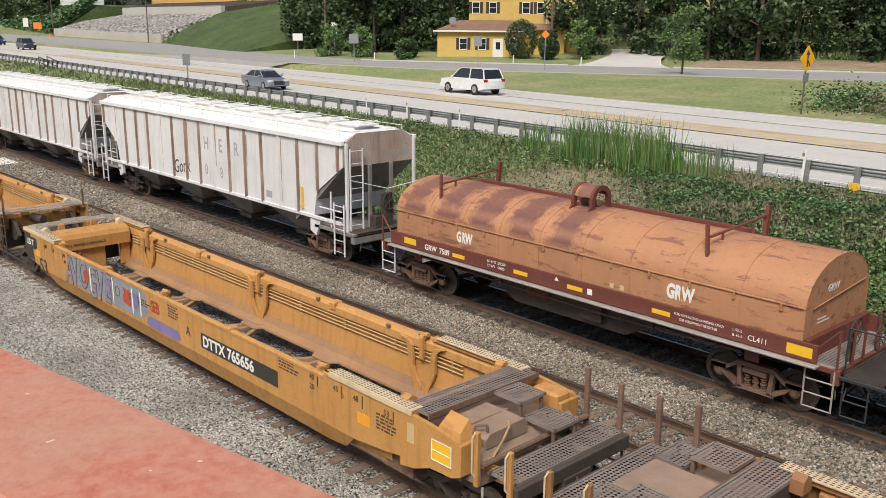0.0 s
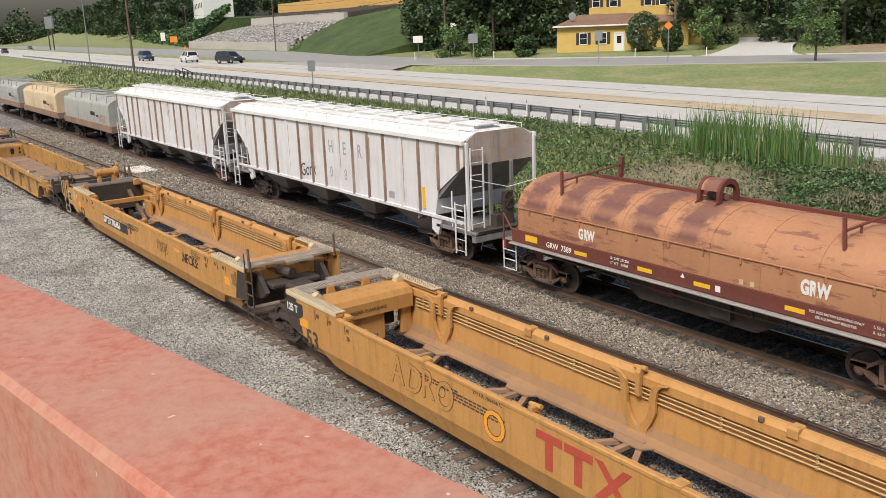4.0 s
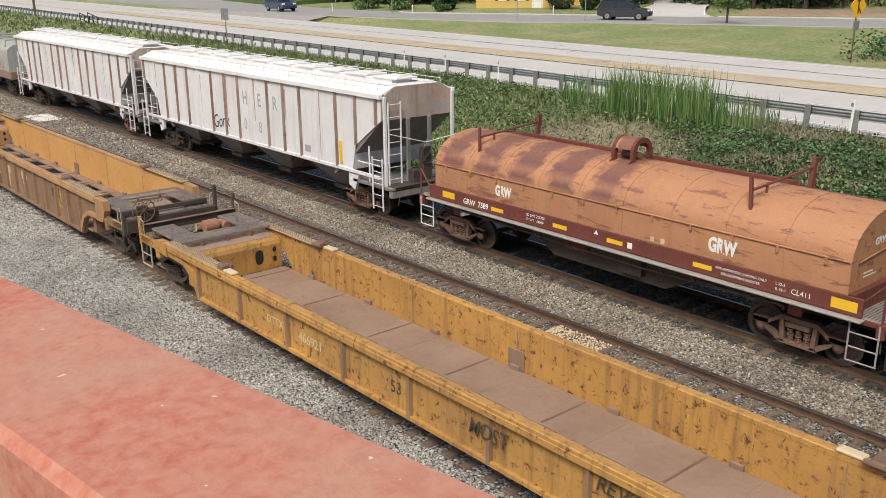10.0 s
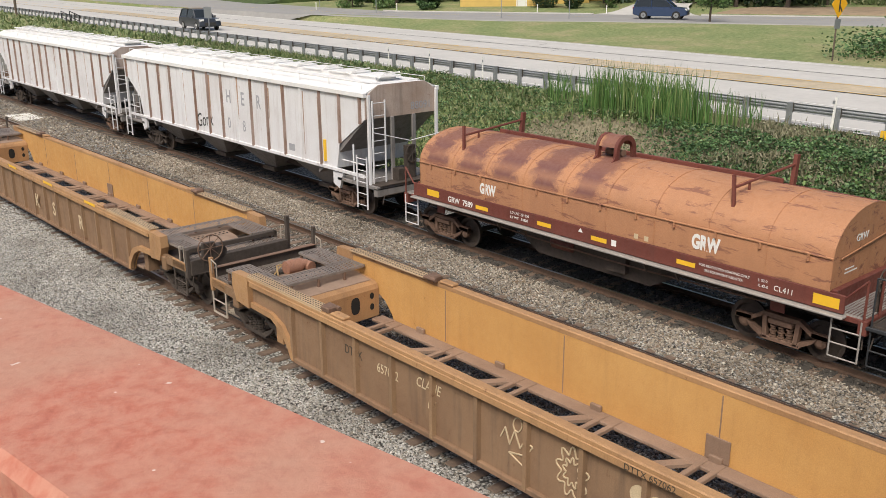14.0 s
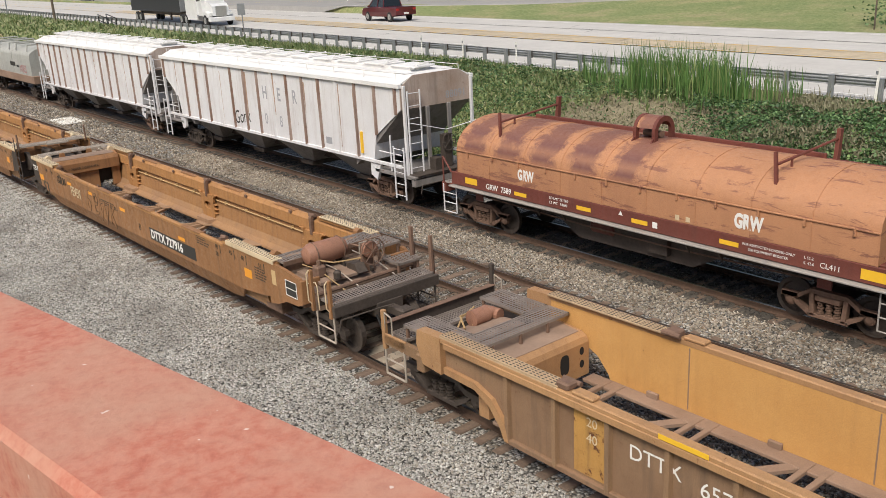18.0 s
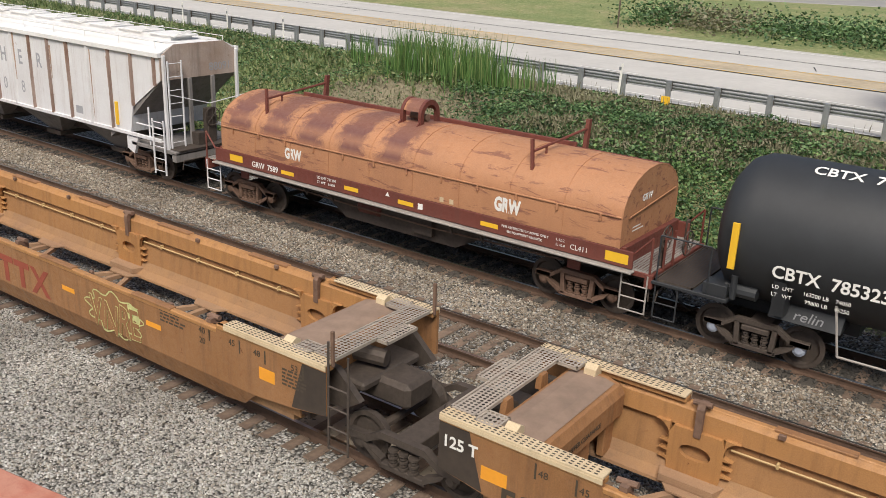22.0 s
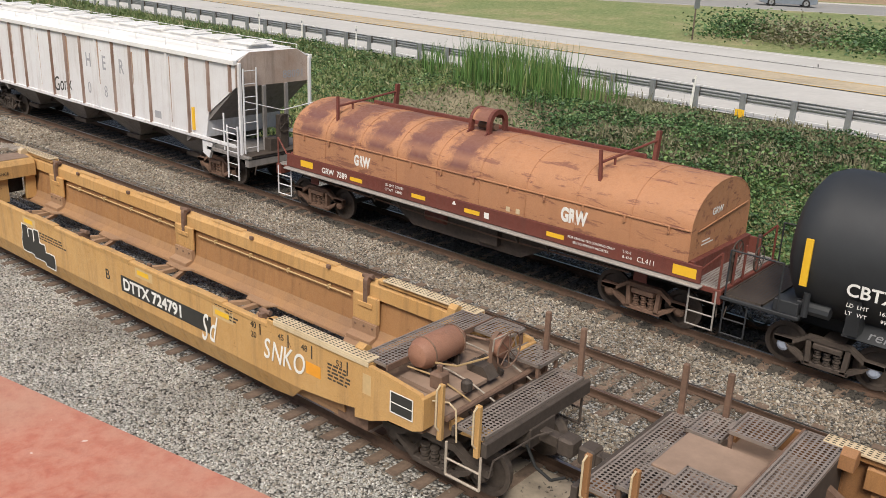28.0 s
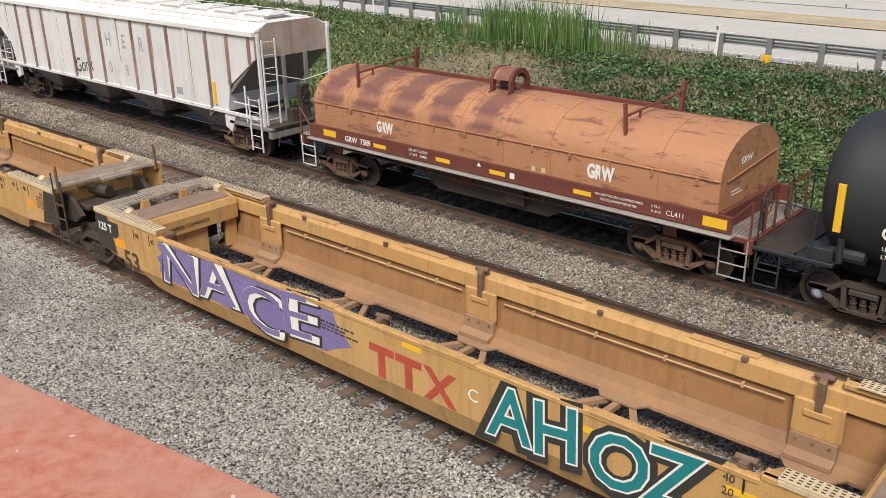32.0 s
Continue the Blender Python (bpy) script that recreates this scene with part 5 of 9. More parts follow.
def ladder_end(t, s, x, body):
    """Side ladder and stanchions at a shared end."""
    sh = Shape()
    for d in (0.05, 0.45):
        sh.rod((x + s * d, -1.45, 0.35), (x + s * d, -1.45, 1.75 + (0.45 if d < 0.1 else 0.3)), 0.02, 6)
    for z in (0.4, 0.75, 1.1, 1.45):
        sh.rod((x + s * 0.05, -1.45, z), (x + s * 0.45, -1.45, z), 0.018, 6)
    part("end_ladder", sh, STEEL_DK, t)
    for y in (-1.3, 1.3):
        part("stanchion", Shape().box(x + s * 0.0 - 0.03, x + 0.03, y - 0.03, y + 0.03, 1.7, 2.3), STEEL_BR, t)


def platform_end(t, s, x, body, style):
    """The outer end of a set: brake platform over its own truck, walkways, stanchions, coupler. style: 'tank', 'box' or 'open'."""
    g = lambda d: x + s * d
    gr = GRATE_DK
    part("center_sill", Shape().box(g(-0.2), g(2.35), -0.34, 0.34, 0.72, 1.06), STEEL_DK, t)
    part("bolster_casting", Shape().prism([(g(-0.2), 0.8), (g(-0.2), 1.36), (g(0.3), 1.42), (g(1.15), 1.38), (g(1.35), 1.22), (g(1.35), 0.86)], "y", -1.2, 1.2), DUST, t, "dusty brown casting over the truck")
    for e in (-1, 1):
        apron = [(g(-0.3), 0.70), (g(-0.3), 1.72), (g(0.4), 1.68), (g(1.08), 1.60), (g(1.14), 1.52), (g(1.14), 1.02), (g(0.95), 0.94), (g(0.45), 0.92), (g(0.05), 0.76)]
        part("side_apron", Shape().prism(apron, "y", e * 1.38, e * 1.462), body, t)
        part("apron_return", Shape().box(g(1.08), g(1.16), e * 0.98, e * 1.46, 1.02, 1.56), body, t)
        part("apron_foot", Shape().box(g(-0.2), g(1.1), e * 1.22, e * 1.40, 0.92, 1.02), STEEL_BR, t)
    part("data_plate", Shape().box(g(0.5), g(0.95), -1.472, -1.464, 1.12, 1.46, 0.001), SIGN_BLACK if style != "box" else YEL_MARK, t, "small data plate with a pale rim")
    fr = Shape()
    for a, b_ in ((0.485, 0.505), (0.945, 0.965)):
        fr.box(g(a), g(b_), -1.477, -1.472, 1.105, 1.475, 0)
    for a in (1.105, 1.28, 1.46):
        fr.box(g(0.485), g(0.965), -1.477, -1.472, a, a + 0.016, 0)
    part("plate_lines", fr, WHITE, t)
    part("apron_notice", Shape().box(g(-0.12), g(0.06), -1.468, -1.464, 1.2, 1.55, 0.001), TAN_PATCH, t)
    # walkways
    grating(t, g(-0.3), g(0.28), -1.34, 1.34, 1.775, gr)
    part("walkway_edge", Shape().box(g(0.28), g(0.31), -1.36, 1.36, 1.68, 1.785, 0.004), STEEL_BR, t)
    if style == "open":
        for e in (-1, 1):
            a, b_ = sorted((e * 0.62, e * 1.34))
            grating(t, g(0.42), g(1.10), a, b_, 1.74, gr)
            grating(t, g(1.18), g(1.72), a, b_, 1.52, gr)
            for y in (a + 0.05, b_ - 0.05):
                part("grating_leg", Shape().box(g(1.02), g(1.08), y - 0.03, y + 0.03, 1.35, 1.70), STEEL_BR, t)
                part("grating_leg", Shape().box(g(1.64), g(1.70), y - 0.03, y + 0.03, 1.15, 1.48), STEEL_BR, t)
        part("deck_plate", Shape().box(g(0.32), g(1.62), -0.56, 0.56, 1.46, 1.52), DUST, t, "flat dusty plate between the gratings")
        for y in (-0.75, 0.75):
            part("end_strut", Shape().prism([(g(-2.2), 0.40), (g(-2.0), 0.40), (g(-0.2), 1.30), (g(-0.2), 1.46)], "y", y - 0.07, y + 0.07), STEEL_BR, t)
        part("end_crossbar", Shape().box(g(-1.30), g(-1.14), -1.27, 1.27, 1.02, 1.20), body, t, "yellowish cross bar over the well")
        part("end_bulkhead", Shape().box(g(-0.3), g(-0.2), -1.28, 1.28, 0.6, 1.72), SOOT, t)
        for y in (-1.1, 1.1):
            part("corner_wall", Shape().box(g(-2.1), g(-1.3), y - 0.05, y + 0.05, 0.45, 1.05), body, t)
            part("corner_gusset", Shape().prism([(y - 0.14, 1.6), (y + 0.14, 1.6), (y + 0.12, 1.80), (y, 1.88), (y - 0.12, 1.80)], "x", g(-0.5), g(-0.3)), body, t)
    else:
        y0 = 0.72 if style == "tank" else 0.12
        grating(t, g(0.34), g(0.98), y0, y0 + 0.66, 1.775, gr)
        grating(t, g(1.02), g(1.72), y0 + 0.02, y0 + 0.68, 1.53, gr)
        for d, z in ((0.92, 1.73), (1.08, 1.49), (1.66, 1.49)):
            for y in (y0 + 0.06, y0 + 0.6):
                part("grating_leg", Shape().box(g(d) - 0.03, g(d) + 0.03, y - 0.03, y + 0.03, 1.15, z), STEEL_BR, t)
        part("end_bulkhead", Shape().prism([(g(-1.0), 0.38), (g(-1.0), 1.05), (g(-0.85), 1.2), (g(-0.3), 1.36), (g(-0.22), 1.70), (g(-0.15), 1.70), (g(-0.2), 0.38)], "y", -1.26, 1.26), STEEL_BR, t, "brown end wall of the well")
        for y in (-1.15, 1.15):
            part("corner_gusset", Shape().prism([(y - 0.13, 1.55), (y + 0.13, 1.55), (y + 0.1, 1.80), (y, 1.86), (y - 0.1, 1.80)], "x", g(-0.52), g(-0.34)), body, t)
    if style == "box":
        part("brake_hood", Shape().prism([(-0.95, 1.36), (-0.95, 1.52), (-0.86, 1.60), (-0.05, 1.63), (0.02, 1.55), (0.02, 1.36)], "x", g(0.34), g(1.22)), DUST, t, "dusty brown hood between the walkways")
        part("hood_lip", Shape().box(g(0.74), g(0.78), -0.97, 0.03, 1.36, 1.645), DUST, t)
        part("corner_casting", Shape().add([(g(0.42), -1.36, 1.5), (g(1.05), -1.36, 1.5), (g(1.05), -0.98, 1.5), (g(0.42), -0.98, 1.5), (g(0.5), -1.3, 1.66), (g(0.98), -1.3, 1.66), (g(0.92), -1.04, 1.82), (g(0.5), -1.04, 1.84)], [(0, 1, 2, 3), (4, 5, 6, 7), (0, 1, 5, 4), (1, 2, 6, 5), (2, 3, 7, 6), (3, 0, 4, 7)]), body, t, "peaked yellow corner casting")
        part("corner_casting", Shape().box(g(0.45), g(1.05), 0.98, 1.36, 1.3, 1.68, 0.05), body, t)
        part("vent_pipe", Shape().path([(g(1.0), -1.1, 1.4), (g(1.02), -1.0, 1.72), (g(1.14), -0.86, 1.74), (g(1.16), -0.84, 1.52)], 0.022), STEEL_BR, t)
        part("brake_pipe", Shape().path([(g(1.1), -0.3, 1.62), (g(1.3), -0.5, 1.66), (g(1.35), -0.7, 1.5), (g(1.3), -0.9, 1.2)], 0.02), HOSE, t)
    if style == "tank":
        part("air_reservoir", Shape().lathe([(-0.60, 0.05), (-0.54, 0.19), (-0.42, 0.255), (0.34, 0.255), (0.46, 0.19), (0.52, 0.05)], (g(0.50), -0.36, 1.86), "y", 20), TANK_BR, t, "brown air reservoir", smooth=True)
        for y in (-0.72, -0.02):
            part("reservoir_band", Shape().ring((g(0.50), y, 1.86), "y", 0.262, 0.014, 18), STEEL_BR, t)
            part("reservoir_bracket", Shape().box(g(0.34), g(0.66), y - 0.03, y + 0.03, 1.38, 1.68), STEEL_DK, t)
        part("brake_tray", Shape().prism([(g(0.3), 1.42), (g(1.3), 1.40), (g(1.3), 1.46), (g(0.3), 1.50)], "y", -1.05, -0.1), DUST, t, "dusty tray under the reservoir")
        wheel_at = (g(1.42), 0.28, 1.88)
        brake_wheel(t, wheel_at, "x", 0.31, STEEL_BR)
        part("brake_housing", Shape().lathe([(0.0, 0.11), (0.02, 0.19), (0.15, 0.19), (0.18, 0.06)], (g(1.20), 0.28, 1.90), "x", 14), TANK_BR, t, "rusty brake wheel housing", smooth=True)
        part("brake_stand", Shape().prism([(0.08, 1.2), (0.48, 1.2), (0.42, 2.02), (0.30, 2.12), (0.16, 2.02)], "x", g(1.12), g(1.2)), STEEL_BR, t)
        part("brake_pipe", Shape().path([(g(0.6), 0.2, 1.9), (g(0.9), 0.35, 1.86), (g(1.0), 0.55, 1.82), (g(0.5), 0.9, 1.7)], 0.022), STEEL_BR, t)
        part("brake_pipe", Shape().path([(g(0.75), -0.75, 1.78), (g(1.0), -0.5, 1.72), (g(1.1), 0.0, 1.7), (g(1.15), 0.25, 1.7)], 0.018), HOSE, t)
        for k, y in enumerate((-0.9, -0.55, 0.45)):
            part("brake_pipe", Shape().path([(g(0.32), y, 1.62), (g(0.8), y + 0.12, 1.58 - 0.03 * k), (g(1.25), y + 0.1, 1.50), (g(1.6), y + 0.3, 1.22)], 0.016), GRATE if k else HOSE, t)
        part("control_valve", Shape().box(g(0.82), g(1.06), -0.98, -0.72, 1.46, 1.74, 0.04).rod((g(0.94), -0.85, 1.7), (g(0.94), -0.85, 1.84), 0.05, 8), STEEL_BR, t)
        part("dirt_collector", Shape().lathe([(0, 0.03), (0.03, 0.09), (0.16, 0.09), (0.2, 0.04)], (g(1.3), -0.62, 1.44), "z", 10), STEEL_DK, t)
        part("lever_guide", Shape().path([(g(1.3), 0.0, 1.9), (g(1.32), 0.0, 2.12), (g(1.34), 0.5, 2.12), (g(1.34), 0.62, 1.7)], 0.014), GRATE, t)
        part("operating_rod", Shape().path([(g(1.2), -1.3, 1.5), (g(1.55), -1.34, 1.62), (g(1.75), -1.42, 1.6), (g(1.8), -1.44, 1.1)], 0.014), CREAM, t)
        part("bent_plate", Shape().prism([(g(0.9), 1.46), (g(1.35), 1.44), (g(1.2), 1.62), (g(0.85), 1.60)], "y", -0.1, 0.15), STEEL_DK, t)
        part("bell_crank", Shape().prism([(g(0.75), 1.5), (g(1.28), 1.36), (g(1.3), 1.44), (g(0.9), 1.62)], "y", 0.30, 0.36), STEEL_DK, t)
    # end platform
    grating(t, g(1.70), g(2.22), -1.34, 1.34, 1.30, gr)
    part("platform_beam", Shape().box(g(1.64), g(1.70), -1.38, 1.38, 1.12, 1.29), STEEL_DK, t)
    part("end_beam", Shape().box(g(2.22), g(2.32), -1.40, 1.40, 1.02, 1.26), STEEL_DK, t, "dark beam along the outer edge")
    for y in (-1.0, 1.0):
        part("platform_arm", Shape().prism([(g(1.1), 0.95), (g(1.1), 1.16), (g(2.25), 1.20), (g(2.25), 1.04)], "y", y - 0.07, y + 0.07), body if y < 0 else STEEL_BR, t)
    part("cross_bar", Shape().rod((g(1.48), -1.3, 1.30), (g(1.48), 1.3, 1.34), 0.05, 8), STEEL_BR, t)
    for y in (-0.55, 0.1, 0.6):
        part("deck_rib", Shape().box(g(1.3), g(1.7), y - 0.05, y + 0.05, 1.02, 1.16), STEEL_BR, t)
    part("brake_lever", Shape().rod((g(0.9), -0.5, 1.12), (g(2.2), -0.75, 1.05), 0.03, 6), STEEL_DK, t)
    part("slack_adjuster", Shape().rod((g(1.3), 0.35, 0.95), (g(2.1), 0.55, 0.9), 0.07, 8), STEEL_DK, t)
    for y in (-1.36, 1.36):
        far = y > 0
        for d, top in ((1.42, 2.0), (2.12, 1.92)):
            part("stanchion", Shape().box(g(d) - 0.045, g(d) + 0.045, y - 0.04, y + 0.04, 0.95, top + (0.22 if far else -0.12)), STEEL_BR if far else body, t, "upright steel stanchion")
            sy = -0.09 if not far else 0.09
            part("grab_iron", Shape().path([(g(d), y + sy * 0.4, 1.12), (g(d) - 0.02, y + sy, 1.2), (g(d) - 0.02, y + sy, top - 0.2), (g(d), y + sy * 0.4, top - 0.12)], 0.016), CREAM if not far else STEEL_BR, t)
        part("sill_step", Shape().path([(g(1.55), y, 0.98), (g(1.55), y, 0.42), (g(2.2), y, 0.42), (g(2.2), y, 0.98)], 0.022).rod((g(1.55), y, 0.70), (g(2.2), y, 0.70), 0.018, 6), STEEL_DK if far else GRATE, t)
    rolling_truck(t, g(1.05), STEEL_DK)
    coupler(t, g(2.2), s)


def floor_struts(t, L, m, at):
    """At each node a cross bearer, two diagonals and a gusset on either ledge."""
    for u in at:
        part("cross_bearer", Shape().prism([(u - 0.06, 1.06), (u + 0.06, 1.06), (u - 0.02, -1.06), (u - 0.14, -1.06)], "z", 0.30, 0.385), m, t)
        for e in (-1, 1):
            part("floor_diagonal", Shape().prism([(u + e * 0.10, 1.0), (u + e * 0.24, 1.0), (u + e * 1.52, -1.02), (u + e * 1.38, -1.02)], "z", 0.295, 0.375), m, t)
        part("bearer_foot", Shape().prism([(u - 0.55, 1.10), (u + 0.55, 1.10), (u + 0.32, 0.80), (u - 0.32, 0.80)], "z", 0.388, 0.42), m, t, "gusset plate on the ledge")


def slot_leg(u, s, e):
    """One bowed leg with a flared arm along the rail above."""
    y0, y1 = s * 1.19, s * 1.255
    line = [(0.66, 1.57, 0.02), (0.50, 1.53, 0.06), (0.38, 1.42, 0.075), (0.34, 1.20, 0.075), (0.34, 0.98, 0.075), (0.26, 0.78, 0.08), (0.14, 0.60, 0.09), (0.10, 0.44, 0.10)]
    return Shape().prism([(u + e * (a + w), z) for a, z, w in line] + [(u + e * (a - w), z) for a, z, w in line[::-1]], "y", y0, y1)


def oval_post(u, s, hw=0.42):
    """A plate with an oval hole, filleted into the rail above."""
    y0, y1 = s * 1.20, s * 1.275
    sh = Shape()
    hole = [(0.24 * math.copysign(abs(math.cos(a)) ** 0.8, math.cos(a)), 0.92 + 0.12 * math.sin(a)) for a in [2 * math.pi * k / 24 for k in range(24)]]
    rim = []
    for k in range(24):
        a = 2 * math.pi * k / 24
        c, q = math.cos(a), math.sin(a)
        f = min(hw / max(abs(c), 1e-6), (0.36 if q > 0 else 0.40) / max(abs(q), 1e-6))
        rim.append((f * c, 0.92 + f * q))
    vs = [(u + a, y, z) for y in (y0, y1) for a, z in hole + rim]
    fs = []
    for k in range(24):
        n = (k + 1) % 24
        fs += [(k, n, 24 + n, 24 + k), (48 + k, 48 + n, 72 + n, 72 + k), (k, n, 48 + n, 48 + k), (24 + k, 24 + n, 72 + n, 72 + k)]
    sh.add(vs, fs)
    for e in (-1, 1):
        arc = [(u + e * hw, 0.98)] + [(u + e * (hw + 0.22 - 0.22 * math.cos(a)), 1.08 + 0.22 * math.sin(a)) for a in [math.pi / 2 * k / 5 for k in range(6)]] + [(u + e * hw, 1.31)]
        sh.prism(arc, "y", y0, y1)
    return sh


def smooth_unit(name, label, x, L, paint_out, paint_in, right, left, style):
    """A deep well with smooth sides. right, left: 'joint', or the style of a platform."""
    t = thing(name, label, "well car", "moving well cars")
    hw = 1.45
    prof_out = [(-hw, 1.645), (-hw, 0.70), (-1.30, 0.30), (-1.24, 0.30), (-1.39, 0.72), (-1.39, 1.645)]
    deep = {"slots": 1.40, "ovals": 1.27, "panel": 1.30}[style]
    posts = (-2.75, -L / 2, -L + 2.75)
    for s in (-1, 1):
        mid = [(s * -a if s > 0 else a, b_) for a, b_ in prof_out]
        part("side_sheet", Shape().prism(mid, "x", -L + 2.5, -2.5), paint_out, t, "smooth side sheet, folded in along its foot")
        for a, b_, c in ((0.0, -2.5, 1), (-L, -L + 2.5, -1)):
            pts = [(a, 1.74), (b_, 1.74), (b_, 0.70), (b_ + c * 0.9, 0.70), (b_ + c * 1.75, 0.78), (a, 0.90)]
            part("end_side_sheet", Shape().prism(pts, "y", s * 1.395, s * hw), paint_out, t)
            low = [(b_, s * hw, 0.70), (b_ + c * 0.9, s * hw, 0.70), (b_ + c * 0.5, s * 1.32, 0.36), (b_, s * 1.30, 0.30), (b_, s * 1.38, 0.70), (b_ + c * 0.9, s * 1.38, 0.70), (b_ + c * 0.5, s * 1.27, 0.36), (b_, s * 1.24, 0.30)]
            part("foot_fold", Shape().add(low, [(0, 1, 2, 3), (4, 5, 6, 7), (1, 2, 6, 5), (2, 3, 7, 6), (0, 3, 7, 4), (0, 1, 5, 4)]), paint_out, t)
        part("top_chord", Shape().box(-L + 2.5, -2.5, s * 1.345, s * (hw + 0.015), 1.56, 1.655, 0.02), paint_in, t)
        for a, b_ in ((-2.5, 0.0), (-L, -L + 2.5)):
            part("corner_chord", Shape().box(a, b_, s * 1.26, s * (hw + 0.012), 1.64, 1.74, 0.02), paint_in, t)
        part("upper_box", Shape().prism([(s * 1.385, deep - 0.06), (s * 1.27, deep), (s * 1.28, 1.56), (s * 1.34, 1.63), (s * 1.385, 1.63)], "x", -L + 0.6, -0.6), paint_in, t, "boxed upper rail inside the well")
        part("lower_ledge", Shape().prism([(s * 1.26, 0.42), (s * 1.275, 0.66), (s * 1.19, 0.50), (s * 1.02, 0.41), (s * 1.01, 0.36)], "x", -L + 0.9, -0.9), LEDGE, t, "dusty sloped ledge")
        # shade under the boxed rail comes from the darker web colour
        part("inner_web", Shape().prism([(s * 1.385, deep), (s * 1.36, deep), (s * 1.265, 0.55), (s * 1.30, 0.55)], "x", -L + 0.7, -0.7), WEB if style != "slots" else paint_in, t)
        for k in range(2):
            a, b_ = (posts[k + 1] + 0.5, posts[k] - 0.5)
            if style != "slots":
                pipe = part("conduit", Shape().rod((a, s * 1.27, deep - 0.12), (b_, s * 1.27, deep - 0.12), 0.016, 6), PIPE, t, "thin pale pipe")
                sh = Shape()
                for q in range(4):
                    X = a + (b_ - a) * (q + 0.5) / 4
                    sh.box(X - 0.02, X + 0.02, s * 1.25, s * 1.33, deep - 0.16, deep - 0.07, 0.004)
                part("pipe_clips", sh, PIPE, pipe, "", kind="stuff")
        for u in posts:
            if style == "slots":
                for e in (-1, 1):
                    part("stacking_post", slot_leg(u, s, e), paint_in, t, "bowed post leg")
                part("post_foot", Shape().box(u - 0.34, u + 0.34, s * 1.0, s * 1.24, 0.40, 0.45), STRUT, t)
            elif style == "ovals":
                part("stacking_post", oval_post(u, s), paint_in, t, "post panel with an oval hole")
                for e in (-1, 1):
                    for k in (0.68, 0.82, 0.96):
                        part("post_gusset", Shape().prism([(u + e * 0.42, k), (u + e * 0.56, k + 0.015), (u + e * 0.42, k + 0.05)], "y", s * 1.2, s * 1.3), paint_in, t)
                part("post_foot", Shape().prism([(u - 0.5, s * 1.22), (u + 0.5, s * 1.22), (u + 0.42, s * 0.96), (u - 0.42, s * 0.96)], "z", 0.43, 0.54), STRUT, t)
            else:
                y0 = s * 1.19
                part("stacking_post", Shape().box(u - 0.36, u + 0.36, y0, s * 1.26, 0.78, 1.34, 0.02), paint_in, t, "square post panel")
                part("post_head", Shape().box(u - 0.2, u + 0.2, s * 1.16, y0, 1.10, 1.2), paint_in, t)
                part("post_shoe", Shape().prism([(s * 1.25, 0.80), (s * 1.16, 0.78), (s * 1.15, 0.55), (s * 0.98, 0.50), (s * 0.98, 0.43), (s * 1.25, 0.43)], "x", u - 0.34, u + 0.34), STRUT, t)
                part("post_rivets", Shape().rod((u - 0.24, s * 1.17, 0.70), (u - 0.24, s * 1.14, 0.70), 0.024, 6).rod((u, s * 1.17, 0.70), (u, s * 1.14, 0.70), 0.024, 6).rod((u + 0.24, s * 1.17, 0.70), (u + 0.24, s * 1.14, 0.70), 0.024, 6), STEEL_BR, t, "", kind="stuff")
            m_ = STEEL_BR if style != "slots" else paint_in
            lk = part("tie_down", Shape().prism([(s * 1.18, 1.20), (s * 1.24, 1.20), (s * 1.26, 1.62), (s * 1.40, 1.66), (s * 1.40, 1.73), (s * 1.22, 1.73), (s * 1.18, 1.66)], "x", u - 0.055, u + 0.055), m_, t)
            part("tie_bar", Shape().rod((u - 0.14, s * 1.27, 1.72), (u + 0.14, s * 1.27, 1.74), 0.045, 8), m_, lk)
        if style == "slots":
            for z in (1.34, 1.25, 1.16):
                pipe = part("conduit", Shape().rod((-L + 1.6, s * 1.285, z), (-1.6, s * 1.285, z), 0.015, 6), PIPE, t, "thin pale pipe")
                sh = Shape()
                for q in range(9):
                    X = -1.9 - q * (L - 3.8) / 8
                    sh.box(X - 0.02, X + 0.02, s * 1.27, s * 1.33, z - 0.03, z + 0.03, 0.004)
                part("pipe_clips", sh, PIPE, pipe, "", kind="stuff")
            for u in ((posts[0] + posts[1]) / 2, (posts[1] + posts[2]) / 2):
                part("rail_clamp", Shape().box(u - 0.1, u + 0.1, s * 1.25, s * (hw + 0.03), 1.60, 1.69, 0.02).box(u - 0.1, u + 0.1, s * 1.24, s * 1.28, 1.50, 1.66, 0.01), paint_in, t)
        else:
            for u in [posts[0] - (posts[0] - posts[2]) * k / 8 for k in (1, 3, 5, 7)]:
                part("rail_clamp", Shape().box(u - 0.55, u + 0.55, s * 1.33, s * (hw + 0.028), 1.63, 1.672, 0.008), paint_out, t, "pale cap strip on the rail")
        for k in range(5):
            u = -3.9 - k * (L - 7.8) / 4
            part("top_stop", Shape().box(u - 0.05, u + 0.05, s * 1.24, s * 1.30, 1.58, 1.66, 0.01), STEEL_BR, t)
    floor_struts(t, L, STRUT, [posts[0] + 0.1 - k * (posts[0] - posts[2]) / 4 for k in range(5)])
    corner_plates(t, L, CREAM, 2.3, 2.5)
    for kind, s, X in ((right, 1, 0.0), (left, -1, -L)):
        if kind != "joint":
            platform_end(t, s, X, paint_out, kind)
        else:
            joint_end(t, s, X, paint_out)
            if s > 0:
                ladder_end(t, s, X, paint_out)
            else:
                rolling_truck(t, X - 0.95, STEEL_DK)
    TRAIN.append((t, x))
    return t


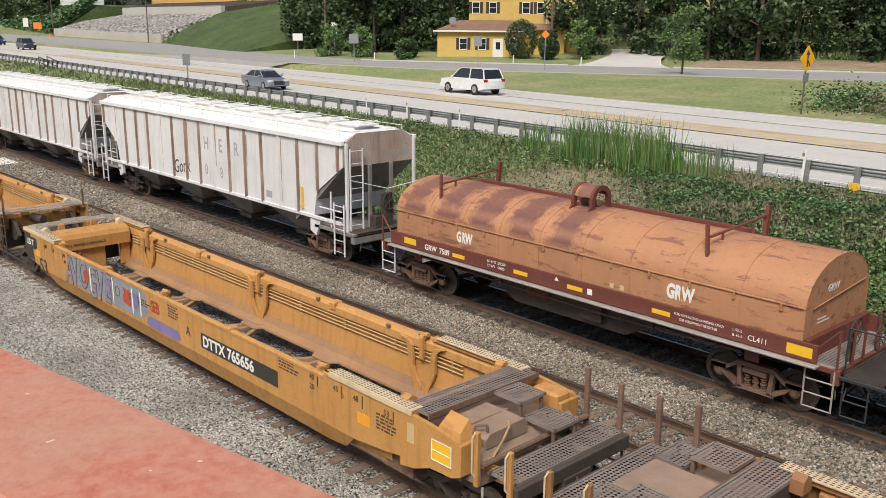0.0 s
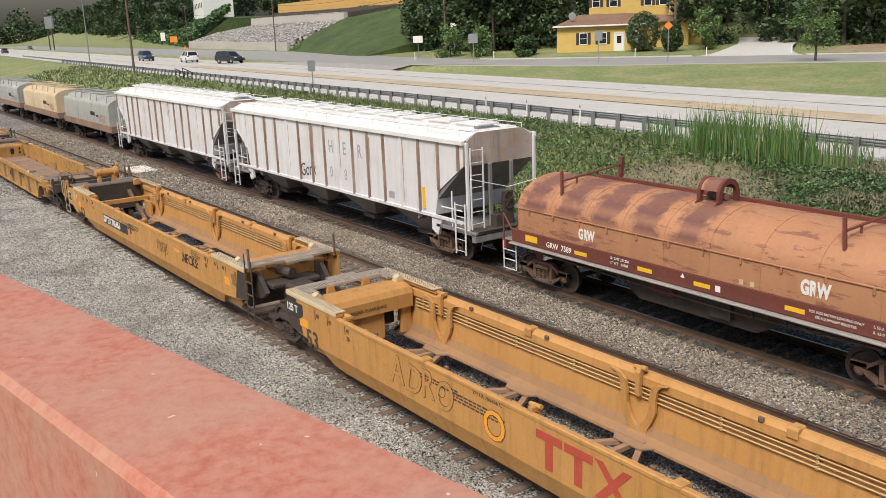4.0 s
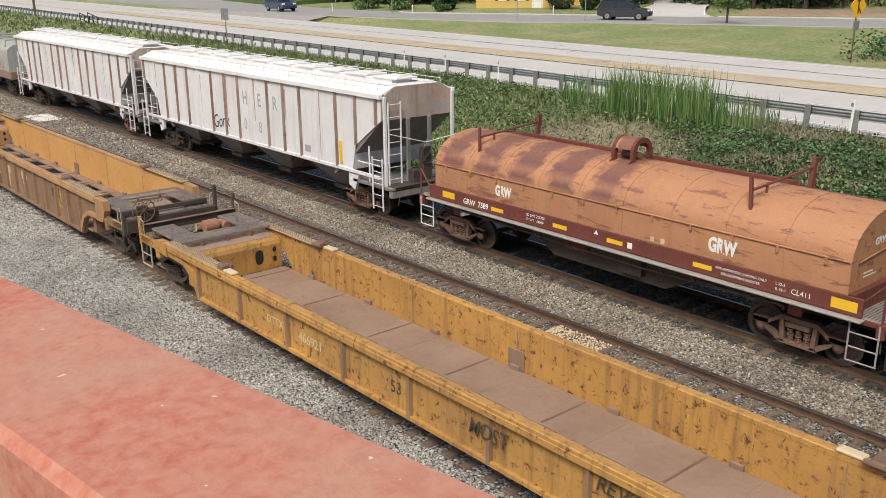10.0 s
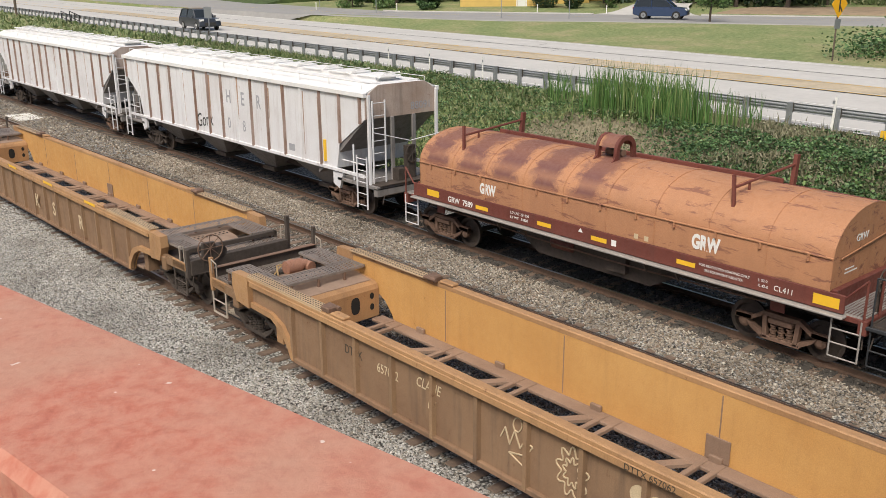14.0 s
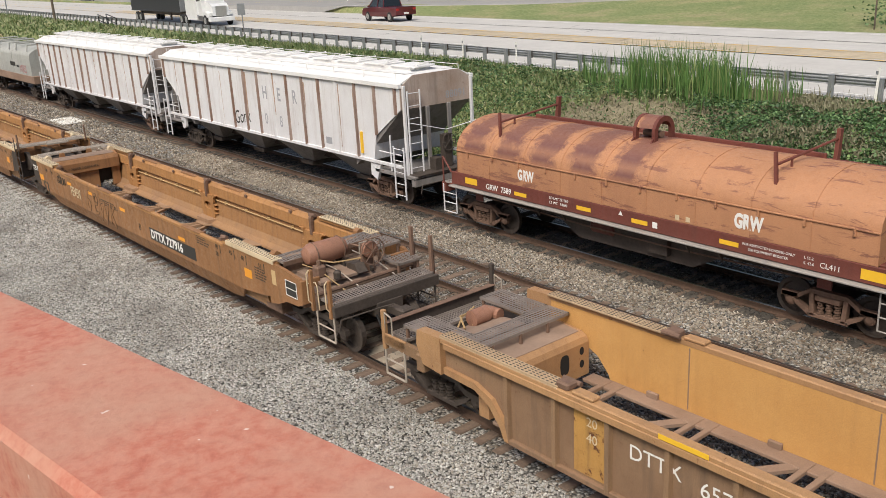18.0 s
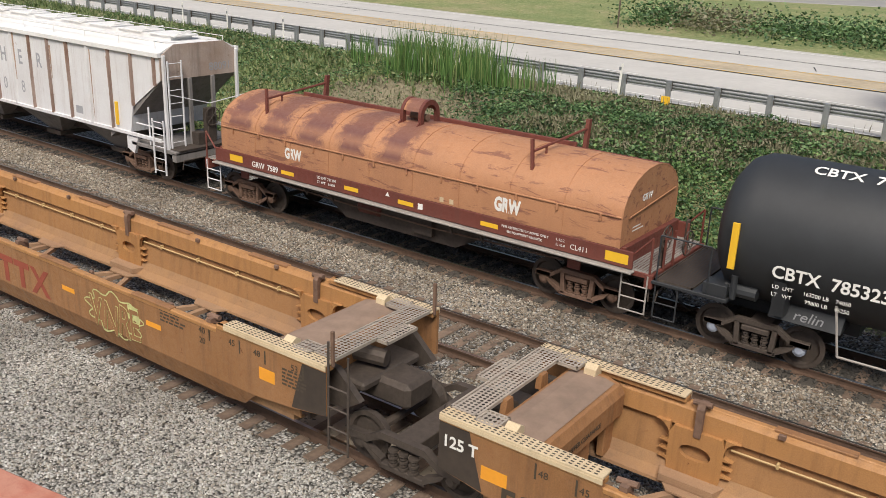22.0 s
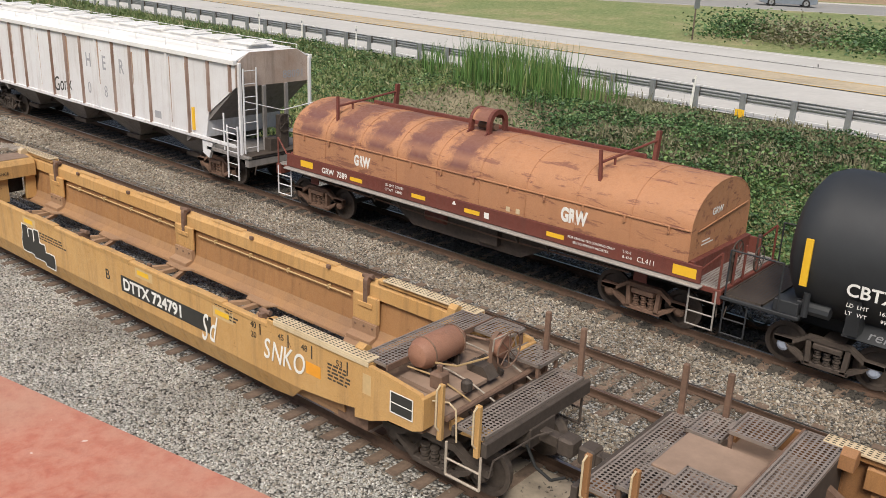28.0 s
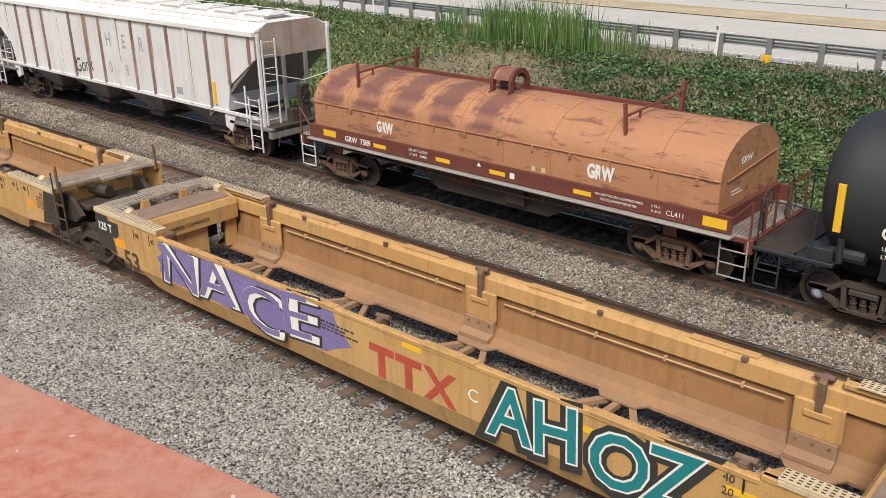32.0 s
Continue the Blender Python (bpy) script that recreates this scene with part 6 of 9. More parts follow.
def ribbed_end(t, s, X, zt, chord, web, inner, old):
    """One end of a ribbed well: bulkhead, raised walkways round a hooded brake bay, end platform."""
    g = lambda d: X + s * d
    zg = zt + (0.18 if old else -0.12)
    gr = GRATE_DK
    face = -1.0
    bulk = [(g(face), 0.40), (g(face), 1.06), (g(face + 0.05), 1.16), (g(face + 0.16), 1.22), (g(0.0), 1.30), (g(0.0), 1.1), (g(face + 0.25), 0.95), (g(face + 0.25), 0.40)]
    part("bulkhead", Shape().prism(bulk, "y", -1.28, 1.28), chord if old else web if s > 0 else chord, t, "end bulkhead with oval holes")
    part("bulkhead_dust", Shape().prism([(g(face + 0.18), 1.224), (g(-0.02), 1.302), (g(-0.02), 1.312), (g(face + 0.18), 1.234)], "y", -1.2, 1.2), DUST, t, "dusty sloping plate behind the walkway")
    for y in (-0.62, 0.62):
        hole = [(y + 0.12 * math.copysign(abs(math.cos(a)) ** 0.7, math.cos(a)), 0.78 + 0.2 * math.copysign(abs(math.sin(a)) ** 0.7, math.sin(a))) for a in [2 * math.pi * k / 16 for k in range(16)]]
        part("bulkhead_hole", Shape().prism(hole, "x", g(face - 0.006), g(face - 0.002)), BLACK, t)
    for y in (-1.08, 1.08):
        for z in (0.66, 0.92):
            part("bulkhead_hole", Shape().prism([(y + 0.06 * math.cos(a), z + 0.08 * math.sin(a)) for a in [2 * math.pi * k / 10 for k in range(10)]], "x", g(face - 0.006), g(face - 0.002)), BLACK, t)
    part("brake_bay", Shape().box(g(0.0), g(1.35), -1.2, 1.2, 0.98, 1.10), STEEL_DK, t)
    part("end_hood", Shape().prism([(g(0.02), 1.1), (g(0.02), 1.34), (g(0.55), 1.30), (g(1.0), 1.18), (g(1.05), 1.1)], "y", -0.62, 0.62), DUST, t, "dusty brown hood plate")
    if not old:
        dots = Shape()
        for i in range(9):
            for j in range(2):
                y = -0.48 + i * 0.12 + 0.04 * j
                d = 0.16 + 0.13 * j
                dots.prism([(g(d) + 0.028 * math.cos(a), y + 0.028 * math.sin(a)) for a in [2 * math.pi * k / 8 for k in range(8)]], "z", 1.335, 1.341)
        part("hood_holes", dots, BLACK, t, "", kind="stuff")
    # walkways
    grating(t, g(-0.52), g(0.04), -1.27, 1.27, zg, gr)
    for y in (-0.7, 0.0, 0.7):
        part("walkway_leg", Shape().box(g(-0.5) - 0.03, g(-0.5) + 0.03, y - 0.03, y + 0.03, 1.24, zg - 0.04), STEEL_BR, t)
    for e in (-1, 1):
        a, b_ = sorted((e * 0.66, e * 1.27))
        grating(t, g(0.06), g(1.34), a, b_, zg, gr)
        for y in (a + 0.05, b_ - 0.05):
            part("walkway_leg", Shape().box(g(1.28) - 0.03, g(1.28) + 0.03, y - 0.03, y + 0.03, 1.08, zg - 0.04), STEEL_BR, t)
        part("side_stub", Shape().prism([(g(-0.02), 1.0), (g(-0.02), zt + 0.08), (g(0.62), zt + 0.06), (g(0.66), zt - 0.22), (g(0.5), 1.04)], "y", e * 1.3, e * 1.5), chord, t, "square-ended stub of the side")
        part("stub_arm", Shape().prism([(g(0.5), 1.0), (g(0.5), 1.22), (g(1.75), 1.22), (g(1.75), 1.04)], "y", e * 1.34, e * 1.44), chord if old else RIB_BR, t)
        part("jacking_pad", Shape().box(g(0.52), g(0.74), e * 1.28, e * 1.48, 0.82, 1.18, 0.03), chord if old else RIB_BR, t)
    if s > 0:
        part("outer_bar", Shape().box(g(1.35), g(1.43), -1.34, 1.34, zg - 0.14, zg - 0.02), STEEL_DK, t, "dark bar across the walkway ends")
        for y in (-1.3, 1.3):
            part("bar_post", Shape().box(g(1.35), g(1.43), y - 0.05, y + 0.05, 1.05, zg - 0.02), STEEL_DK, t)
        grating(t, g(1.20), g(1.76), -1.30, 1.30, 1.30, gr)
        part("end_sill", Shape().box(g(1.77), g(1.95), -1.36, 1.36, 0.96, 1.34), STEEL_DK, t, "thick sooty end sill")
        brake_wheel(t, (g(2.0), -0.85, 1.58), "x", 0.33, STEEL_BR)
        part("brake_stand", Shape().prism([(-1.05, 1.1), (-0.65, 1.1), (-0.7, 1.70), (-1.0, 1.70)], "x", g(1.84), g(1.96)), STEEL_DK, t)
        part("brake_drum", Shape().rod((g(1.7), -0.55, 1.42), (g(1.95), -0.55, 1.42), 0.16, 12), STEEL_DK, t)
        for y, top in ((-1.40, 1.62), (1.40, 1.95)):
            part("stanchion", Shape().box(g(1.86) - 0.05, g(1.86) + 0.05, y - 0.05, y + 0.05, 0.9, top), STEEL_DK, t)
    else:
        grating(t, g(1.20), g(1.72), -1.30, 1.30, 1.24, gr)
        part("end_sill", Shape().box(g(1.73), g(1.80), -1.40, 1.40, 1.02, 1.46), STEEL_DK, t, "upstanding dark end sill")
        part("end_lip", Shape().box(g(1.66), g(1.80), -1.40, 1.40, 1.46, 1.48), STEEL_BR, t)
        for y, top in ((-1.40, 1.72), (1.40, 1.92)):
            part("stanchion", Shape().box(g(1.77) - 0.05, g(1.77) + 0.05, y - 0.045, y + 0.045, 0.92, top), chord if y < 0 else STEEL_DK, t)
        part("brake_cylinder", Shape().lathe([(-0.3, 0.06), (-0.28, 0.17), (0.1, 0.17), (0.12, 0.10), (0.3, 0.10)], (g(0.85), 0.28, 1.36), "y", 14), TANK_BR, t, "tan brake cylinder", smooth=True)
        part("brake_cylinder", Shape().rod((g(1.1), 0.55, 1.3), (g(0.7), 0.62, 1.3), 0.13, 12), TANK_BR, t)
        part("brake_pipe", Shape().path([(g(0.7), -0.3, 1.3), (g(1.0), -0.15, 1.42), (g(1.05), 0.1, 1.40), (g(0.8), 0.0, 1.25)], 0.02).path([(g(0.9), -0.35, 1.2), (g(1.12), 0.0, 1.32), (g(1.1), 0.3, 1.46)], 0.018), HOSE, t)
    part("center_sill", Shape().box(g(-0.7), g(1.9), -0.34, 0.34, 0.70, 0.98), STEEL_DK, t)
    for y in (-1.42, 1.42):
        part("sill_step", Shape().path([(g(1.15), y, 1.05), (g(1.15), y, 0.42), (g(1.75), y, 0.42), (g(1.75), y, 1.05)], 0.024).rod((g(1.15), y, 0.73), (g(1.75), y, 0.73), 0.018, 6), STEEL_DK if s > 0 or y > 0 else GRATE, t)
        part("grab_iron", Shape().path([(g(1.5), y, 1.15), (g(1.5), y, 1.62), (g(1.72), y, 1.68), (g(1.74), y, 1.2)], 0.016), GRATE, t)
        part("end_plate", Shape().box(g(1.1), g(1.76), y - 0.02, y + 0.02, 1.06, 1.26), chord if y < 0 else STEEL_BR, t)
    rolling_truck(t, g(0.55), STEEL_DK)
    coupler(t, g(1.75), s)


def ribbed_unit(label, x, L, zt, chord, web, inner, old):
    """A single well with ribbed sides. old: the low car whose floor is plated between holes."""
    t = thing("well_car", label, "well car", "moving well cars")
    hw = 1.46
    for s in (-1, 1):
        cut = [(-0.02, zt), (-L + 0.02, zt), (-L + 0.02, 1.0), (-L + 0.85, 0.97), (-L + 1.2, 0.80), (-L + 1.45, 0.52), (-L + 1.55, 0.30), (-1.55, 0.30), (-1.45, 0.52), (-1.2, 0.80), (-0.85, 0.97), (-0.02, 1.0)]
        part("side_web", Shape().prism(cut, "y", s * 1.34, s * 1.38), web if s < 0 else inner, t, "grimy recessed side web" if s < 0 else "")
        part("inner_wall", Shape().prism(cut, "y", s * 1.305, s * 1.335), inner, t)
        part("top_chord", Shape().box(-L, 0, s * 1.30, s * (hw + 0.03), zt - 0.02, zt + 0.10, 0.02), chord, t, "worn top chord")
        part("chord_lip", Shape().box(-L + 0.1, -0.1, s * (hw - 0.02), s * (hw + 0.045), zt - 0.10, zt + 0.02, 0.01), chord, t)
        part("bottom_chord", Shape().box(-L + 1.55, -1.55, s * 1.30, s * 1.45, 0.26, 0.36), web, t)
        n = 16 if not old else 9
        for i in range(n):
            u = -1.62 - i * (L - 3.24) / (n - 1)
            part("side_rib", Shape().prism([(u - 0.055, s * 1.38), (u + 0.055, s * 1.38), (u + 0.04, s * 1.46), (u - 0.04, s * 1.46)], "z", 0.30, zt), RIB_TAN if s < 0 else web, t, "tan upright rib")
        for e, a in ((1, 0.0), (-1, -L)):
            brace = [(a - e * 0.05, 1.02), (a - e * 0.85, 0.99), (a - e * 1.2, 0.82), (a - e * 1.46, 0.52), (a - e * 1.56, 0.30), (a - e * 1.66, 0.30), (a - e * 1.58, 0.60), (a - e * 1.28, 0.96), (a - e * 0.85, 1.12), (a - e * 0.05, 1.14)]
            part("corner_brace", Shape().prism(brace, "y", s * 1.38, s * 1.465), chord, t, "curved flange under the end of the side")
            part("tie_down", Shape().box(a - e * 3.0, a - e * 2.74, s * 1.20, s * 1.46, zt + 0.09, zt + 0.22, 0.03).rod((a - e * 3.06, s * 1.22, zt + 0.16), (a - e * 2.7, s * 1.22, zt + 0.16), 0.045, 8), STEEL_BR, t)
            part("lock_block", Shape().box(a - e * 3.5, a - e * 3.08, s * 1.28, s * 1.47, zt + 0.10, zt + 0.16, 0.02), CREAM if old else chord, t)
        for k in range(7):
            u = -2.5 - k * (L - 5) / 6
            part("wall_bracket", Shape().box(u - 0.12, u + 0.12, s * 1.22, s * 1.29, 0.42, 0.54), FLOOR_BR, t)
        part("wall_plate", Shape().box(-L / 2 - 0.22, -L / 2 + 0.22, s * 1.27, s * 1.30, 0.44, 0.86), FLOOR_BR, t)
        for k in range(1, 6):
            u = -k * L / 6
            part("wall_seam", Shape().box(u - 0.012, u + 0.012, s * 1.299, s * 1.306, 0.45, zt - 0.03, 0.002), FLOOR_BR, t)
        part("floor_edge", Shape().box(-L + 1.1, -1.1, s * (0.02 if old and s > 0 else 0.98), s * 1.30, 0.36, 0.43), FLOOR_BR, t, "dusty floor plate along the wall")
    if old:
        n = 7
        w = (L - 4.4) / (n - 1)
        for i in range(n):
            u = -2.2 - i * w
            part("floor_plate", Shape().box(u - 0.30, u + 0.30, -1.25, 1.25, 0.37, 0.44), FLOOR_BR, t, "dusty brown floor plate")
            part("plate_seam", Shape().box(u - 0.75, u - 0.70, 0.05, 1.25, 0.431, 0.437, 0.001), STEEL_BR, t)
            if i < n - 1:
                part("floor_beam", Shape().box(u - w / 2 - 0.13, u - w / 2 + 0.13, -1.1, 0.1, 0.33, 0.42), FLOOR_BR, t)
    else:
        n = 8
        w = (L - 3.4) / n
        for i in range(n + 1):
            u = -1.7 - i * w
            for a in (-0.15, 0.15):
                part("cross_bearer", Shape().box(u + a - 0.05, u + a + 0.05, -1.25, 1.25, 0.37, 0.45), FLOOR_BR, t)
            if i < n:
                part("floor_diagonal", Shape().prism([(u - 0.2, 1.0), (u - 0.42, 1.0), (u - w + 0.2, -1.0), (u - w + 0.42, -1.0)], "z", 0.36, 0.42), FLOOR_BR, t)
    corner_plates(t, L, TREAD, 2.8, 2.8, 1.46, zt + 0.13)
    for s, X in ((1, 0.0), (-1, -L)):
        ribbed_end(t, s, X, zt, chord, web, inner, old)
    TRAIN.append((t, x))
    return t


def words(t, s, u, z, size, m=INK, y=-1.456, name="lettering", **k):
    return text_part(name, s, size, m, t, side_pose(u, y, z), **k)


def bars(t, u, z, w, n, m=INK, h=0.035, gap=0.065, y=-1.4535):
    """Small print too small to read."""
    sh = Shape()
    rng = random.Random(int(abs(u * 100)))
    for i in range(n):
        x = u
        while x < u + w * rng.uniform(0.75, 1.0):
            k = rng.uniform(0.05, 0.16)
            sh.box(x, x + k, y, y + 0.002, z - i * gap, z - i * gap + h, 0)
            x += k + 0.03
    part("small_print", sh, m, t, "", kind="stuff")


def reflect(t, u, z, w=0.42, h=0.1, m=ORANGE_MARK, y=-1.4545):
    part("reflector", Shape().box(u, u + w, y, y + 0.003, z, z + h, 0.001), m, t, "orange reflective strip")


def number_board(t, u, z, w, txt, size=0.33, board=True):
    if board:
        part("number_board", Shape().box(u, u + w, -1.4555, -1.451, z - 0.06, z + 0.29, 0.001), SIGN_BLACK, t, "black number board")
    words(t, txt, u + 0.08, z, size, WHITE, -1.4585, offset=0.010, narrow=1.04)


def ttx_mark(t, u, z, m=TTX_RED, k=1.0):
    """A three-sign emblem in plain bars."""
    sh = Shape()
    for i, x in enumerate((u, u + 0.75 * k)):
        sh.box(x, x + 0.7 * k, -1.4565, -1.452, z + 0.55 * k, z + 0.72 * k, 0)
        sh.box(x + 0.25 * k, x + 0.45 * k, -1.4565, -1.452, z, z + 0.56 * k, 0)
    for d in (-1, 1):
        for x in (u + 1.5 * k,):
            if d > 0:
                sh.prism([(x, z + 0.72 * k), (x + 0.2 * k, z + 0.72 * k), (x + 0.85 * k, z), (x + 0.65 * k, z)], "y", -1.4565, -1.452)
            else:
                sh.prism([(x, z), (x + 0.2 * k, z), (x + 0.85 * k, z + 0.72 * k), (x + 0.65 * k, z + 0.72 * k)], "y", -1.4575, -1.453)
    part("emblem", sh, m, t, "dull red emblem")


def graffiti(t, txt, u, z, size, fill, line, wide=1.0, edge=0.05, shear=0.0, tilt=0.0, label="", up=0.0):
    """Sprayed letters: a wide outline with the filled letters over it."""
    def glyph(name, ch, m, at, y, off, lab=""):
        return text_part(name, ch, size, m, t, pose(at[0], y, at[1], 90, at[2], 0), offset=off, shear=shear, narrow=wide, label=lab)

    def reach(ob):
        return max((v.co.x for v in ob.data.vertices), default=0.0)

    whole = text_part("graffiti_fill", txt, size, fill, t, Matrix(), shear=shear, narrow=wide)
    total = reach(whole)
    bpy.data.objects.remove(whole)
    rng = random.Random(txt)
    made, pen = [], 0.0
    for ch in txt:
        if ch == " ":
            pen += 0.3 * size * wide
            continue
        ob = glyph("graffiti_fill", ch, fill, (0, 0, 0), 0, edge * 0.3, label)
        made.append((ob, ch, pen))
        pen += reach(ob) + 0.05 * size * wide
    k = total / max(0.01, pen - 0.05 * size * wide)
    big_letters = size > 0.7
    for n, (ob, ch, at) in enumerate(made):
        lean = tilt + (rng.uniform(-9, 9) if big_letters else rng.uniform(-3, 3))
        place = (u + at * k, z + (rng.uniform(-0.04, 0.05) * size if big_letters else 0.0), lean)
        ob.matrix_basis = pose(place[0], -1.4605 - up - 0.0004 * n, place[1], 90, lean, 0)
        glyph("graffiti_outline", ch, line, place, -1.4575 - up - 0.0004 * n, edge)


def patch(t, u0, u1, z0, z1, m, seed, label="", y=-1.4525, wob=0.12):
    """A sprayed blot with an uneven rim."""
    rng = random.Random(seed)
    n = 22
    pts = []
    for i in range(n):
        a = 2 * math.pi * i / n
        c, s_ = math.cos(a), math.sin(a)
        q = max(abs(c), abs(s_))
        k = (1 / q) * (1 - wob * rng.random())
        pts.append(((u0 + u1) / 2 + c * k * (u1 - u0) / 2, min(1.64, (z0 + z1) / 2 + s_ * k * (z1 - z0) / 2)))
    part("sprayed_patch", Shape().prism(pts, "y", y, y + 0.0012), m, t, label)


def spray_cloud(t, u0, u1, z0, z1, w, m, seed, y=-1.4545):
    """A wavering sprayed line round a word."""
    rng = random.Random(seed)
    n = 64
    ps = []
    for i in range(n + 1):
        a = 2 * math.pi * i / n
        k = 0.86 + 0.14 * math.sin(9 * a) + 0.05 * rng.random()
        ps.append((0.5 * (u0 + u1) + 0.5 * (u1 - u0) * k * math.cos(a), 0.5 * (z0 + z1) + 0.5 * (z1 - z0) * k * math.sin(a)))
    vs, fs = [], []
    for i, (a, z) in enumerate(ps):
        b_, q = ps[(i + 1) % n]
        d = Vector((b_ - a, q - z)).normalized() * (w / 2)
        vs += [(a - d.y, y, z + d.x), (a + d.y, y, z - d.x)]
        if i < n:
            fs.append((2 * i, 2 * i + 1, 2 * i + 3, 2 * i + 2))
    part("sprayed_line", Shape().add(vs, fs), m, t, "wavering sprayed outline")


PURPLE = plain("violet_spray", (0.20, 0.16, 0.34), 0.6, 0, 0.2)
TEAL = plain("teal_spray", (0.015, 0.20, 0.22), 0.55, 0, 0.2)
GREYBLUE = plain("grey_blue_spray", (0.24, 0.25, 0.27), 0.65, 0, 0.2)
BLUE = plain("blue_spray", (0.10, 0.16, 0.33), 0.6, 0, 0.2)
PINK = plain("pale_pink_spray", (0.68, 0.52, 0.48), 0.6, 0, 0.12)
SALMON = plain("salmon_spray", (0.55, 0.24, 0.10), 0.6, 0, 0.2)
SKY_BL = plain("sky_blue_spray", (0.25, 0.37, 0.40), 0.6, 0, 0.2)
RED = plain("red_spray", (0.42, 0.07, 0.04), 0.6, 0, 0.2)
PURPLE_PALE = plain("faded_violet_grey_spray", (0.27, 0.24, 0.30), 0.65, 0, 0.5, 3.0)
LIME_PALE = plain("pale_lime_spray", (0.50, 0.50, 0.22), 0.65, 0, 0.3)
GREYGREEN = plain("faded_grey_green_spray", (0.25, 0.24, 0.19), 0.7, 0, 0.45, 2.0)
BLUEGREY = plain("faded_blue_spray", (0.17, 0.21, 0.29), 0.7, 0, 0.4, 2.0)
TAN_PATCH = plain("bare_tan_repaint", (0.58, 0.40, 0.20), 0.65, 0, 0.12)


def common_marks(t, L, dark=True):
    reflect(t, -L + 0.72, 1.02, 0.42, 0.21)
    reflect(t, -1.48, 1.06, 0.36, 0.22)
    words(t, "53", -L + 1.02, 0.60, 0.60, INK, narrow=1.05, offset=0.012)
    for k, (n_, u) in enumerate((("40", -2.95), ("20", -2.95), ("45", -2.2), ("48", -1.6), ("53", -0.75))):
        words(t, n_, u, 1.45 if k != 1 else 1.26, 0.16, INK)
        part("gauge_tick", Shape().box(u + 0.25, u + 0.28, -1.4545, -1.4525, 1.36, 1.60, 0), INK, t)
    for n_, u in (("40", -L + 3.0), ("45", -L + 2.2), ("48", -L + 1.6)):
        words(t, n_, u, 1.42, 0.15, INK)
        part("gauge_tick", Shape().box(u - 0.06, u - 0.03, -1.4545, -1.4525, 1.36, 1.60, 0), INK, t)
    words(t, "20", -L + 3.0, 1.24, 0.15, INK)
    bars(t, -4.0, 1.55, 0.6, 4)
    bars(t, -0.95, 1.40, 0.5, 5)
    bars(t, -L + 7.0, 1.30, 1.5, 3)
    part("inspection_stamp", Shape().ring((-L + 6.6, -1.455, 1.22), "y", 0.13, 0.006, 14), INK, t)
    if dark:
        part("weight_board", Shape().prism([(-L - 0.02, 1.20), (-L - 0.02, 1.56), (-L + 0.92, 1.56), (-L + 0.92, 1.30), (-L + 0.80, 1.20)], "y", -1.456, -1.452), SIGN_BLACK, t)
    words(t, "125 T", -L + 0.06, 1.30, 0.25, WHITE, -1.459, offset=0.006)


def cone_tag(t, u, y=-1.3835):
    """Two pale scoops on a crosshatched cone, sprayed on a web panel."""
    for k, (a, z) in enumerate(((0.14, 1.14), (0.44, 1.10))):
        disc = [(u + a + 0.17 * math.cos(q), z + 0.17 * math.sin(q)) for q in [2 * math.pi * i / 18 for i in range(18)]]
        part("sprayed_scoop", Shape().prism(disc, "y", y - 0.001 * k, y + 0.001), CREAM, t, "pale sprayed scoop")
    net = Shape()
    tip, top = (u + 0.34, 0.46), [(u + 0.10 + 0.1 * i, 0.95) for i in range(5)]
    for i, p in enumerate(top):
        q = (tip[0] + (0.05 if i < 2 else -0.05 if i > 2 else 0.0), tip[1])
        net.rod((p[0], y, p[1]), (q[0], y, q[1]), 0.012, 4)
    for k in range(4):
        z = 0.88 - 0.1 * k
        w = 0.2 * (z - 0.46) / 0.49
        net.rod((u + 0.32 - w, y, z), (u + 0.34 + w, y, z - 0.05), 0.012, 4)
    part("sprayed_cone", net, CREAM, t, "pale crosshatched sprayed cone")


# leading unit ahead of the first numbered one
u = smooth_unit("well_unit", "weathered tan well unit with brown end gratings", 12.6, 18.0, TAN, TAN_IN, "joint", "open", "slots")
# three yellow units, the first with a sprayed panel
u = smooth_unit("well_unit", "yellow well unit with a black number board and grey-violet graffiti", -10.4, 18.2, YEL, YEL_IN, "box", "joint", "slots")
number_board(u, -7.15, 0.96, 3.1, "DTTX 765656", 0.345)
words(u, "A", -7.85, 1.02, 0.32)
common_marks(u, 18.1)
patch(u, -14.9, -9.7, 0.75, 1.64, GREYBLUE, 3, "grey sprayed panel")
graffiti(u, "AVOGVE", -15.0, 0.74, 1.12, PURPLE_PALE, SIGN_BLACK, 0.68, 0.035, 0.15)
for k, (a, w_, m_) in enumerate(((-13.7, 0.4, RED), (-12.3, 0.45, PURPLE), (-11.2, 0.5, RED), (-10.6, 0.35, PURPLE))):
    patch(u, a, a + w_, 0.95, 1.45, m_, 60 + k, "", -1.4640, 0.45)
    patch(u, a + w_ + 0.05, a + w_ + 0.13, 0.8, 1.55, WHITE, 70 + k, "", -1.4655, 0.3)
patch(u, -9.9, -8.1, 0.72, 1.0, PURPLE, 5)
graffiti(u, "SEB", -9.6, 1.15, 0.42, RED, RED, 0.7, 0.01)
bars(u, -8.7, 1.5, 0.5, 5)
u = smooth_unit("well_unit", "yellow well unit with a dull red emblem and a scribbled tag", -30.9, 18.0, YEL, YEL_IN, "joint", "joint", "slots")
ttx_mark(u, -8.8, 0.80, RED, 0.9)
common_marks(u, 18.1)
graffiti(u, "ADRO", -13.3, 0.85, 0.85, YEL, INK, 0.9, 0.012, 0.2)
graffiti(u, "O", -10.2, 0.80, 0.8, ORANGE_MARK, INK, 1.0, 0.02)
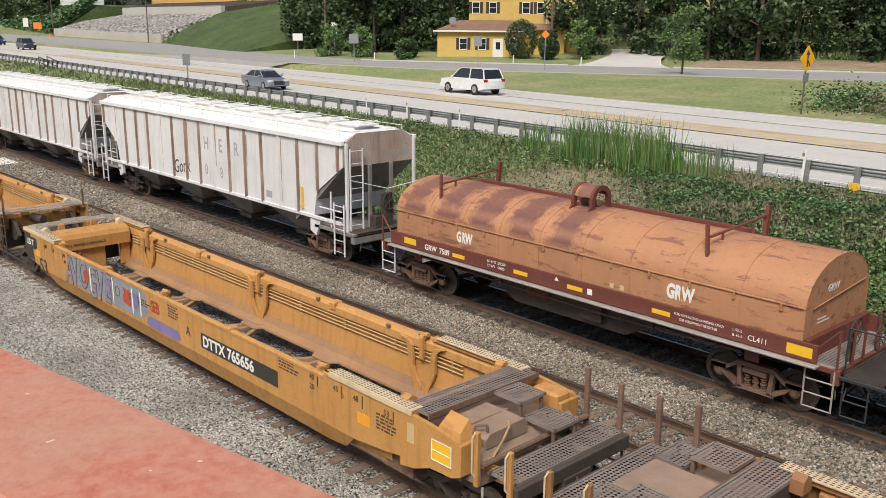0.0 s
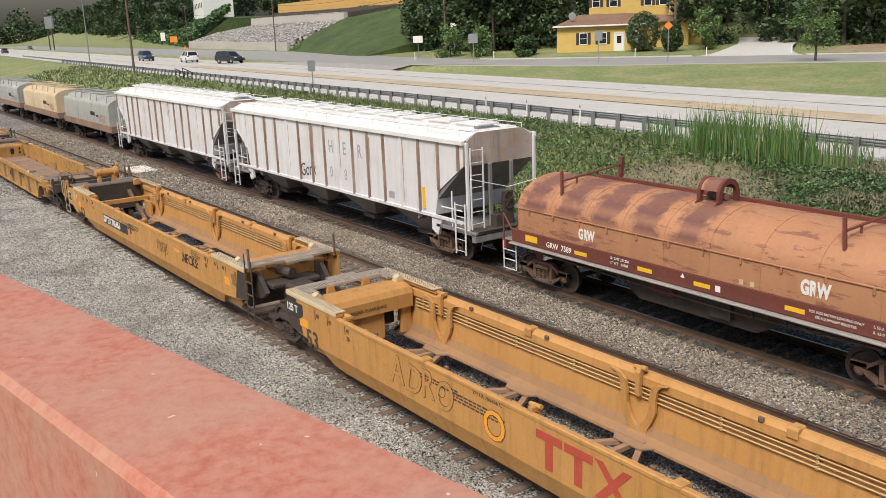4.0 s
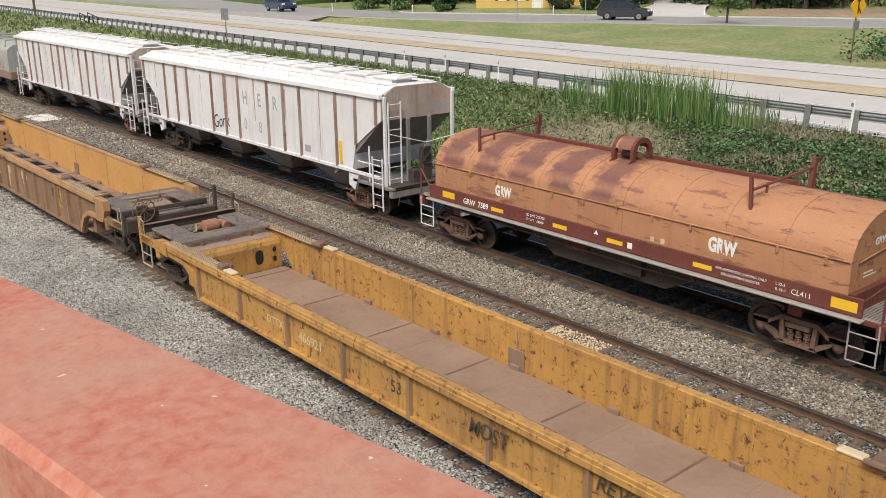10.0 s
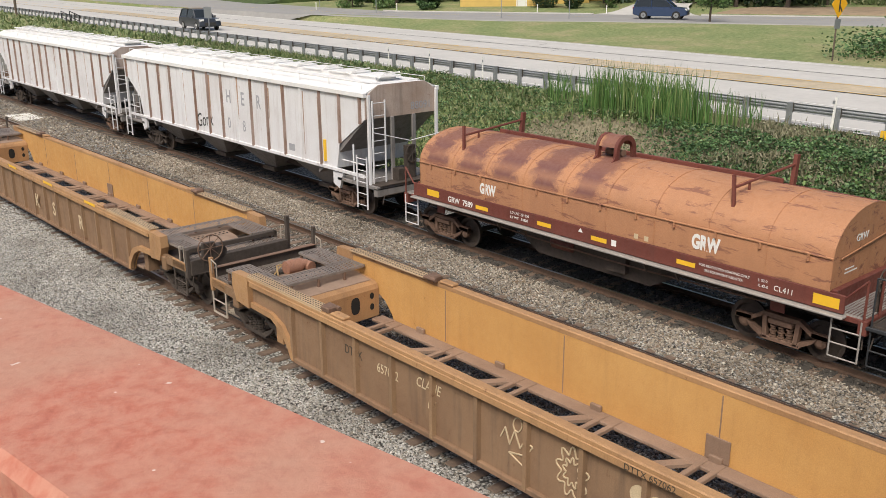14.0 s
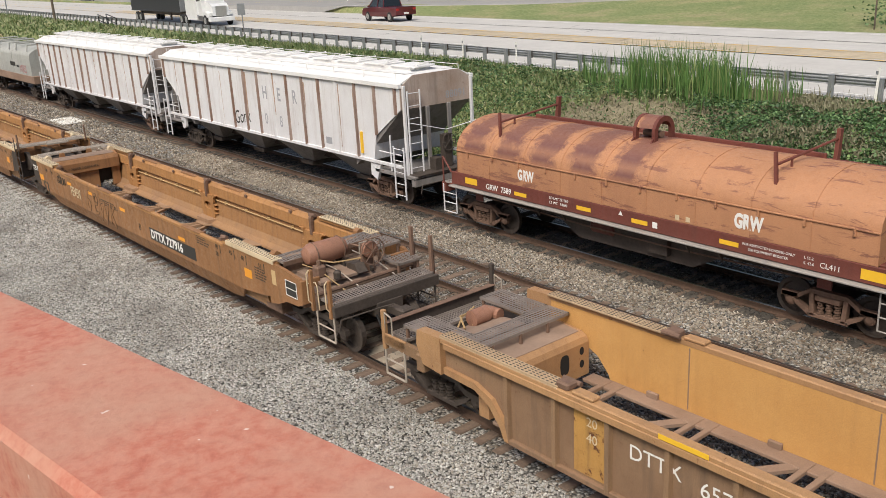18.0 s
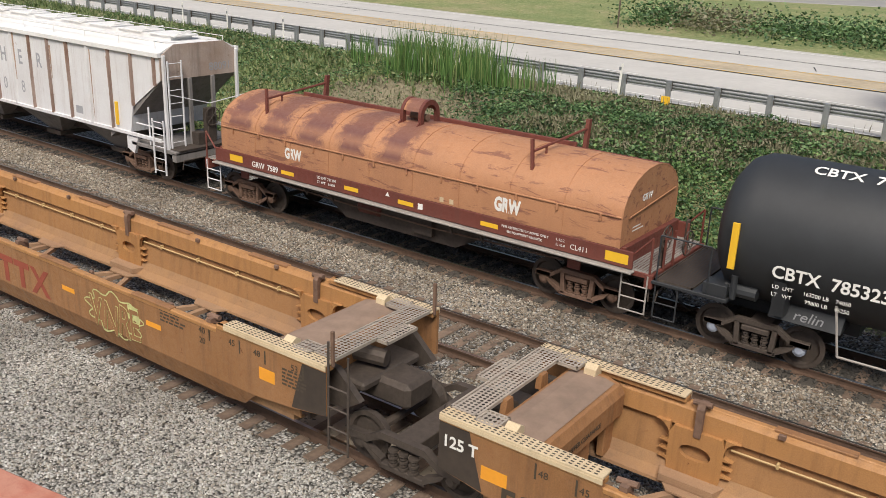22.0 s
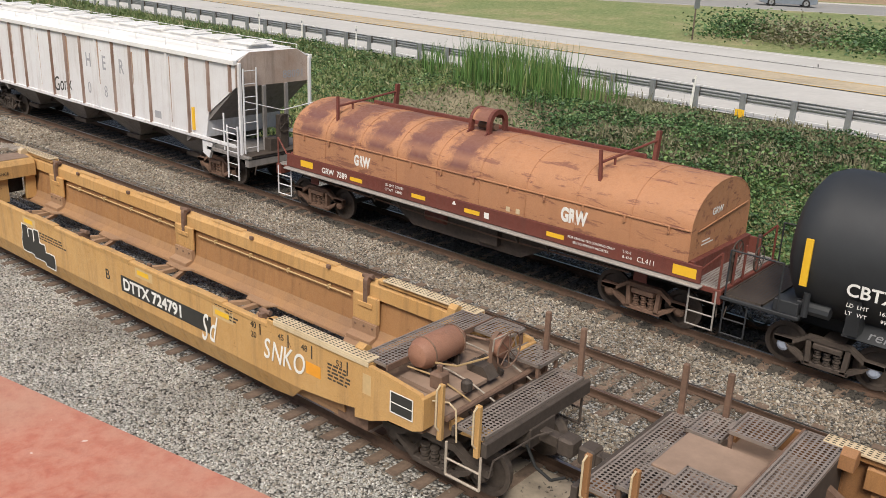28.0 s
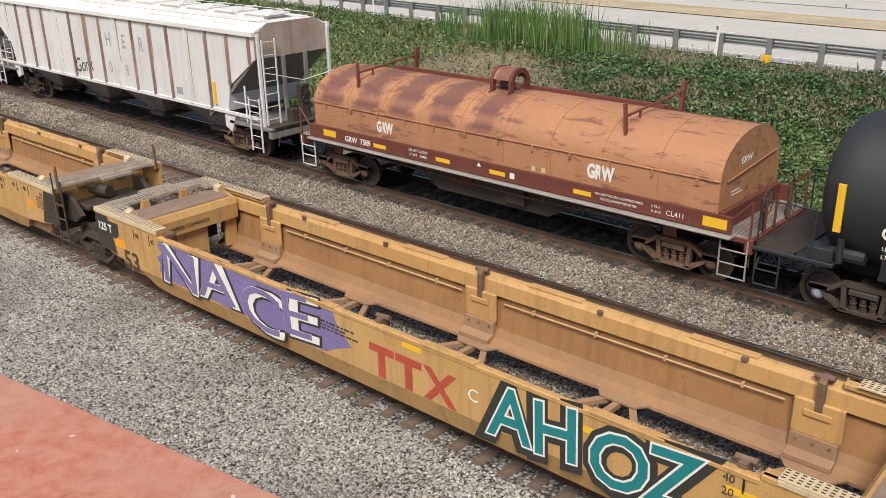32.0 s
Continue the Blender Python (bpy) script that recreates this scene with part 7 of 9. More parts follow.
words(u, "DTTX 765656 C", -10.5, 1.5, 0.12)
bars(u, -12.2, 1.35, 1.3, 2)
u = smooth_unit("well_unit", "yellow well unit with a black number board and dark tags", -51.45, 17.85, YEL, YEL_IN, "joint", "open", "slots")
number_board(u, -13.65, 0.96, 3.1, "DTTX 765656", 0.345)
words(u, "B", -10.25, 1.02, 0.34)
common_marks(u, 18.1, False)
bars(u, -10.4, 1.35, 1.3, 3)
part("brake_pump", Shape().lathe([(-0.5, 0.08), (-0.45, 0.17), (0.3, 0.17), (0.34, 0.22), (0.5, 0.22), (0.52, 0.05)], (-19.35, 0.35, 2.02), "y", 14), YEL, u, "orange-yellow brake cylinder", smooth=True)
part("pump_bracket", Shape().box(-19.47, -19.23, 0.55, 0.75, 1.5, 1.9).box(-19.47, -19.23, -0.05, 0.1, 1.5, 1.9), YEL, u)
part("pump_lever", Shape().prism([(-19.9, 1.5), (-19.75, 1.5), (-19.6, 2.3), (-19.75, 2.35)], "y", 0.9, 1.0), YEL, u)
graffiti(u, "PERIOJN", -7.3, 1.0, 0.5, YEL, SIGN_BLACK, 0.55, 0.008)
reflect(u, -5.6, 1.25, 0.5, 0.1)
graffiti(u, ".NECKS:", -4.95, 1.05, 0.42, SIGN_BLACK, SIGN_BLACK, 0.95, 0.004, 0.2)
# three ribbed wells
u = ribbed_unit("old yellow ribbed well car with a brown plated floor", -75.3, 19.8, 1.27, YEL_OLD, YEL_OLD, YEL_OLD, True)
words(u, "DTTX", -14.95, 0.66, 0.26, CREAM, -1.386)
words(u, "466921", -13.65, 0.62, 0.30, CREAM, -1.386)
words(u, "53", -10.5, 0.62, 0.34, INK, -1.386)
graffiti(u, "REVOK", -5.6, 0.90, 0.36, INK, INK, 0.9, 0.004, 0.3)
graffiti(u, "MOST", -8.3, 0.72, 0.42, INK, INK, 0.8, 0.004, 0.2)
u = ribbed_unit("brown ribbed well car with yellow inner walls and an open floor", -99.9, 19.55, 1.62, RIB_CHORD, RIB_WEB, RIB_IN, False)
words(u, "53", -4.35, 0.98, 0.36, INK, -1.386, offset=0.008)
part("pale_panel", Shape().box(-3.78, -3.42, -1.384, -1.381, 0.70, 1.40, 0.001), YEL_OLD, u)
words(u, "20", -3.72, 1.18, 0.2, INK, -1.388)
words(u, "40", -3.72, 0.98, 0.2, INK, -1.388)
for uu in (-9.48, -7.55):
    cone_tag(u, uu)
ring_at = lambda c, z, r, k, amp, n=72: [(c + (r + amp * math.sin(k * a)) * math.cos(a), -1.388, z + 1.35 * (r + amp * math.sin(k * a)) * math.sin(a)) for a in [2 * math.pi * i / n for i in range(n + 1)]]
for r, amp in ((0.26, 0.055), (0.15, 0.035)):
    part("graffiti_line", Shape().path(ring_at(-10.52, 0.98, r, 9, amp), 0.014, 4), CREAM, u, "cream line-drawn rosette")
part("graffiti_line", Shape().path(ring_at(-11.62, 1.32, 0.09, 2, 0.01, 24), 0.012, 4), CREAM, u)
part("graffiti_line", Shape().path([(-11.98, -1.388, 0.98), (-11.88, -1.388, 1.18), (-11.78, -1.388, 0.92), (-11.68, -1.388, 1.2), (-11.56, -1.388, 0.94), (-11.46, -1.388, 1.12), (-11.3, -1.388, 1.06), (-11.44, -1.388, 0.86), (-11.8, -1.388, 0.78), (-11.5, -1.388, 0.66), (-11.4, -1.388, 0.74)], 0.014, 4), CREAM, u, "cream sprayed scrawl")
for txt, z in (("CLANE", 1.12), ("EE", 0.8)):
    words(u, txt, -14.05 if z > 1 else -13.75, z, 0.27, CREAM, -1.388, "graffiti", narrow=0.75, shear=0.3)
words(u, "DTTX 657062", -9.55, 1.53, 0.14, INK, -1.507)
words(u, "DTTX", -16.15, 1.05, 0.26, INK, -1.386, narrow=0.8)
words(u, "657062", -15.15, 1.0, 0.26, CREAM, -1.386, narrow=0.8)
u = ribbed_unit("brown ribbed well car with yellow inner walls and white tags", -124.3, 19.2, 1.62, RIB_CHORD, RIB_WEB, RIB_IN, False)
words(u, "DTTX", -15.1, 1.05, 0.34, WHITE, -1.386)
words(u, "657551", -13.9, 0.98, 0.34, WHITE, -1.386)
words(u, "20", -15.9, 1.25, 0.22, CREAM, -1.388)
words(u, "40", -15.9, 0.98, 0.22, CREAM, -1.388)
part("pale_panel", Shape().box(-16.15, -15.55, -1.384, -1.381, 0.4, 1.55, 0.001), YEL_OLD, u)
for k, uu in enumerate((-8.9, -7.3, -5.1)):
    graffiti(u, ("K", "S", "R")[k], uu, 0.7, 0.6, CREAM, CREAM, 0.9, 0.008)
for k in range(4):
    reflect(u, -14.5 + 3.4 * k, 1.66, 0.8, 0.08, YEL_MARK, -1.515)
# brown three-unit set
u = smooth_unit("well_unit", "brown well unit with white numbers and black and white tags", -149.35, 18.05, TAN, TAN_IN, "tank", "joint", "ovals")
number_board(u, -7.2, 0.86, 3.0, "DTTX 727916", 0.345)
words(u, "B", -8.0, 0.92, 0.28, INK)
common_marks(u, 18.05, False)
for uu, z in ((-9.4, 1.25), (-5.2, 1.2), (-12.2, 1.3), (-14.2, 1.3)):
    reflect(u, uu, z)
graffiti(u, "FEVEN", -13.9, 0.98, 0.45, CREAM, CREAM, 0.75, 0.004)
graffiti(u, "6 EWK", -12.4, 0.68, 1.0, TAN, INK, 0.85, 0.014)
graffiti(u, "GUILIN", -15.3, 1.2, 0.36, INK, INK, 0.8, 0.004)
u = smooth_unit("well_unit", "brown well unit with red emblem and green outline graffiti", -169.55, 17.35, TAN, TAN_IN, "joint", "joint", "ovals")
ttx_mark(u, -9.40, 0.76, TTX_RED, 0.80)
common_marks(u, 17.35, False)
for uu, z in ((-10.2, 1.22), (-7.07, 1.12), (-4.42, 1.14), (-13.4, 1.25)):
    reflect(u, uu, z)
graffiti(u, "VNRE", -6.15, 0.72, 0.86, TAN, LIME_PALE, 0.72, 0.018, label="pale lime outline letters")
spray_cloud(u, -6.3, -4.5, 0.62, 1.50, 0.030, LIME_PALE, 3)
patch(u, -5.0, -4.6, 1.05, 1.4, LIME_PALE, 44, "lime sprayed haze", -1.4530, 0.5)
graffiti(u, "ISLIWER", -12.10, 1.12, 0.42, CREAM, CREAM, 0.75, 0.002, 0.2)
for k, (a, b_, c, d_, m_) in enumerate(((-16.6, -15.3, 0.74, 1.55, GREYBLUE), (-15.6, -14.2, 0.72, 1.62, GREYGREEN), (-14.5, -13.2, 0.70, 1.4, GREYBLUE), (-13.6, -12.5, 0.72, 1.2, GREYGREEN), (-13.4, -12.6, 1.25, 1.62, BLUEGREY))):
    patch(u, a, b_, c, d_, m_, 90 + k, "faded grey-green sprayed cloud", -1.4515 - 0.0012 * k, 0.45)
for k, (a, b_, c, d_) in enumerate(((-16.2, -15.7, 1.1, 1.45), (-14.8, -14.3, 1.2, 1.6), (-14.0, -13.75, 0.75, 1.3), (-13.0, -12.7, 0.8, 1.5))):
    patch(u, a, b_, c, d_, BLUEGREY, 100 + k, "", -1.4585, 0.5)
for k, (a, b_) in enumerate(((-10.9, -10.3), (-10.35, -9.8), (-9.9, -9.3))):
    patch(u, a, b_, 1.38, 1.60, BLUE, 110 + k, "", -1.4530, 0.5)
words(u, "C", -11.75, 0.92, 0.28, INK)
u = smooth_unit("well_unit", "brown well unit with pink bubble letters and orange-blue graffiti", -189.0, 17.55, TAN, TAN_IN, "joint", "open", "ovals")
patch(u, -7.6, -1.9, 0.72, 1.6, SKY_BL, 12, "pale blue sprayed cloud", -1.4515)
graffiti(u, "OREKS", -7.3, 0.70, 1.26, SALMON, SIGN_BLACK, 1.22, 0.05)
graffiti(u, "KEAL", -1.15, 1.32, 0.26, WHITE, WHITE, 0.8, 0.004, 0.2)
graffiti(u, "KNOT", -1.10, 1.08, 0.30, WHITE, WHITE, 0.8, 0.004, 0.2)
graffiti(u, "REPLOR", -1.05, 0.84, 0.30, WHITE, WHITE, 0.75, 0.004, 0.2)
patch(u, -17.2, -12.6, 0.66, 1.6, DIRTY, 14, "", -1.4512)
graffiti(u, "aNOST", -17.1, 0.70, 1.20, PINK, SIGN_BLACK, 0.86, 0.10, label="pale pink bubble letters")
number_board(u, -11.7, 0.84, 2.9, "DTTX 727916", 0.38, False)
common_marks(u, 17.75, False)
words(u, "A", -8.5, 1.2, 0.28, INK)
# pale yellow set
u = smooth_unit("well_unit", "pale yellow well unit with a black number board and white tags", -212.6, 17.85, PALE, PALE, "tank", "joint", "panel")
number_board(u, -7.24, 0.95, 3.1, "DTTX 724791", 0.345)
words(u, "B", -7.85, 1.0, 0.32, SIGN_BLACK)
common_marks(u, 17.95)
graffiti(u, "Sd", -4.45, 0.75, 0.80, WHITE, CREAM, 0.5, 0.004, 0.3)
graffiti(u, "SNKO", -2.6, 0.98, 0.55, WHITE, CREAM, 0.7, 0.008, 0.2)
for k, (m_, g_) in enumerate(((WHITE, 0.03), (SIGN_BLACK, 0.0))):
    y = -1.4530 - 0.0025 * k
    for q, (a, b_, c, d_) in enumerate(((-11.55, -11.28, 0.98, 1.36), (-11.24, -11.02, 1.0, 1.30), (-10.98, -10.74, 0.98, 1.34), (-11.6, -11.0, 0.70, 1.10), (-11.05, -10.45, 0.64, 1.06), (-10.5, -10.05, 0.56, 0.90))):
        patch(u, a - g_, b_ + g_, c - g_, d_ + g_, m_, 85 + q, "white-rimmed black sprayed shape" if k else "", y - 0.0004 * q, 0.1)
for uu, z in ((-13.55, 1.36), (-11.4, 1.42), (-6.6, 1.42), (-4.0, 1.36)):
    part("bare_patch", Shape().box(uu - 0.06, uu + 0.55, -1.4535, -1.452, z - 0.06, z + 0.16, 0.001), TAN_PATCH, u)
    reflect(u, uu, z, m=YEL_MARK)
for uu, z in ((-16.75, 1.2),):
    reflect(u, uu, z, m=YEL_MARK)
u = smooth_unit("well_unit", "pale yellow well unit with violet and teal graffiti", -232.6, 17.75, PALE, PALE, "joint", "joint", "panel")
common_marks(u, 17.75)
patch(u, -15.5, -9.4, 0.68, 1.66, PURPLE, 17, "violet sprayed panel", -1.4515, 0.16)
graffiti(u, "NACE", -15.3, 0.72, 1.25, WHITE, SIGN_BLACK, 1.5, 0.06, 0.1)
graffiti(u, "NACE", -15.26, 0.74, 1.2, PURPLE, WHITE, 1.51, 0.006, up=0.006)
ttx_mark(u, -9.05, 0.72, RED, 0.80)
words(u, "C", -6.95, 1.02, 0.3, WHITE)
graffiti(u, "AHOZ", -6.62, 0.62, 1.26, SIGN_BLACK, SIGN_BLACK, 0.95, 0.13, 0.12)
graffiti(u, "AHOZ", -6.55, 0.66, 1.2, TEAL, WHITE, 0.96, 0.045, 0.12, up=0.006, label="teal block letters with a black rim")
for uu, z in ((-13.4, 1.4), (-11.2, 1.3), (-8.3, 1.45), (-5.0, 1.3), (-2.9, 1.3)):
    reflect(u, uu, z, m=YEL_MARK)
u = smooth_unit("well_unit", "pale yellow well unit at the tail of the passing train", -252.3, 17.75, PALE, PALE, "joint", "open", "panel")
common_marks(u, 17.75)


# ---- roadside ----
def guardrail():
    t = thing("guardrail", "weathered galvanised steel guardrail on square posts", "guardrail", "", (0, y_guard(0), 0))
    t.matrix_basis = pose(0, y_guard(0), 0, 0, 0, math.degrees(math.atan(-0.075)))
    wb = [(-0.06, 3.12), (-0.02, 3.16), (-0.06, 3.21), (-0.06, 3.24), (-0.015, 3.275), (-0.06, 3.31), (-0.06, 3.34), (-0.02, 3.39), (-0.06, 3.43), (-0.052, 3.435), (-0.008, 3.39), (-0.05, 3.34), (-0.05, 3.31), (-0.003, 3.275), (-0.05, 3.24), (-0.05, 3.21), (-0.008, 3.16), (-0.052, 3.115)]
    for k in range(40):
        x1 = 12 - 7.2 * k
        part("rail_panel", Shape().prism([(a + (0.004 if k % 2 else 0.0) + 0.25, z) for a, z in wb], "x", x1 - 7.3, x1), GALV, t)
    post = Shape().box(-0.08, 0.08, -0.05, 0.11, 2.3, 3.47, 0.008).mesh("post", GALV)
    blk = Shape().box(-0.07, 0.07, 0.10, 0.19, 3.10, 3.45, 0.01).mesh("spacer_block", STEEL_DK)
    for k in range(120):
        for nm, me in (("post", post), ("spacer_block", blk)):
            o = new(nm, me)
            o.parent = t
            o.matrix_basis = Matrix.Translation((11 - 1.8 * k, 0, 0))
    for x in (-14.3, -20.2, -33.0, -37.5, -41.5):
        t2 = thing("marker_post", "slim white roadside marker post", "post", "marker posts", (x, y_guard(x) - 0.1, 2.6))
        part("blade", Shape().prism([(0, 0), (0.09, 0), (0.16 if x > -16 else 0.09, 1.25), (0.07 if x > -16 else 0.0, 1.25)], "y", -0.01, 0.01), WHITE, t2)
        part("reflector", Shape().box(0.0, 0.09, -0.016, -0.011, 1.0, 1.12, 0.001), GALV, t2)


guardrail()


def leaves(name, pts, size, m, label, category, seed, flat=0.35, kind="stuff", parent=None, long=1.0):
    """Many small leaf blades, one quad each, at the given places."""
    rng = np.random.default_rng(seed)
    p = np.asarray(pts)
    n = len(p)
    s = size * (0.6 + 0.8 * rng.random(n))
    a = rng.normal(0, 1, (n, 3))
    a[:, 2] *= flat if long == 1.0 else 3.0
    a /= np.linalg.norm(a, axis=1)[:, None]
    b = np.cross(a, rng.normal(0, 1, (n, 3)))
    b /= np.linalg.norm(b, axis=1)[:, None]
    a, b = a * s[:, None] * long, b * s[:, None] * 0.62
    bend = np.cross(a, b)
    bend /= np.linalg.norm(bend, axis=1)[:, None]
    q = np.stack([p - a * 0.5, p + b * 0.5 + bend * (0.12 * s)[:, None], p + a * 0.5, p - b * 0.5 + bend * (0.12 * s)[:, None]], 1)
    me = bpy.data.meshes.new(name)
    me.vertices.add(4 * n)
    me.vertices.foreach_set("co", q.ravel())
    me.loops.add(4 * n)
    me.loops.foreach_set("vertex_index", np.arange(4 * n, dtype=np.int32))
    me.polygons.add(n)
    me.polygons.foreach_set("loop_start", np.arange(0, 4 * n, 4, dtype=np.int32))
    me.update(calc_edges=True)
    me.materials.append(m)
    ob = new(name, me)
    if parent:
        ob.parent = parent
        return tagged(ob, label, "", "", kind)
    return tagged(ob, label, category, "", kind)


def bank_points(n, x0, x1, f0, f1, hgt, seed, lump=2.2):
    """Places in a lumpy cover over the bank; f: from its foot (0) to the guardrail (1)."""
    rng = np.random.default_rng(seed)
    out = []
    for _ in range(n):
        x = x0 + (x1 - x0) * rng.random()
        fr = f0 + (f1 - f0) * rng.random()
        y = 21.4 + (y_guard(x) - 0.9 - 21.4) * fr
        k = 0.5 + 0.5 * noise.noise(Vector((x / lump, y / lump, seed))) + 0.35 * noise.noise(Vector((x * 1.3, y * 1.3, seed)))
        top = hgt * max(0.08, k)
        out.append((x, y, height(x, y) + top * (1 - 0.55 * rng.random() ** 2)))
    return out


def bare(x, y):
    """How bare the soil is round the reeds, 0 to 1."""
    k = ((x + 21.6) / 4.3) ** 2 + ((y - 25.6) / 2.2) ** 2
    return max(0.0, 1.15 - k) + 0.3 * noise.noise(Vector((x * 0.9, y * 0.9, 3.0)))


def thin_out(pts, seed):
    rng = random.Random(seed)
    return [p for p in pts if rng.random() > min(0.9, 1.2 * bare(p[0], p[1]))]


leaves("ivy", thin_out(bank_points(66000, -20, 6, 0.0, 0.80, 0.66, 5), 1), 0.108, LEAF_A, "dense green vine cover on the bank", "vine", 1)
leaves("ivy", bank_points(7000, -15, 4, 0.0, 0.66, 0.80, 8), 0.125, LEAF_T, "fresh yellow-green vine leaves on the bank", "vine", 2)
leaves("brush", bank_points(30000, -17, 6, 0.52, 0.98, 0.55, 6), 0.07, LEAF_B, "dry grey-brown brush below the guardrail", "shrub", 3, long=2.6)
leaves("brush", bank_points(9000, -16, 6, 0.45, 0.97, 0.55, 16), 0.11, LEAF_A, "green leaves among the dry brush", "shrub", 13)
leaves("weeds", thin_out(bank_points(34000, -75, -19, 0.05, 1.0, 0.50, 7), 2), 0.12, GRASS_BLADE, "tall light green weeds on the bank", "weeds", 4, long=2.2)
leaves("weeds", thin_out(bank_points(20000, -46, -20, 0.0, 0.96, 0.62, 9), 3), 0.11, LEAF_A, "leafy green weeds on the bank", "weeds", 5)
leaves("weeds", bank_points(7000, -170, -60, 0.0, 1.0, 0.55, 17), 0.25, GRASS_BLADE, "tall weeds along the far bank", "weeds", 15, long=2.0)
leaves("litter", [p for p in bank_points(9000, -27, -16, 0.15, 0.8, 0.10, 27) if bare(p[0], p[1]) > 0.1], 0.07, LEAF_B, "dry litter on the bare soil of the bank", "litter", 25, long=2.0)
SOIL = plain("bare_bank_soil", (0.21, 0.18, 0.115), 0.95, 0, 0.35, 4.0, 0.5)
sv, sf = [], []
for i in range(29):
    for j in range(15):
        x, y = -27 + 0.4 * i, 23.0 + 0.36 * j
        sv.append((x, y, height(x, y) + (0.03 if bare(x, y) > 0.02 else -0.25)))
        if i < 28 and j < 14:
            k = i * 15 + j
            sf.append((k, k + 15, k + 16, k + 1))
tagged(new("bare_soil", raw_mesh("bare_soil", sv, sf, SOIL)), "bare tan soil patch on the bank round the reeds", "soil", "", "structure")


def straws(name, n, x0, x1, yo, spread, h, m, label, seed):
    """Upright blades, each a thin bent triangle strip."""
    rng = np.random.default_rng(seed)
    v, f = [], []
    for i in range(n):
        x = x0 + (x1 - x0) * rng.random()
        y = y_guard(x) + yo + spread * rng.normal()
        z = height(x, y) - 0.05
        hh = h * (0.6 + 0.5 * rng.random())
        w = 0.010 + 0.010 * rng.random()
        dx, dy = rng.normal(0, 0.10) * hh, rng.normal(0, 0.10) * hh
        a = rng.random() * 3.14
        cx, cy = w * math.cos(a), w * math.sin(a)
        k = len(v)
        v += [(x - cx, y - cy, z), (x + cx, y + cy, z), (x + dx * 0.3 + cx, y + dy * 0.3 + cy, z + hh * 0.6), (x + dx * 0.3 - cx, y + dy * 0.3 - cy, z + hh * 0.6), (x + dx, y + dy, z + hh)]
        f += [(k, k + 1, k + 2, k + 3), (k + 3, k + 2, k + 4)]
    return tagged(new(name, raw_mesh(name, v, f, m)), label, "reeds", "", "stuff")


straws("cattails", 140, -18.8, -16.0, -1.9, 0.35, 1.45, REED, "thin tail of the green reeds on the bank", 11)
straws("cattails", 900, -23.7, -18.6, -2.1, 0.45, 2.0, REED, "tall green cattail reeds on the bank", 1)
straws("cattails", 110, -26.4, -25.0, -1.8, 0.35, 1.5, REED, "tall green cattail reeds on the bank", 2)
straws("cattails", 40, -18.4, -16.6, -1.4, 0.35, 1.2, LEAF_B, "dry reed stalks on the bank", 3)
straws("dry_stalks", 700, -17, 6, -1.5, 0.8, 0.5, LEAF_B, "dry grey stalks below the guardrail", 4)
straws("roadside_grass", 1800, -60, -18, -0.9, 0.5, 0.45, GRASS_BLADE, "rough grass along the guardrail", 6)


# scrub at the right of the verge
for i, (x, w, hgt) in enumerate(((-25, 2.6, 1.5), (-21, 3.0, 1.3), (-16, 4.0, 1.3), (-11, 4.0, 1.6))):
    rng = np.random.default_rng(40 + i)
    pts = rng.normal(0, 1, (2600, 3)) * (w * 0.5, 2.0, hgt * 0.33) + (x, y_guard(x) + 27.5, 2.85 + hgt * 0.3)
    leaves("scrub_bush", pts, 0.22, LEAF_A if i != 1 else LEAF_B, "rough scrub bush on the grass verge", "bush", 50 + i, kind="")


# ---- trees ----
def tree_meshes(seed, h, spread, leafm, leaf=0.42, count=1500, bare=0.25):
    rng = random.Random(seed)
    tr = Shape()
    tr.rod((0, 0, -0.4), (0.05, 0, h * 0.45), 0.035 * h * 0.55, 8, 0.022 * h * 0.55).rod((0.05, 0, h * 0.45), (0.15, 0.1, h * 0.85), 0.022 * h * 0.55, 7, 0.02)
    clumps = []
    for i in range(16):
        a = i * 2.4 + rng.uniform(-0.4, 0.4)
        z = h * (bare + (0.95 - bare) * rng.random())
        k = (z / h - bare) / (1 - bare)
        r = spread * (0.35 + 0.75 * math.sin(math.pi * min(1, 0.18 + 0.8 * k))) * rng.uniform(0.45, 0.9)
        tip = (r * math.cos(a), r * math.sin(a), z)
        if i < 10:
            tr.rod((0.05, 0, z * 0.62 + h * 0.06), tip, 0.006 * h, 5, 0.012)
        clumps.append((tip, spread * rng.uniform(0.32, 0.55)))
    clumps.append(((0, 0, h * 0.92), spread * 0.45))
    pts = []
    for (cx, cy, cz), r in clumps:
        for _ in range(count // len(clumps)):
            d = Vector((rng.gauss(0, 1), rng.gauss(0, 1), rng.gauss(0, 0.75)))
            d = d.normalized() * r * rng.random() ** 0.45
            pts.append((cx + d.x, cy + d.y, cz + d.z))
    return tr.mesh("trunk", BARK), pts


def tree(name, label, seed, h, spread, m, at, leaf=0.42, count=1500, bare=0.25, group=""):
    t = thing(name, label, "tree", group, at)
    tm, pts = tree_meshes(seed, h, spread, m, leaf, count, bare)
    o = new("trunk", tm)
    o.parent = t
    leaves("crown", pts, leaf, m, "", "", seed + 7, 0.6, "", t)
    return t


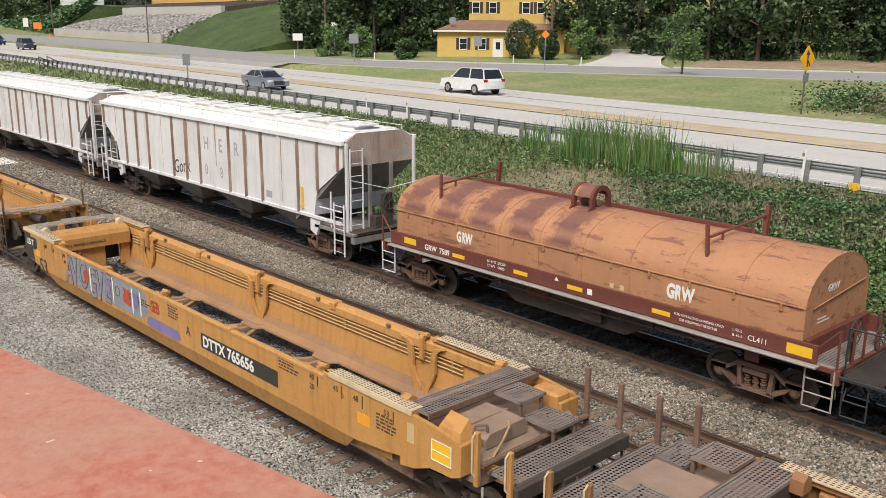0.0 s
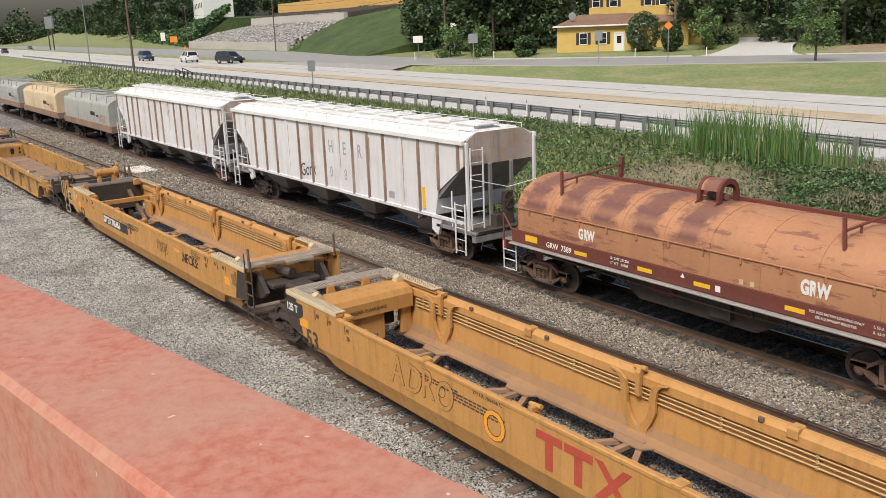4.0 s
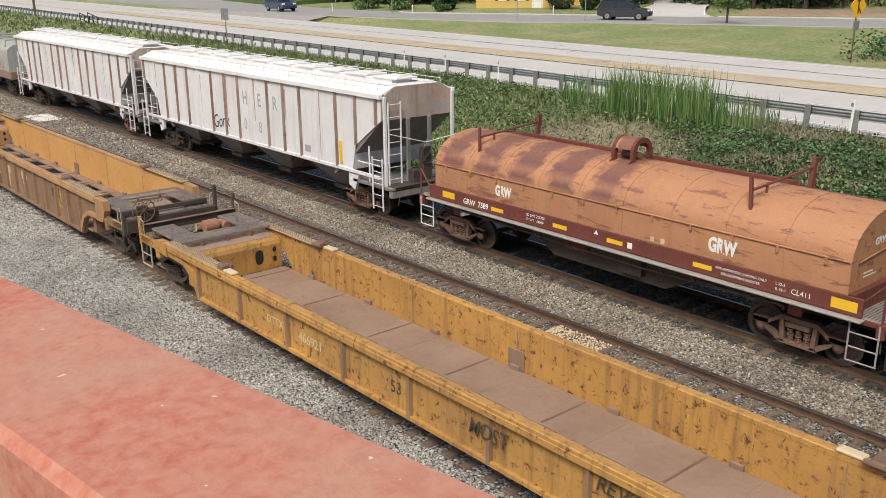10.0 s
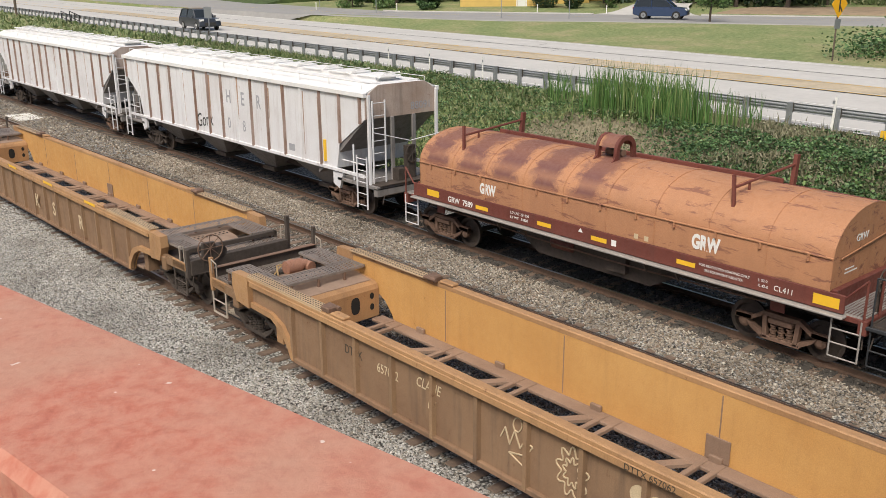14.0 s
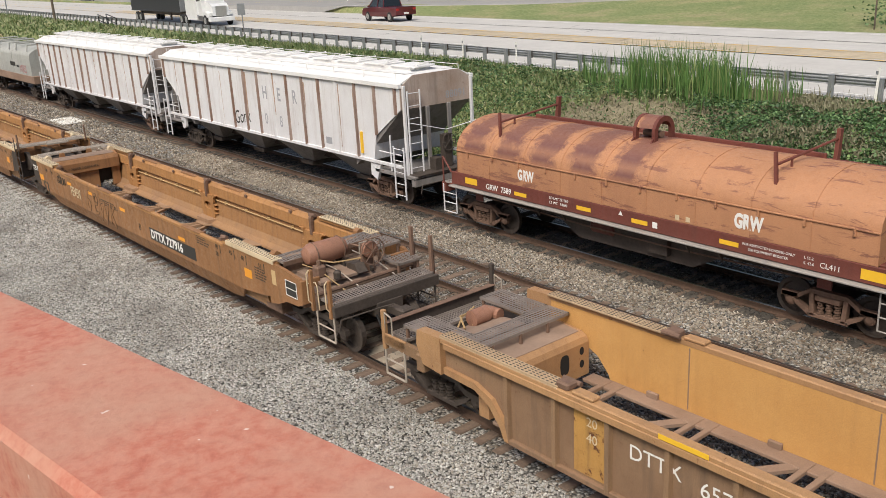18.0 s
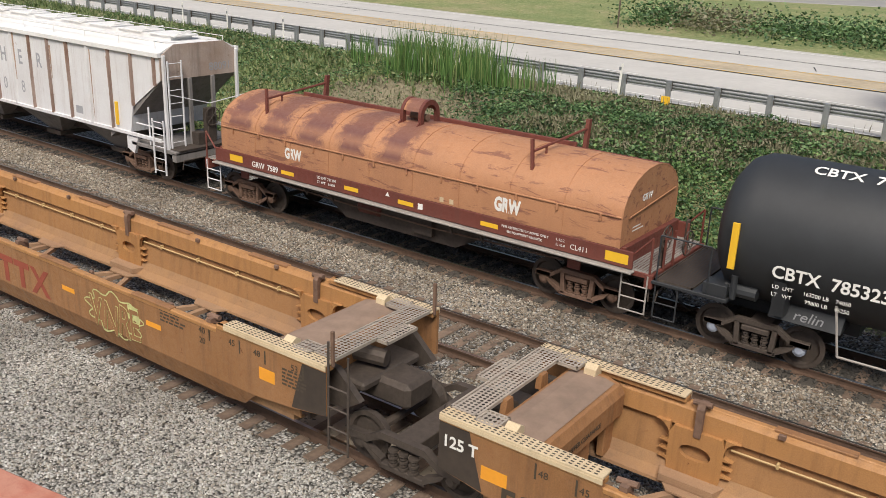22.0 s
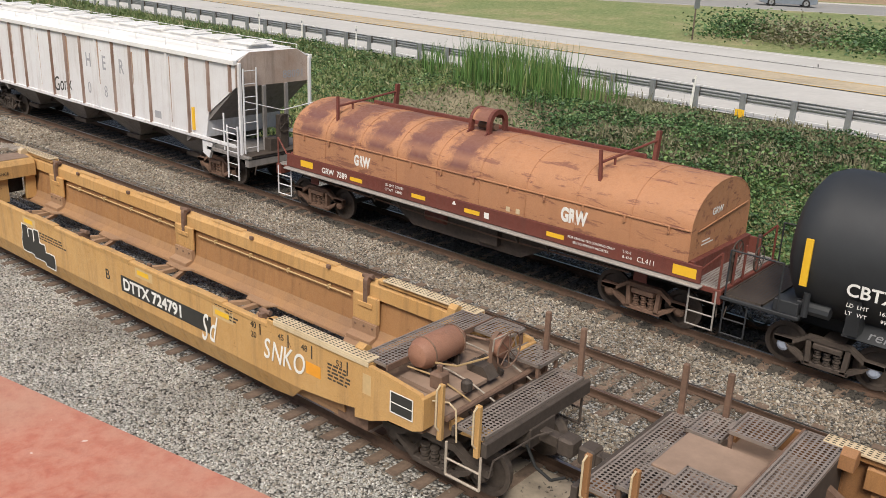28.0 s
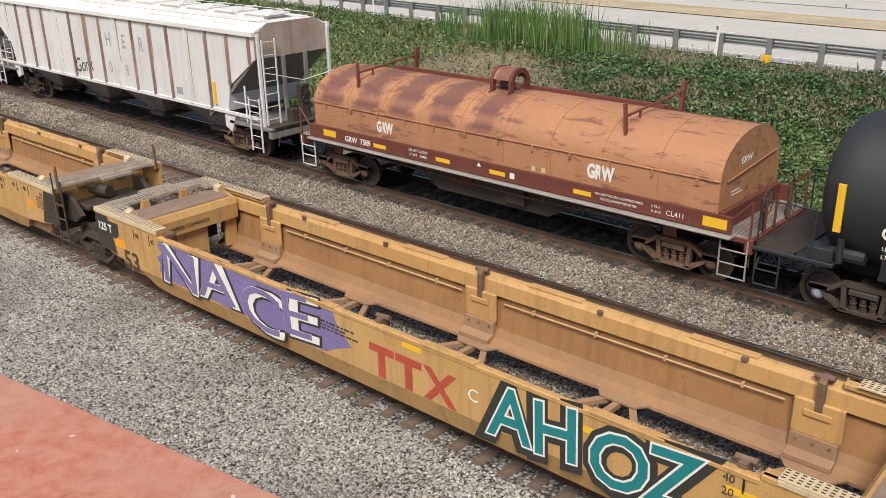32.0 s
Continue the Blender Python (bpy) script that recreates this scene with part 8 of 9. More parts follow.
woods = [tree("woodland_tree", "dense dark green broadleaf tree at the wood's edge", 60 + i, 11 + 2.2 * (i % 3), 3.6 + 0.5 * (i % 2), LEAF_W, (0, 0, -200), 0.62, 1900, 0.06, "trees of the wood") for i in range(4)]
rng = random.Random(4)
spots = []
for row, w0 in enumerate((24, 31, 40)):
    x = -140.0
    while x < 40:
        w = w0 + rng.uniform(-2.5, 2.5)
        if row == 0 and x > -52:
            w += 17
        y = y_side_road(x) + w + flat_side(x) - 13
        gap = abs(x - (-61.5 - 0.42 * (w - 12.5))) < 6 and row == 0
        house_gap = -98 < x < -72 and row == 0 or -92 < x < -76 and row == 1
        if not gap and not house_gap:
            spots.append((x, y))
        x += rng.uniform(4.2, 6.2)
for i, (x, y) in enumerate(spots):
    src = woods[i % 4]
    s = rng.uniform(0.85, 1.15)
    m_ = pose(x, y, height(x, y) - 0.1, 0, 0, rng.uniform(0, 360))
    if i < 4:
        woods[i].matrix_basis = m_
    else:
        copy_thing(src, m_)
tree("young_tree", "young green roadside tree with a slim trunk", 90, 6.4, 1.9, LEAF_T, (-48.2, 74.2, 3.2), 0.24, 2400, 0.3)
for i, (x, w, h, s_) in enumerate(((-88.5, 17, 2.4, 1.1), (-71, 21.7, 4.8, 1.7), (-61.6, 31.5, 3.4, 1.5), (-56.9, 31.5, 4.6, 1.8), (-51, 33, 5.0, 2.4), (-46, 35, 6.0, 2.6), (-41, 33, 4.6, 2.4), (-35, 35, 6.0, 2.6), (-29, 33, 5.0, 2.6), (-21, 33, 5.6, 2.6), (-97, 16, 3.6, 1.8), (-103, 15, 4.0, 2.0))):
    y = y_side_road(x) + w
    tree("roadside_bush", "rounded green bush beside the side road", 120 + i, h, s_, LEAF_T if i % 3 else LEAF_A, (x, y, height(x, y)), 0.3, 1500, 0.02, "bushes along the side road")


rng = np.random.default_rng(77)
pts = []
for _ in range(5200):
    x, w = -57 + 45 * rng.random(), 28.5 + 6 * rng.random()
    y = y_side_road(x) + w
    pts.append((x, y, height(x, y) + 1.3 * rng.random() * (0.5 + 0.5 * noise.noise(Vector((x * 0.3, w * 0.3, 2.0))))))
leaves("weeds", pts, 0.34, GRASS_BLADE, "tall rank weeds at the top of the cutting", "weeds", 78, long=2.2)


def clipped_bush(x, y, w, h, seed):
    """A dense clipped shrub: leaves packed over a lumpy egg."""
    rng = np.random.default_rng(seed)
    t = thing("clipped_bush", "dense dark clipped bush in front of the house", "bush", "bushes before the house", (x, y, height(x, y) - 0.05))
    part("trunk", Shape().rod((0, 0, -0.3), (0, 0, h * 0.5), 0.1, 8, 0.05), BARK, t)
    pts = []
    for _ in range(5200):
        d = Vector(rng.normal(0, 1, 3)).normalized()
        r = (0.72 + 0.3 * rng.random()) * (1 + 0.16 * noise.noise(d * 2.2 + Vector((seed, 0, 0))))
        wide = w * 0.5 * (1.0 if d.z < 0 else 1 - 0.15 * d.z)
        pts.append((d.x * r * wide, d.y * r * wide, max(0.05, h * 0.47 + d.z * r * h * 0.5)))
    leaves("crown", pts, 0.2, LEAF_W, "", "", seed + 3, 0.6, "", t)


for k, (x, y, w, h) in enumerate(((-77.3, 83.4, 4.4, 4.9), (-73.6, 84.3, 2.6, 3.7), (-89.3, 75.6, 2.2, 2.6))):
    clipped_bush(x, y, w, h, 200 + k)
cab = thing("utility_cabinet", "grey steel utility cabinet on the grass", "cabinet", "", (-59.2, 100.9, height(-59.2, 100.9)))
part("body", Shape().box(-0.45, 0.45, -0.3, 0.3, -0.1, 1.8, 0.03), GALV, cab)
part("cabinet_door", Shape().box(-0.38, 0.38, -0.32, -0.302, 0.12, 1.66, 0.01), COIL_EDGE, cab)


# ---- house ----
def clapboard(name, c):
    m, nt, b, co = begin(name, 0.7)
    n = noise_tex(nt, co, 1.2, 5)
    col = ramp(nt, n, [(0.3, tuple(v * 0.9 for v in c)), (0.7, c)])
    nt.links.new(col, b.inputs["Base Color"])
    return m


HOUSE_Y = clapboard("yellow_siding", (0.66, 0.45, 0.13))
ROOF_BR = plain("brown_shingle", (0.21, 0.125, 0.085), 0.85, 0, 0.3, 5)
TRIM_W = plain("white_trim", (0.78, 0.77, 0.73), 0.6, 0, 0.06)
SHUTTER = plain("dark_shutter", (0.05, 0.035, 0.025), 0.6)


def house_window(t, x, y, z, w=0.85, h=1.35):
    wdw = part("window", Shape().box(x - w / 2 - 0.08, x + w / 2 + 0.08, y - 0.06, y, z - 0.08, z + h + 0.08), TRIM_W, t)
    for k in (0, 1):
        part("pane", Shape().box(x - w / 2, x + w / 2, y - 0.075, y - 0.065, z + 0.03 + k * h / 2, z + h / 2 - 0.03 + k * h / 2, 0.003), GLASS, wdw)
    for s in (-1, 1):
        part("shutter", Shape().box(x + s * (w / 2 + 0.1), x + s * (w / 2 + 0.48), y - 0.05, y, z - 0.05, z + h + 0.05), SHUTTER, wdw)


def siding(t, x0, x1, y, z0, z1, name="siding_board"):
    z = z0
    while z < z1 - 0.02:
        part(name, Shape().prism([(y, z), (y - 0.035, z), (y - 0.012, min(z + 0.2, z1)), (y, min(z + 0.2, z1))], "x", x0, x1), HOUSE_Y, t)
        z += 0.2


def house():
    t = thing("house", "yellow clapboard house with white-framed windows and dark shutters", "house")
    t.matrix_basis = pose(-81.5, 83.6, 3.5, 0, 0, 45)
    part("annex_wall", Shape().box(-7.7, 2.9, 0, 7, -0.5, 3.4), HOUSE_Y, t)
    siding(t, -7.7, 2.9, 0, 0, 3.4)
    part("annex_roof", Shape().add([(-8.2, -0.55, 3.35), (3.3, -0.55, 3.35), (3.3, 7, 3.35), (-8.2, 7, 3.35), (-5.0, 3.6, 4.7), (3.3, 3.6, 4.7), (3.3, 7, 4.7), (-5.0, 7, 4.7)], [(0, 1, 5, 4), (0, 4, 7, 3), (1, 2, 6, 5), (4, 5, 6, 7), (0, 3, 2, 1), (3, 7, 6, 2)]), ROOF_BR, t, "low brown shingled hip roof")
    part("eave_trim", Shape().box(-8.2, 3.3, -0.6, -0.5, 3.24, 3.42), TRIM_W, t)
    part("main_wall", Shape().box(-3.8, 10.3, 4.0, 12, -0.5, 8.2), HOUSE_Y, t)
    siding(t, -3.8, 10.3, 4.0, 4.4, 8.2)
    part("right_wing", Shape().box(2.9, 8.6, 2.6, 4.0, -0.5, 3.6), HOUSE_Y, t)
    part("wing_roof", Shape().prism([(2.0, 3.5), (4.0, 3.5), (4.0, 4.3)], "x", 2.9, 9.0), ROOF_BR, t)
    part("main_roof", Shape().prism([(3.5, 8.1), (12.5, 8.1), (8.0, 10.6)], "x", -4.3, 10.8), ROOF_BR, t)
    part("corner_board", Shape().box(6.2, 6.4, 3.94, 4.0, 3.6, 8.2), TRIM_W, t)
    for x in (-2.9, -0.7, 3.6, 5.5, 8.2):
        house_window(t, x, 4.0, 5.6)
    for x in (-4.4, -2.0):
        house_window(t, x, -0.03, 1.1)
    house_window(t, 1.9, -0.03, 1.1)
    d = part("front_door", Shape().box(-0.5, 0.5, -0.10, -0.02, 0.1, 2.25), TRIM_W, t, "white front door with an oval light")
    part("door_pane", Shape().box(-0.28, 0.28, -0.115, -0.10, 1.1, 2.0, 0.05), GLASS, d)
    part("door_frame", Shape().box(-0.66, -0.52, -0.13, 0, 0.05, 2.4).box(0.52, 0.66, -0.13, 0, 0.05, 2.4).box(-0.66, 0.66, -0.13, 0, 2.27, 2.42), TRIM_W, d)
    part("doorstep", Shape().box(-0.9, 0.9, -0.9, -0.02, -0.3, 0.08), ROAD, t)
    part("air_conditioner", Shape().box(1.5, 2.3, -0.5, -0.1, 1.1, 1.6), TRIM_W, t)
    part("satellite_dish", Shape().lathe([(0, 0.02), (-0.08, 0.35), (-0.14, 0.48)], (-5.8, 0.8, 4.6), "y", 14).rod((-5.8, 0.8, 4.6), (-5.8, 1.2, 4.0), 0.03, 6), GALV, t)


house()


# ---- far left: retaining wall, slope, fence and hill ----
def solid(a, d, n, base, top):
    """A block between two rings given as (along, back, height) from a."""
    k = len(base)
    put = lambda u, w, z: Vector((a.x + d.x * u + n.x * w, a.y + d.y * u + n.y * w, z))
    vs = [put(*p) for p in base] + [put(*p) for p in top]
    return Shape().add(vs, [(i, (i + 1) % k, k + (i + 1) % k, k + i) for i in range(k)] + [tuple(range(k))[::-1], tuple(range(k, 2 * k))])


def far_left():
    a, b_ = Vector((-296, 104, 0)), Vector((-199, 93.8, 0))
    WALLM = plain("pale_block_wall", (0.46, 0.43, 0.39), 0.9, 0, 0.12, 0.4)
    GR = gravel_mat("pale_riprap", [(0.26, 0.25, 0.235), (0.46, 0.445, 0.415), (0.62, 0.60, 0.565)], 1.6)
    MULCH = plain("dark_mulch", (0.045, 0.036, 0.03), 0.95, 0, 0.4, 2.0, 0.4)
    t = thing("retaining_wall", "pale block retaining wall with a gravel slope above it", "wall")
    t["kind"] = "structure"
    L = (b_ - a).length
    d = (b_ - a).normalized()
    n = Vector((-d.y, d.x, 0))
    for i in range(16):
        top = 4.75 + (0.25 if i < 8 else 0.0)
        for row in range(2):
            z0 = 2.5 + row * (top - 2.5) / 2
            u0, u1 = i * L / 16 + 0.03, (i + 1) * L / 16 - 0.03
            w = 0.08 * row
            q = [(u0, w), (u1, w), (u1, w + 0.6), (u0, w + 0.6)]
            part("block", solid(a, d, n, [(u, v, z0) for u, v in q], [(u, v, z0 + (top - 2.5) / 2 - 0.03) for u, v in q]), WALLM, t)
    sl = [(1, 0.5, 4.9), (L - 0.5, 0.5, 4.6), (L + 3, 6, 7.2), (L + 8, 12, 9.4), (0.34 * L, 12, 9.2), (0.14 * L, 6, 7.4)]
    part("gravel_slope", solid(a, d, n, [(u, w, 2.0) for u, w, z in sl], sl), GR, t, "pale gravel slope")
    up = [(0.33 * L, 12.05), (L + 7, 12.05), (L + 7, 13), (0.33 * L, 13)]
    part("upper_wall", solid(a, d, n, [(u, w, 8) for u, w in up], [(u, w, 11.2) for u, w in up]), WALLM, t)
    mu = [(0.3 * L, 13.02, 11.0), (L + 9, 13.02, 11.0), (L + 26, 19, 12.3), (0.36 * L, 19, 12.4)]
    part("mulch_bed", solid(a, d, n, [(u, w, 3) for u, w, z in mu], mu), MULCH, t, "dark mulch bed above the upper wall")
    gs = [(L + 0.2, 0.4, 2.7), (L + 62, -8, 2.7), (L + 66, 22, 9.0), (L + 40, 22, 12.5), (L + 8, 19, 12.4), (L + 6.5, 12, 9.6), (L + 2, 6, 6.6)]
    part("grass_shoulder", solid(a, d, n, [(u, w, 1.5) for u, w, z in gs], gs), BANK_GREEN, t, "grassy slope beside the wall")
    rg = np.random.default_rng(21)
    u, w = rg.random(7000), rg.random(7000)
    pts = []
    for p, q in zip(u, w):
        uu = L + 1 + 58 * p
        pts.append(tuple(Vector((a.x + d.x * uu + n.x * 19 * q, a.y + d.y * uu + n.y * 19 * q, 2.9 + 9.6 * q * (1 - 0.2 * p)))))
    leaves("slope_weeds", pts, 0.6, LEAF_T, "rough grass and weeds on the far slope", "weeds", 31, long=1.6)
    OCH = clapboard("ochre_timber", (0.66, 0.40, 0.13))
    fn = thing("timber_fence", "long ochre timber fence on the terrace above the wall", "fence")
    e = a + n * 19.2 + d * (0.38 * L)
    fn.matrix_basis = pose(e.x, e.y, 12.2, 0, 0, math.degrees(math.atan2(d.y, d.x)))
    for k in range(24):
        for r in range(3):
            part("board", Shape().box(k * 4 + 0.02, k * 4 + 3.98, 0, 0.12, r * 0.95, r * 0.95 + 0.93), OCH, fn)
        part("post", Shape().box(k * 4 - 0.08, k * 4 + 0.08, 0.13, 0.3, -0.5, 2.9), OCH, fn)
    wh = thing("white_house", "white clapboard house on the far hill", "house")
    wh.matrix_basis = pose(-362, 131, 15.5, 0, 0, -14)
    part("wall", Shape().box(0, 34, 0, 11, -6, 7.5), TRIM_W, wh)
    part("roof", Shape().prism([(-0.5, 7.4), (11.5, 7.4), (5.5, 11)], "x", -0.5, 34.5), ROOF_BR, wh)
    for k in range(6):
        for z in (1.0, 4.4):
            part("window", Shape().box(2.5 + 5.4 * k, 4.1 + 5.4 * k, -0.06, 0, z, z + 1.9), GLASS, wh)
    hb = [(-302, 106), (-330, 112), (-480, 143), (-900, 190), (-900, 300), (-300, 240)]
    ht = [(-304, 122, 12), (-332, 128, 13), (-480, 168, 14), (-900, 230, 16), (-900, 300, 16), (-300, 240, 12)]
    hl = new("hillside", Shape().add([(x, y, 2.3) for x, y in hb] + ht, [(i, (i + 1) % 6, 6 + (i + 1) % 6, 6 + i) for i in range(6)] + [tuple(range(6, 12)), tuple(range(6))[::-1]]).mesh("hillside", BANK_GREEN))
    tagged(hl, "green overgrown hillside beyond the wall", "ground", "", "structure")
    rngl = np.random.default_rng(8)
    u, w = rngl.random(15000) ** 1.5, rngl.random(15000)
    pts = np.stack([-304 - 300 * u, 106 + 62 * u + w * (17 + 20 * u), 3.5 + w * (11 + 5 * u) + 2.2 * rngl.random(15000)], 1)
    leaves("hillside_shrubs", pts, 1.3, LEAF_A, "dense green shrubs on the far hillside", "shrub", 77)
    for i in range(44):
        x = -366 - 12.5 * i + 4 * math.sin(i * 2.3)
        y = 128 + 0.15 * (-366 - x) + 5 * math.sin(i * 1.7) + (16 if i % 2 else 0)
        copy_thing(big_tree, pose(x, y, 8.0, 0, 0, 40 * i))
    for i in range(9):
        copy_thing(big_tree, pose(-385 + 16 * i, 163 + 5 * math.sin(i * 1.7), 13, 0, 0, 70 * i))
    rf = np.random.default_rng(12)
    u = rf.random((16000, 3))
    leaves("far_woods", np.stack([-940 - 60 * u[:, 0], -40 + 330 * u[:, 1], 2 + 34 * u[:, 2] ** 1.2 * (0.7 + 0.3 * np.sin(u[:, 1] * 60))], 1), 3.2, LEAF_W, "dark wooded hill closing the far end of the road", "woods", 90)
    for i in range(12):
        x = -240 + 11 * i
        copy_thing(big_tree, pose(x, 132 + 4 * math.sin(i * 1.9), 9, 0, 0, 55 * i))
    bb = thing("billboard", "grey back of a large roadside billboard", "billboard", "", (-420, 88, 2.6))
    part("panel", Shape().box(-7, 7, -0.3, 0.3, 9, 14), GALV, bb)
    for x in (-4, 4):
        part("post", Shape().box(x - 0.3, x + 0.3, -0.2, 0.2, -0.3, 9.1), STEEL_DK, bb)


BANK_GREEN = plain("bank_grass", (0.055, 0.085, 0.024), 0.95, 0, 0.6, 1.2, 0.5)
big_tree = tree("far_tree", "tall dark broadleaf tree on the far hill", 71, 21, 6.5, LEAF_W, (-262, 150, 11), 1.15, 2200, 0.04, "trees on the far hill")
far_left()
for i in range(9):
    x = -146 + 5.4 * i
    y = y_side_road(x) + flat_side(x) + 13 + 4 * math.sin(i * 2.1)
    copy_thing(woods[(i + 1) % 4], pose(x, y, height(x, y), 0, 0, 70 * i))


# ---- poles and signs ----
POLE = plain("weathered_pole_timber", (0.13, 0.10, 0.075), 0.9, 0, 0.35, 5, 0.3)
DARKPOLE = plain("dark_metal_pole", (0.03, 0.03, 0.032), 0.5, 0.6)


def utility_pole(x, y, h, arm=True):
    t = thing("utility_pole", "weathered brown timber utility pole", "pole", "utility poles", (x, y, height(x, y)))
    part("shaft", Shape().rod((0, 0, -0.5), (0, 0, h), 0.17, 10, 0.12), POLE, t)
    if arm:
        part("crossarm", Shape().box(-1.2, 1.2, -0.06, 0.06, h - 0.9, h - 0.75), POLE, t)
        for k in (-1.0, -0.4, 0.4, 1.0):
            part("insulator", Shape().rod((k, 0, h - 0.75), (k, 0, h - 0.58), 0.05, 8), GALV, t)


poles = [(-292, 102.8), (-204.5, 93.4), (-110.5, 77.5), (-74.0, 85.2), (-54.7, 104.2), (-20.0, 132.0)]
for x, y in poles:
    utility_pole(x, y, 11.5 if x > -200 else 14.0)
wires = Shape()
for (xa, ya), (xb, yb) in zip(poles, poles[1:]):
    for dz in (10.7, 9.2, 8.6):
        za, zb = height(xa, ya) + dz, height(xb, yb) + dz
        ps = [(xa + (xb - xa) * k / 8, ya + (yb - ya) * k / 8, za + (zb - za) * k / 8 - 1.2 * math.sin(math.pi * k / 8)) for k in range(9)]
        wires.path(ps, 0.03, 4)
tagged(new("power_lines", wires.mesh("power_lines", RUBBER)), "sagging black power lines between the poles", "cable", "", "stuff")


def street_lamp(x, y, h, m, arm):
    t = thing("street_lamp", "tall metal roadside lamp pole with an arm", "street lamp", "street lamps", (x, y, 2.6))
    part("shaft", Shape().rod((0, 0, -0.3), (0, 0, h), 0.11, 10, 0.07), m, t)
    part("arm", Shape().path([(0, 0, h - 0.2), (0.9 * arm, 0.5, h + 0.2), (2.2 * arm, 1.2, h + 0.3)], 0.05), m, t)
    part("lamp_head", Shape().box(2.0 * arm, 2.9 * arm, 1.0, 1.4, h + 0.2, h + 0.36, 0.05), GALV, t)


street_lamp(-166, y_guard(-166) - 0.6, 12.5, GALV, 1)
utility_pole(-127.7, y_guard(-127.7) - 1.4, 15.0, False)


def sign(x, y, h, w, hh, m, label, shape="board", turn=40, pole=GALV):
    t = thing("road_sign", label, "road sign", "", (x, y, height(x, y)))
    t.matrix_basis = pose(x, y, height(x, y), 0, 0, turn)
    part("pole", Shape().box(-0.04, 0.04, -0.04, 0.04, -0.2, h), pole, t)
    if shape == "diamond":
        k = w * 0.707
        part("panel", Shape().prism([(0, h - 2 * k), (k, h - k), (0, h), (-k, h - k)], "y", -0.07, -0.045), m, t)
    else:
        part("panel", Shape().box(-w / 2, w / 2, -0.07, -0.045, h - hh, h, 0.01), m, t)
    return t


YSIGN = plain("amber_sign_face", (0.80, 0.40, 0.01), 0.5, 0, 0.05)
OSIGN = plain("orange_sign_face", (0.75, 0.22, 0.03), 0.5, 0, 0.05)
s = sign(-26.1, 53.5, 4.1, 1.12, 0, YSIGN, "amber diamond merge sign with a black arrow on a timber post", "diamond", 84, POLE)
part("arrow", Shape().prism([(-0.06, 2.85), (0.06, 2.85), (0.06, 3.55), (0.2, 3.55), (0.0, 3.85), (-0.2, 3.55), (-0.06, 3.55)], "y", -0.076, -0.071).prism([(0.061, 3.1), (0.061, 3.26), (0.34, 2.9), (0.26, 2.82)], "y", -0.076, -0.071), SIGN_BLACK, s)
part("rider_plate", Shape().box(-0.3, 0.3, -0.07, -0.05, 1.9, 2.45, 0.005), GALV, s)
sign(-102.5, 67.4, 3.1, 1.3, 0.9, WHITE, "white road sign on a slim post", turn=50)
sign(-109.0, 78.0, 4.2, 0.9, 1.6, WHITE, "stacked white route signs on a slim post", turn=50)
sign(-87.0, 65.0, 3.3, 1.1, 1.1, GALV, "grey back of a road sign on a post", turn=50)
sign(-68.0, 66.8, 3.3, 0.8, 1.0, GALV, "grey back of a road sign on a post", turn=42)
sign(-61.6, 70.0, 4.0, 0.6, 0, OSIGN, "orange diamond warning sign on a post", "diamond", 42)
sign(-68.3, y_guard(-68.3) + 0.4, 2.7, 0.8, 0.9, GALV, "grey back of a road sign beside the guardrail", turn=20)
sign(-281, 94.5, 4.2, 2.6, 1.8, OSIGN, "orange roadworks sign beside the far junction", turn=40)
sign(-345, 112, 5.0, 1.8, 3.0, WHITE, "tall white sign on a slim post", turn=50)
for x, y in ((-286, 99.5), (-283.5, 99.0)):
    cn = thing("traffic_cone", "orange traffic cone with a white band", "cone", "traffic cones", (x, y, 2.66))
    part("cone", Shape().rod((0, 0, 0.05), (0, 0, 1.1), 0.28, 10, 0.06), OSIGN, cn)
    part("base", Shape().box(-0.36, 0.36, -0.36, 0.36, 0, 0.06), OSIGN, cn)
st = thing("stair_rail", "black steel stair railing beside the guardrail", "railing", "", (-104.5, y_guard(-104.5) - 1.5, 2.6))
for k in (0.0, 0.9):
    part("rail", Shape().path([(-0.6, k, 0.0), (-0.6, k, 1.3), (2.4, k, 0.9), (2.4, k, -0.6)], 0.05).rod((0.9, k, 1.1), (0.9, k, -0.3), 0.04, 6).rod((-0.6, k, 0.7), (2.4, k, 0.3), 0.04, 6), DARKPOLE, st)
for i, (x, w_) in enumerate(((-66, 13.2), (-74, 14.5), (-90, 13.4), (-58.5, 14.0), (-101, 8))):
    y = y_side_road(x) + w_
    t = thing("marker_post", "short white roadside post", "post", "marker posts", (x, y, height(x, y)))
    part("blade", Shape().box(-0.06, 0.06, -0.03, 0.03, -0.1, 1.0), WHITE, t)
# yellow tag low on the bank
t = thing("marker_tag", "small yellow marker tag on a stake below the guardrail", "marker", "", (-12.1, y_guard(-12.1) - 0.7, 2.5))
part("stake", Shape().box(-0.02, 0.02, -0.02, 0.02, -0.2, 0.5), POLE, t)
part("tag", Shape().box(-0.16, 0.16, -0.04, -0.02, 0.25, 0.55, 0.01), YEL_MARK, t)
# patch of white spill beside the far track
stones("spilled_grain", 2500, (-57.6, -54.8), (15.2, 16.6), 0.03, WHITE, "white spilled grain on the ballast", -0.17)
stones("spilled_grain", 700, (-13.6, -12.0), (14.2, 15.0), 0.03, CREAM, "pale spilled grain between the tracks", -0.17)


# ---- road vehicles ----
MOVERS = []


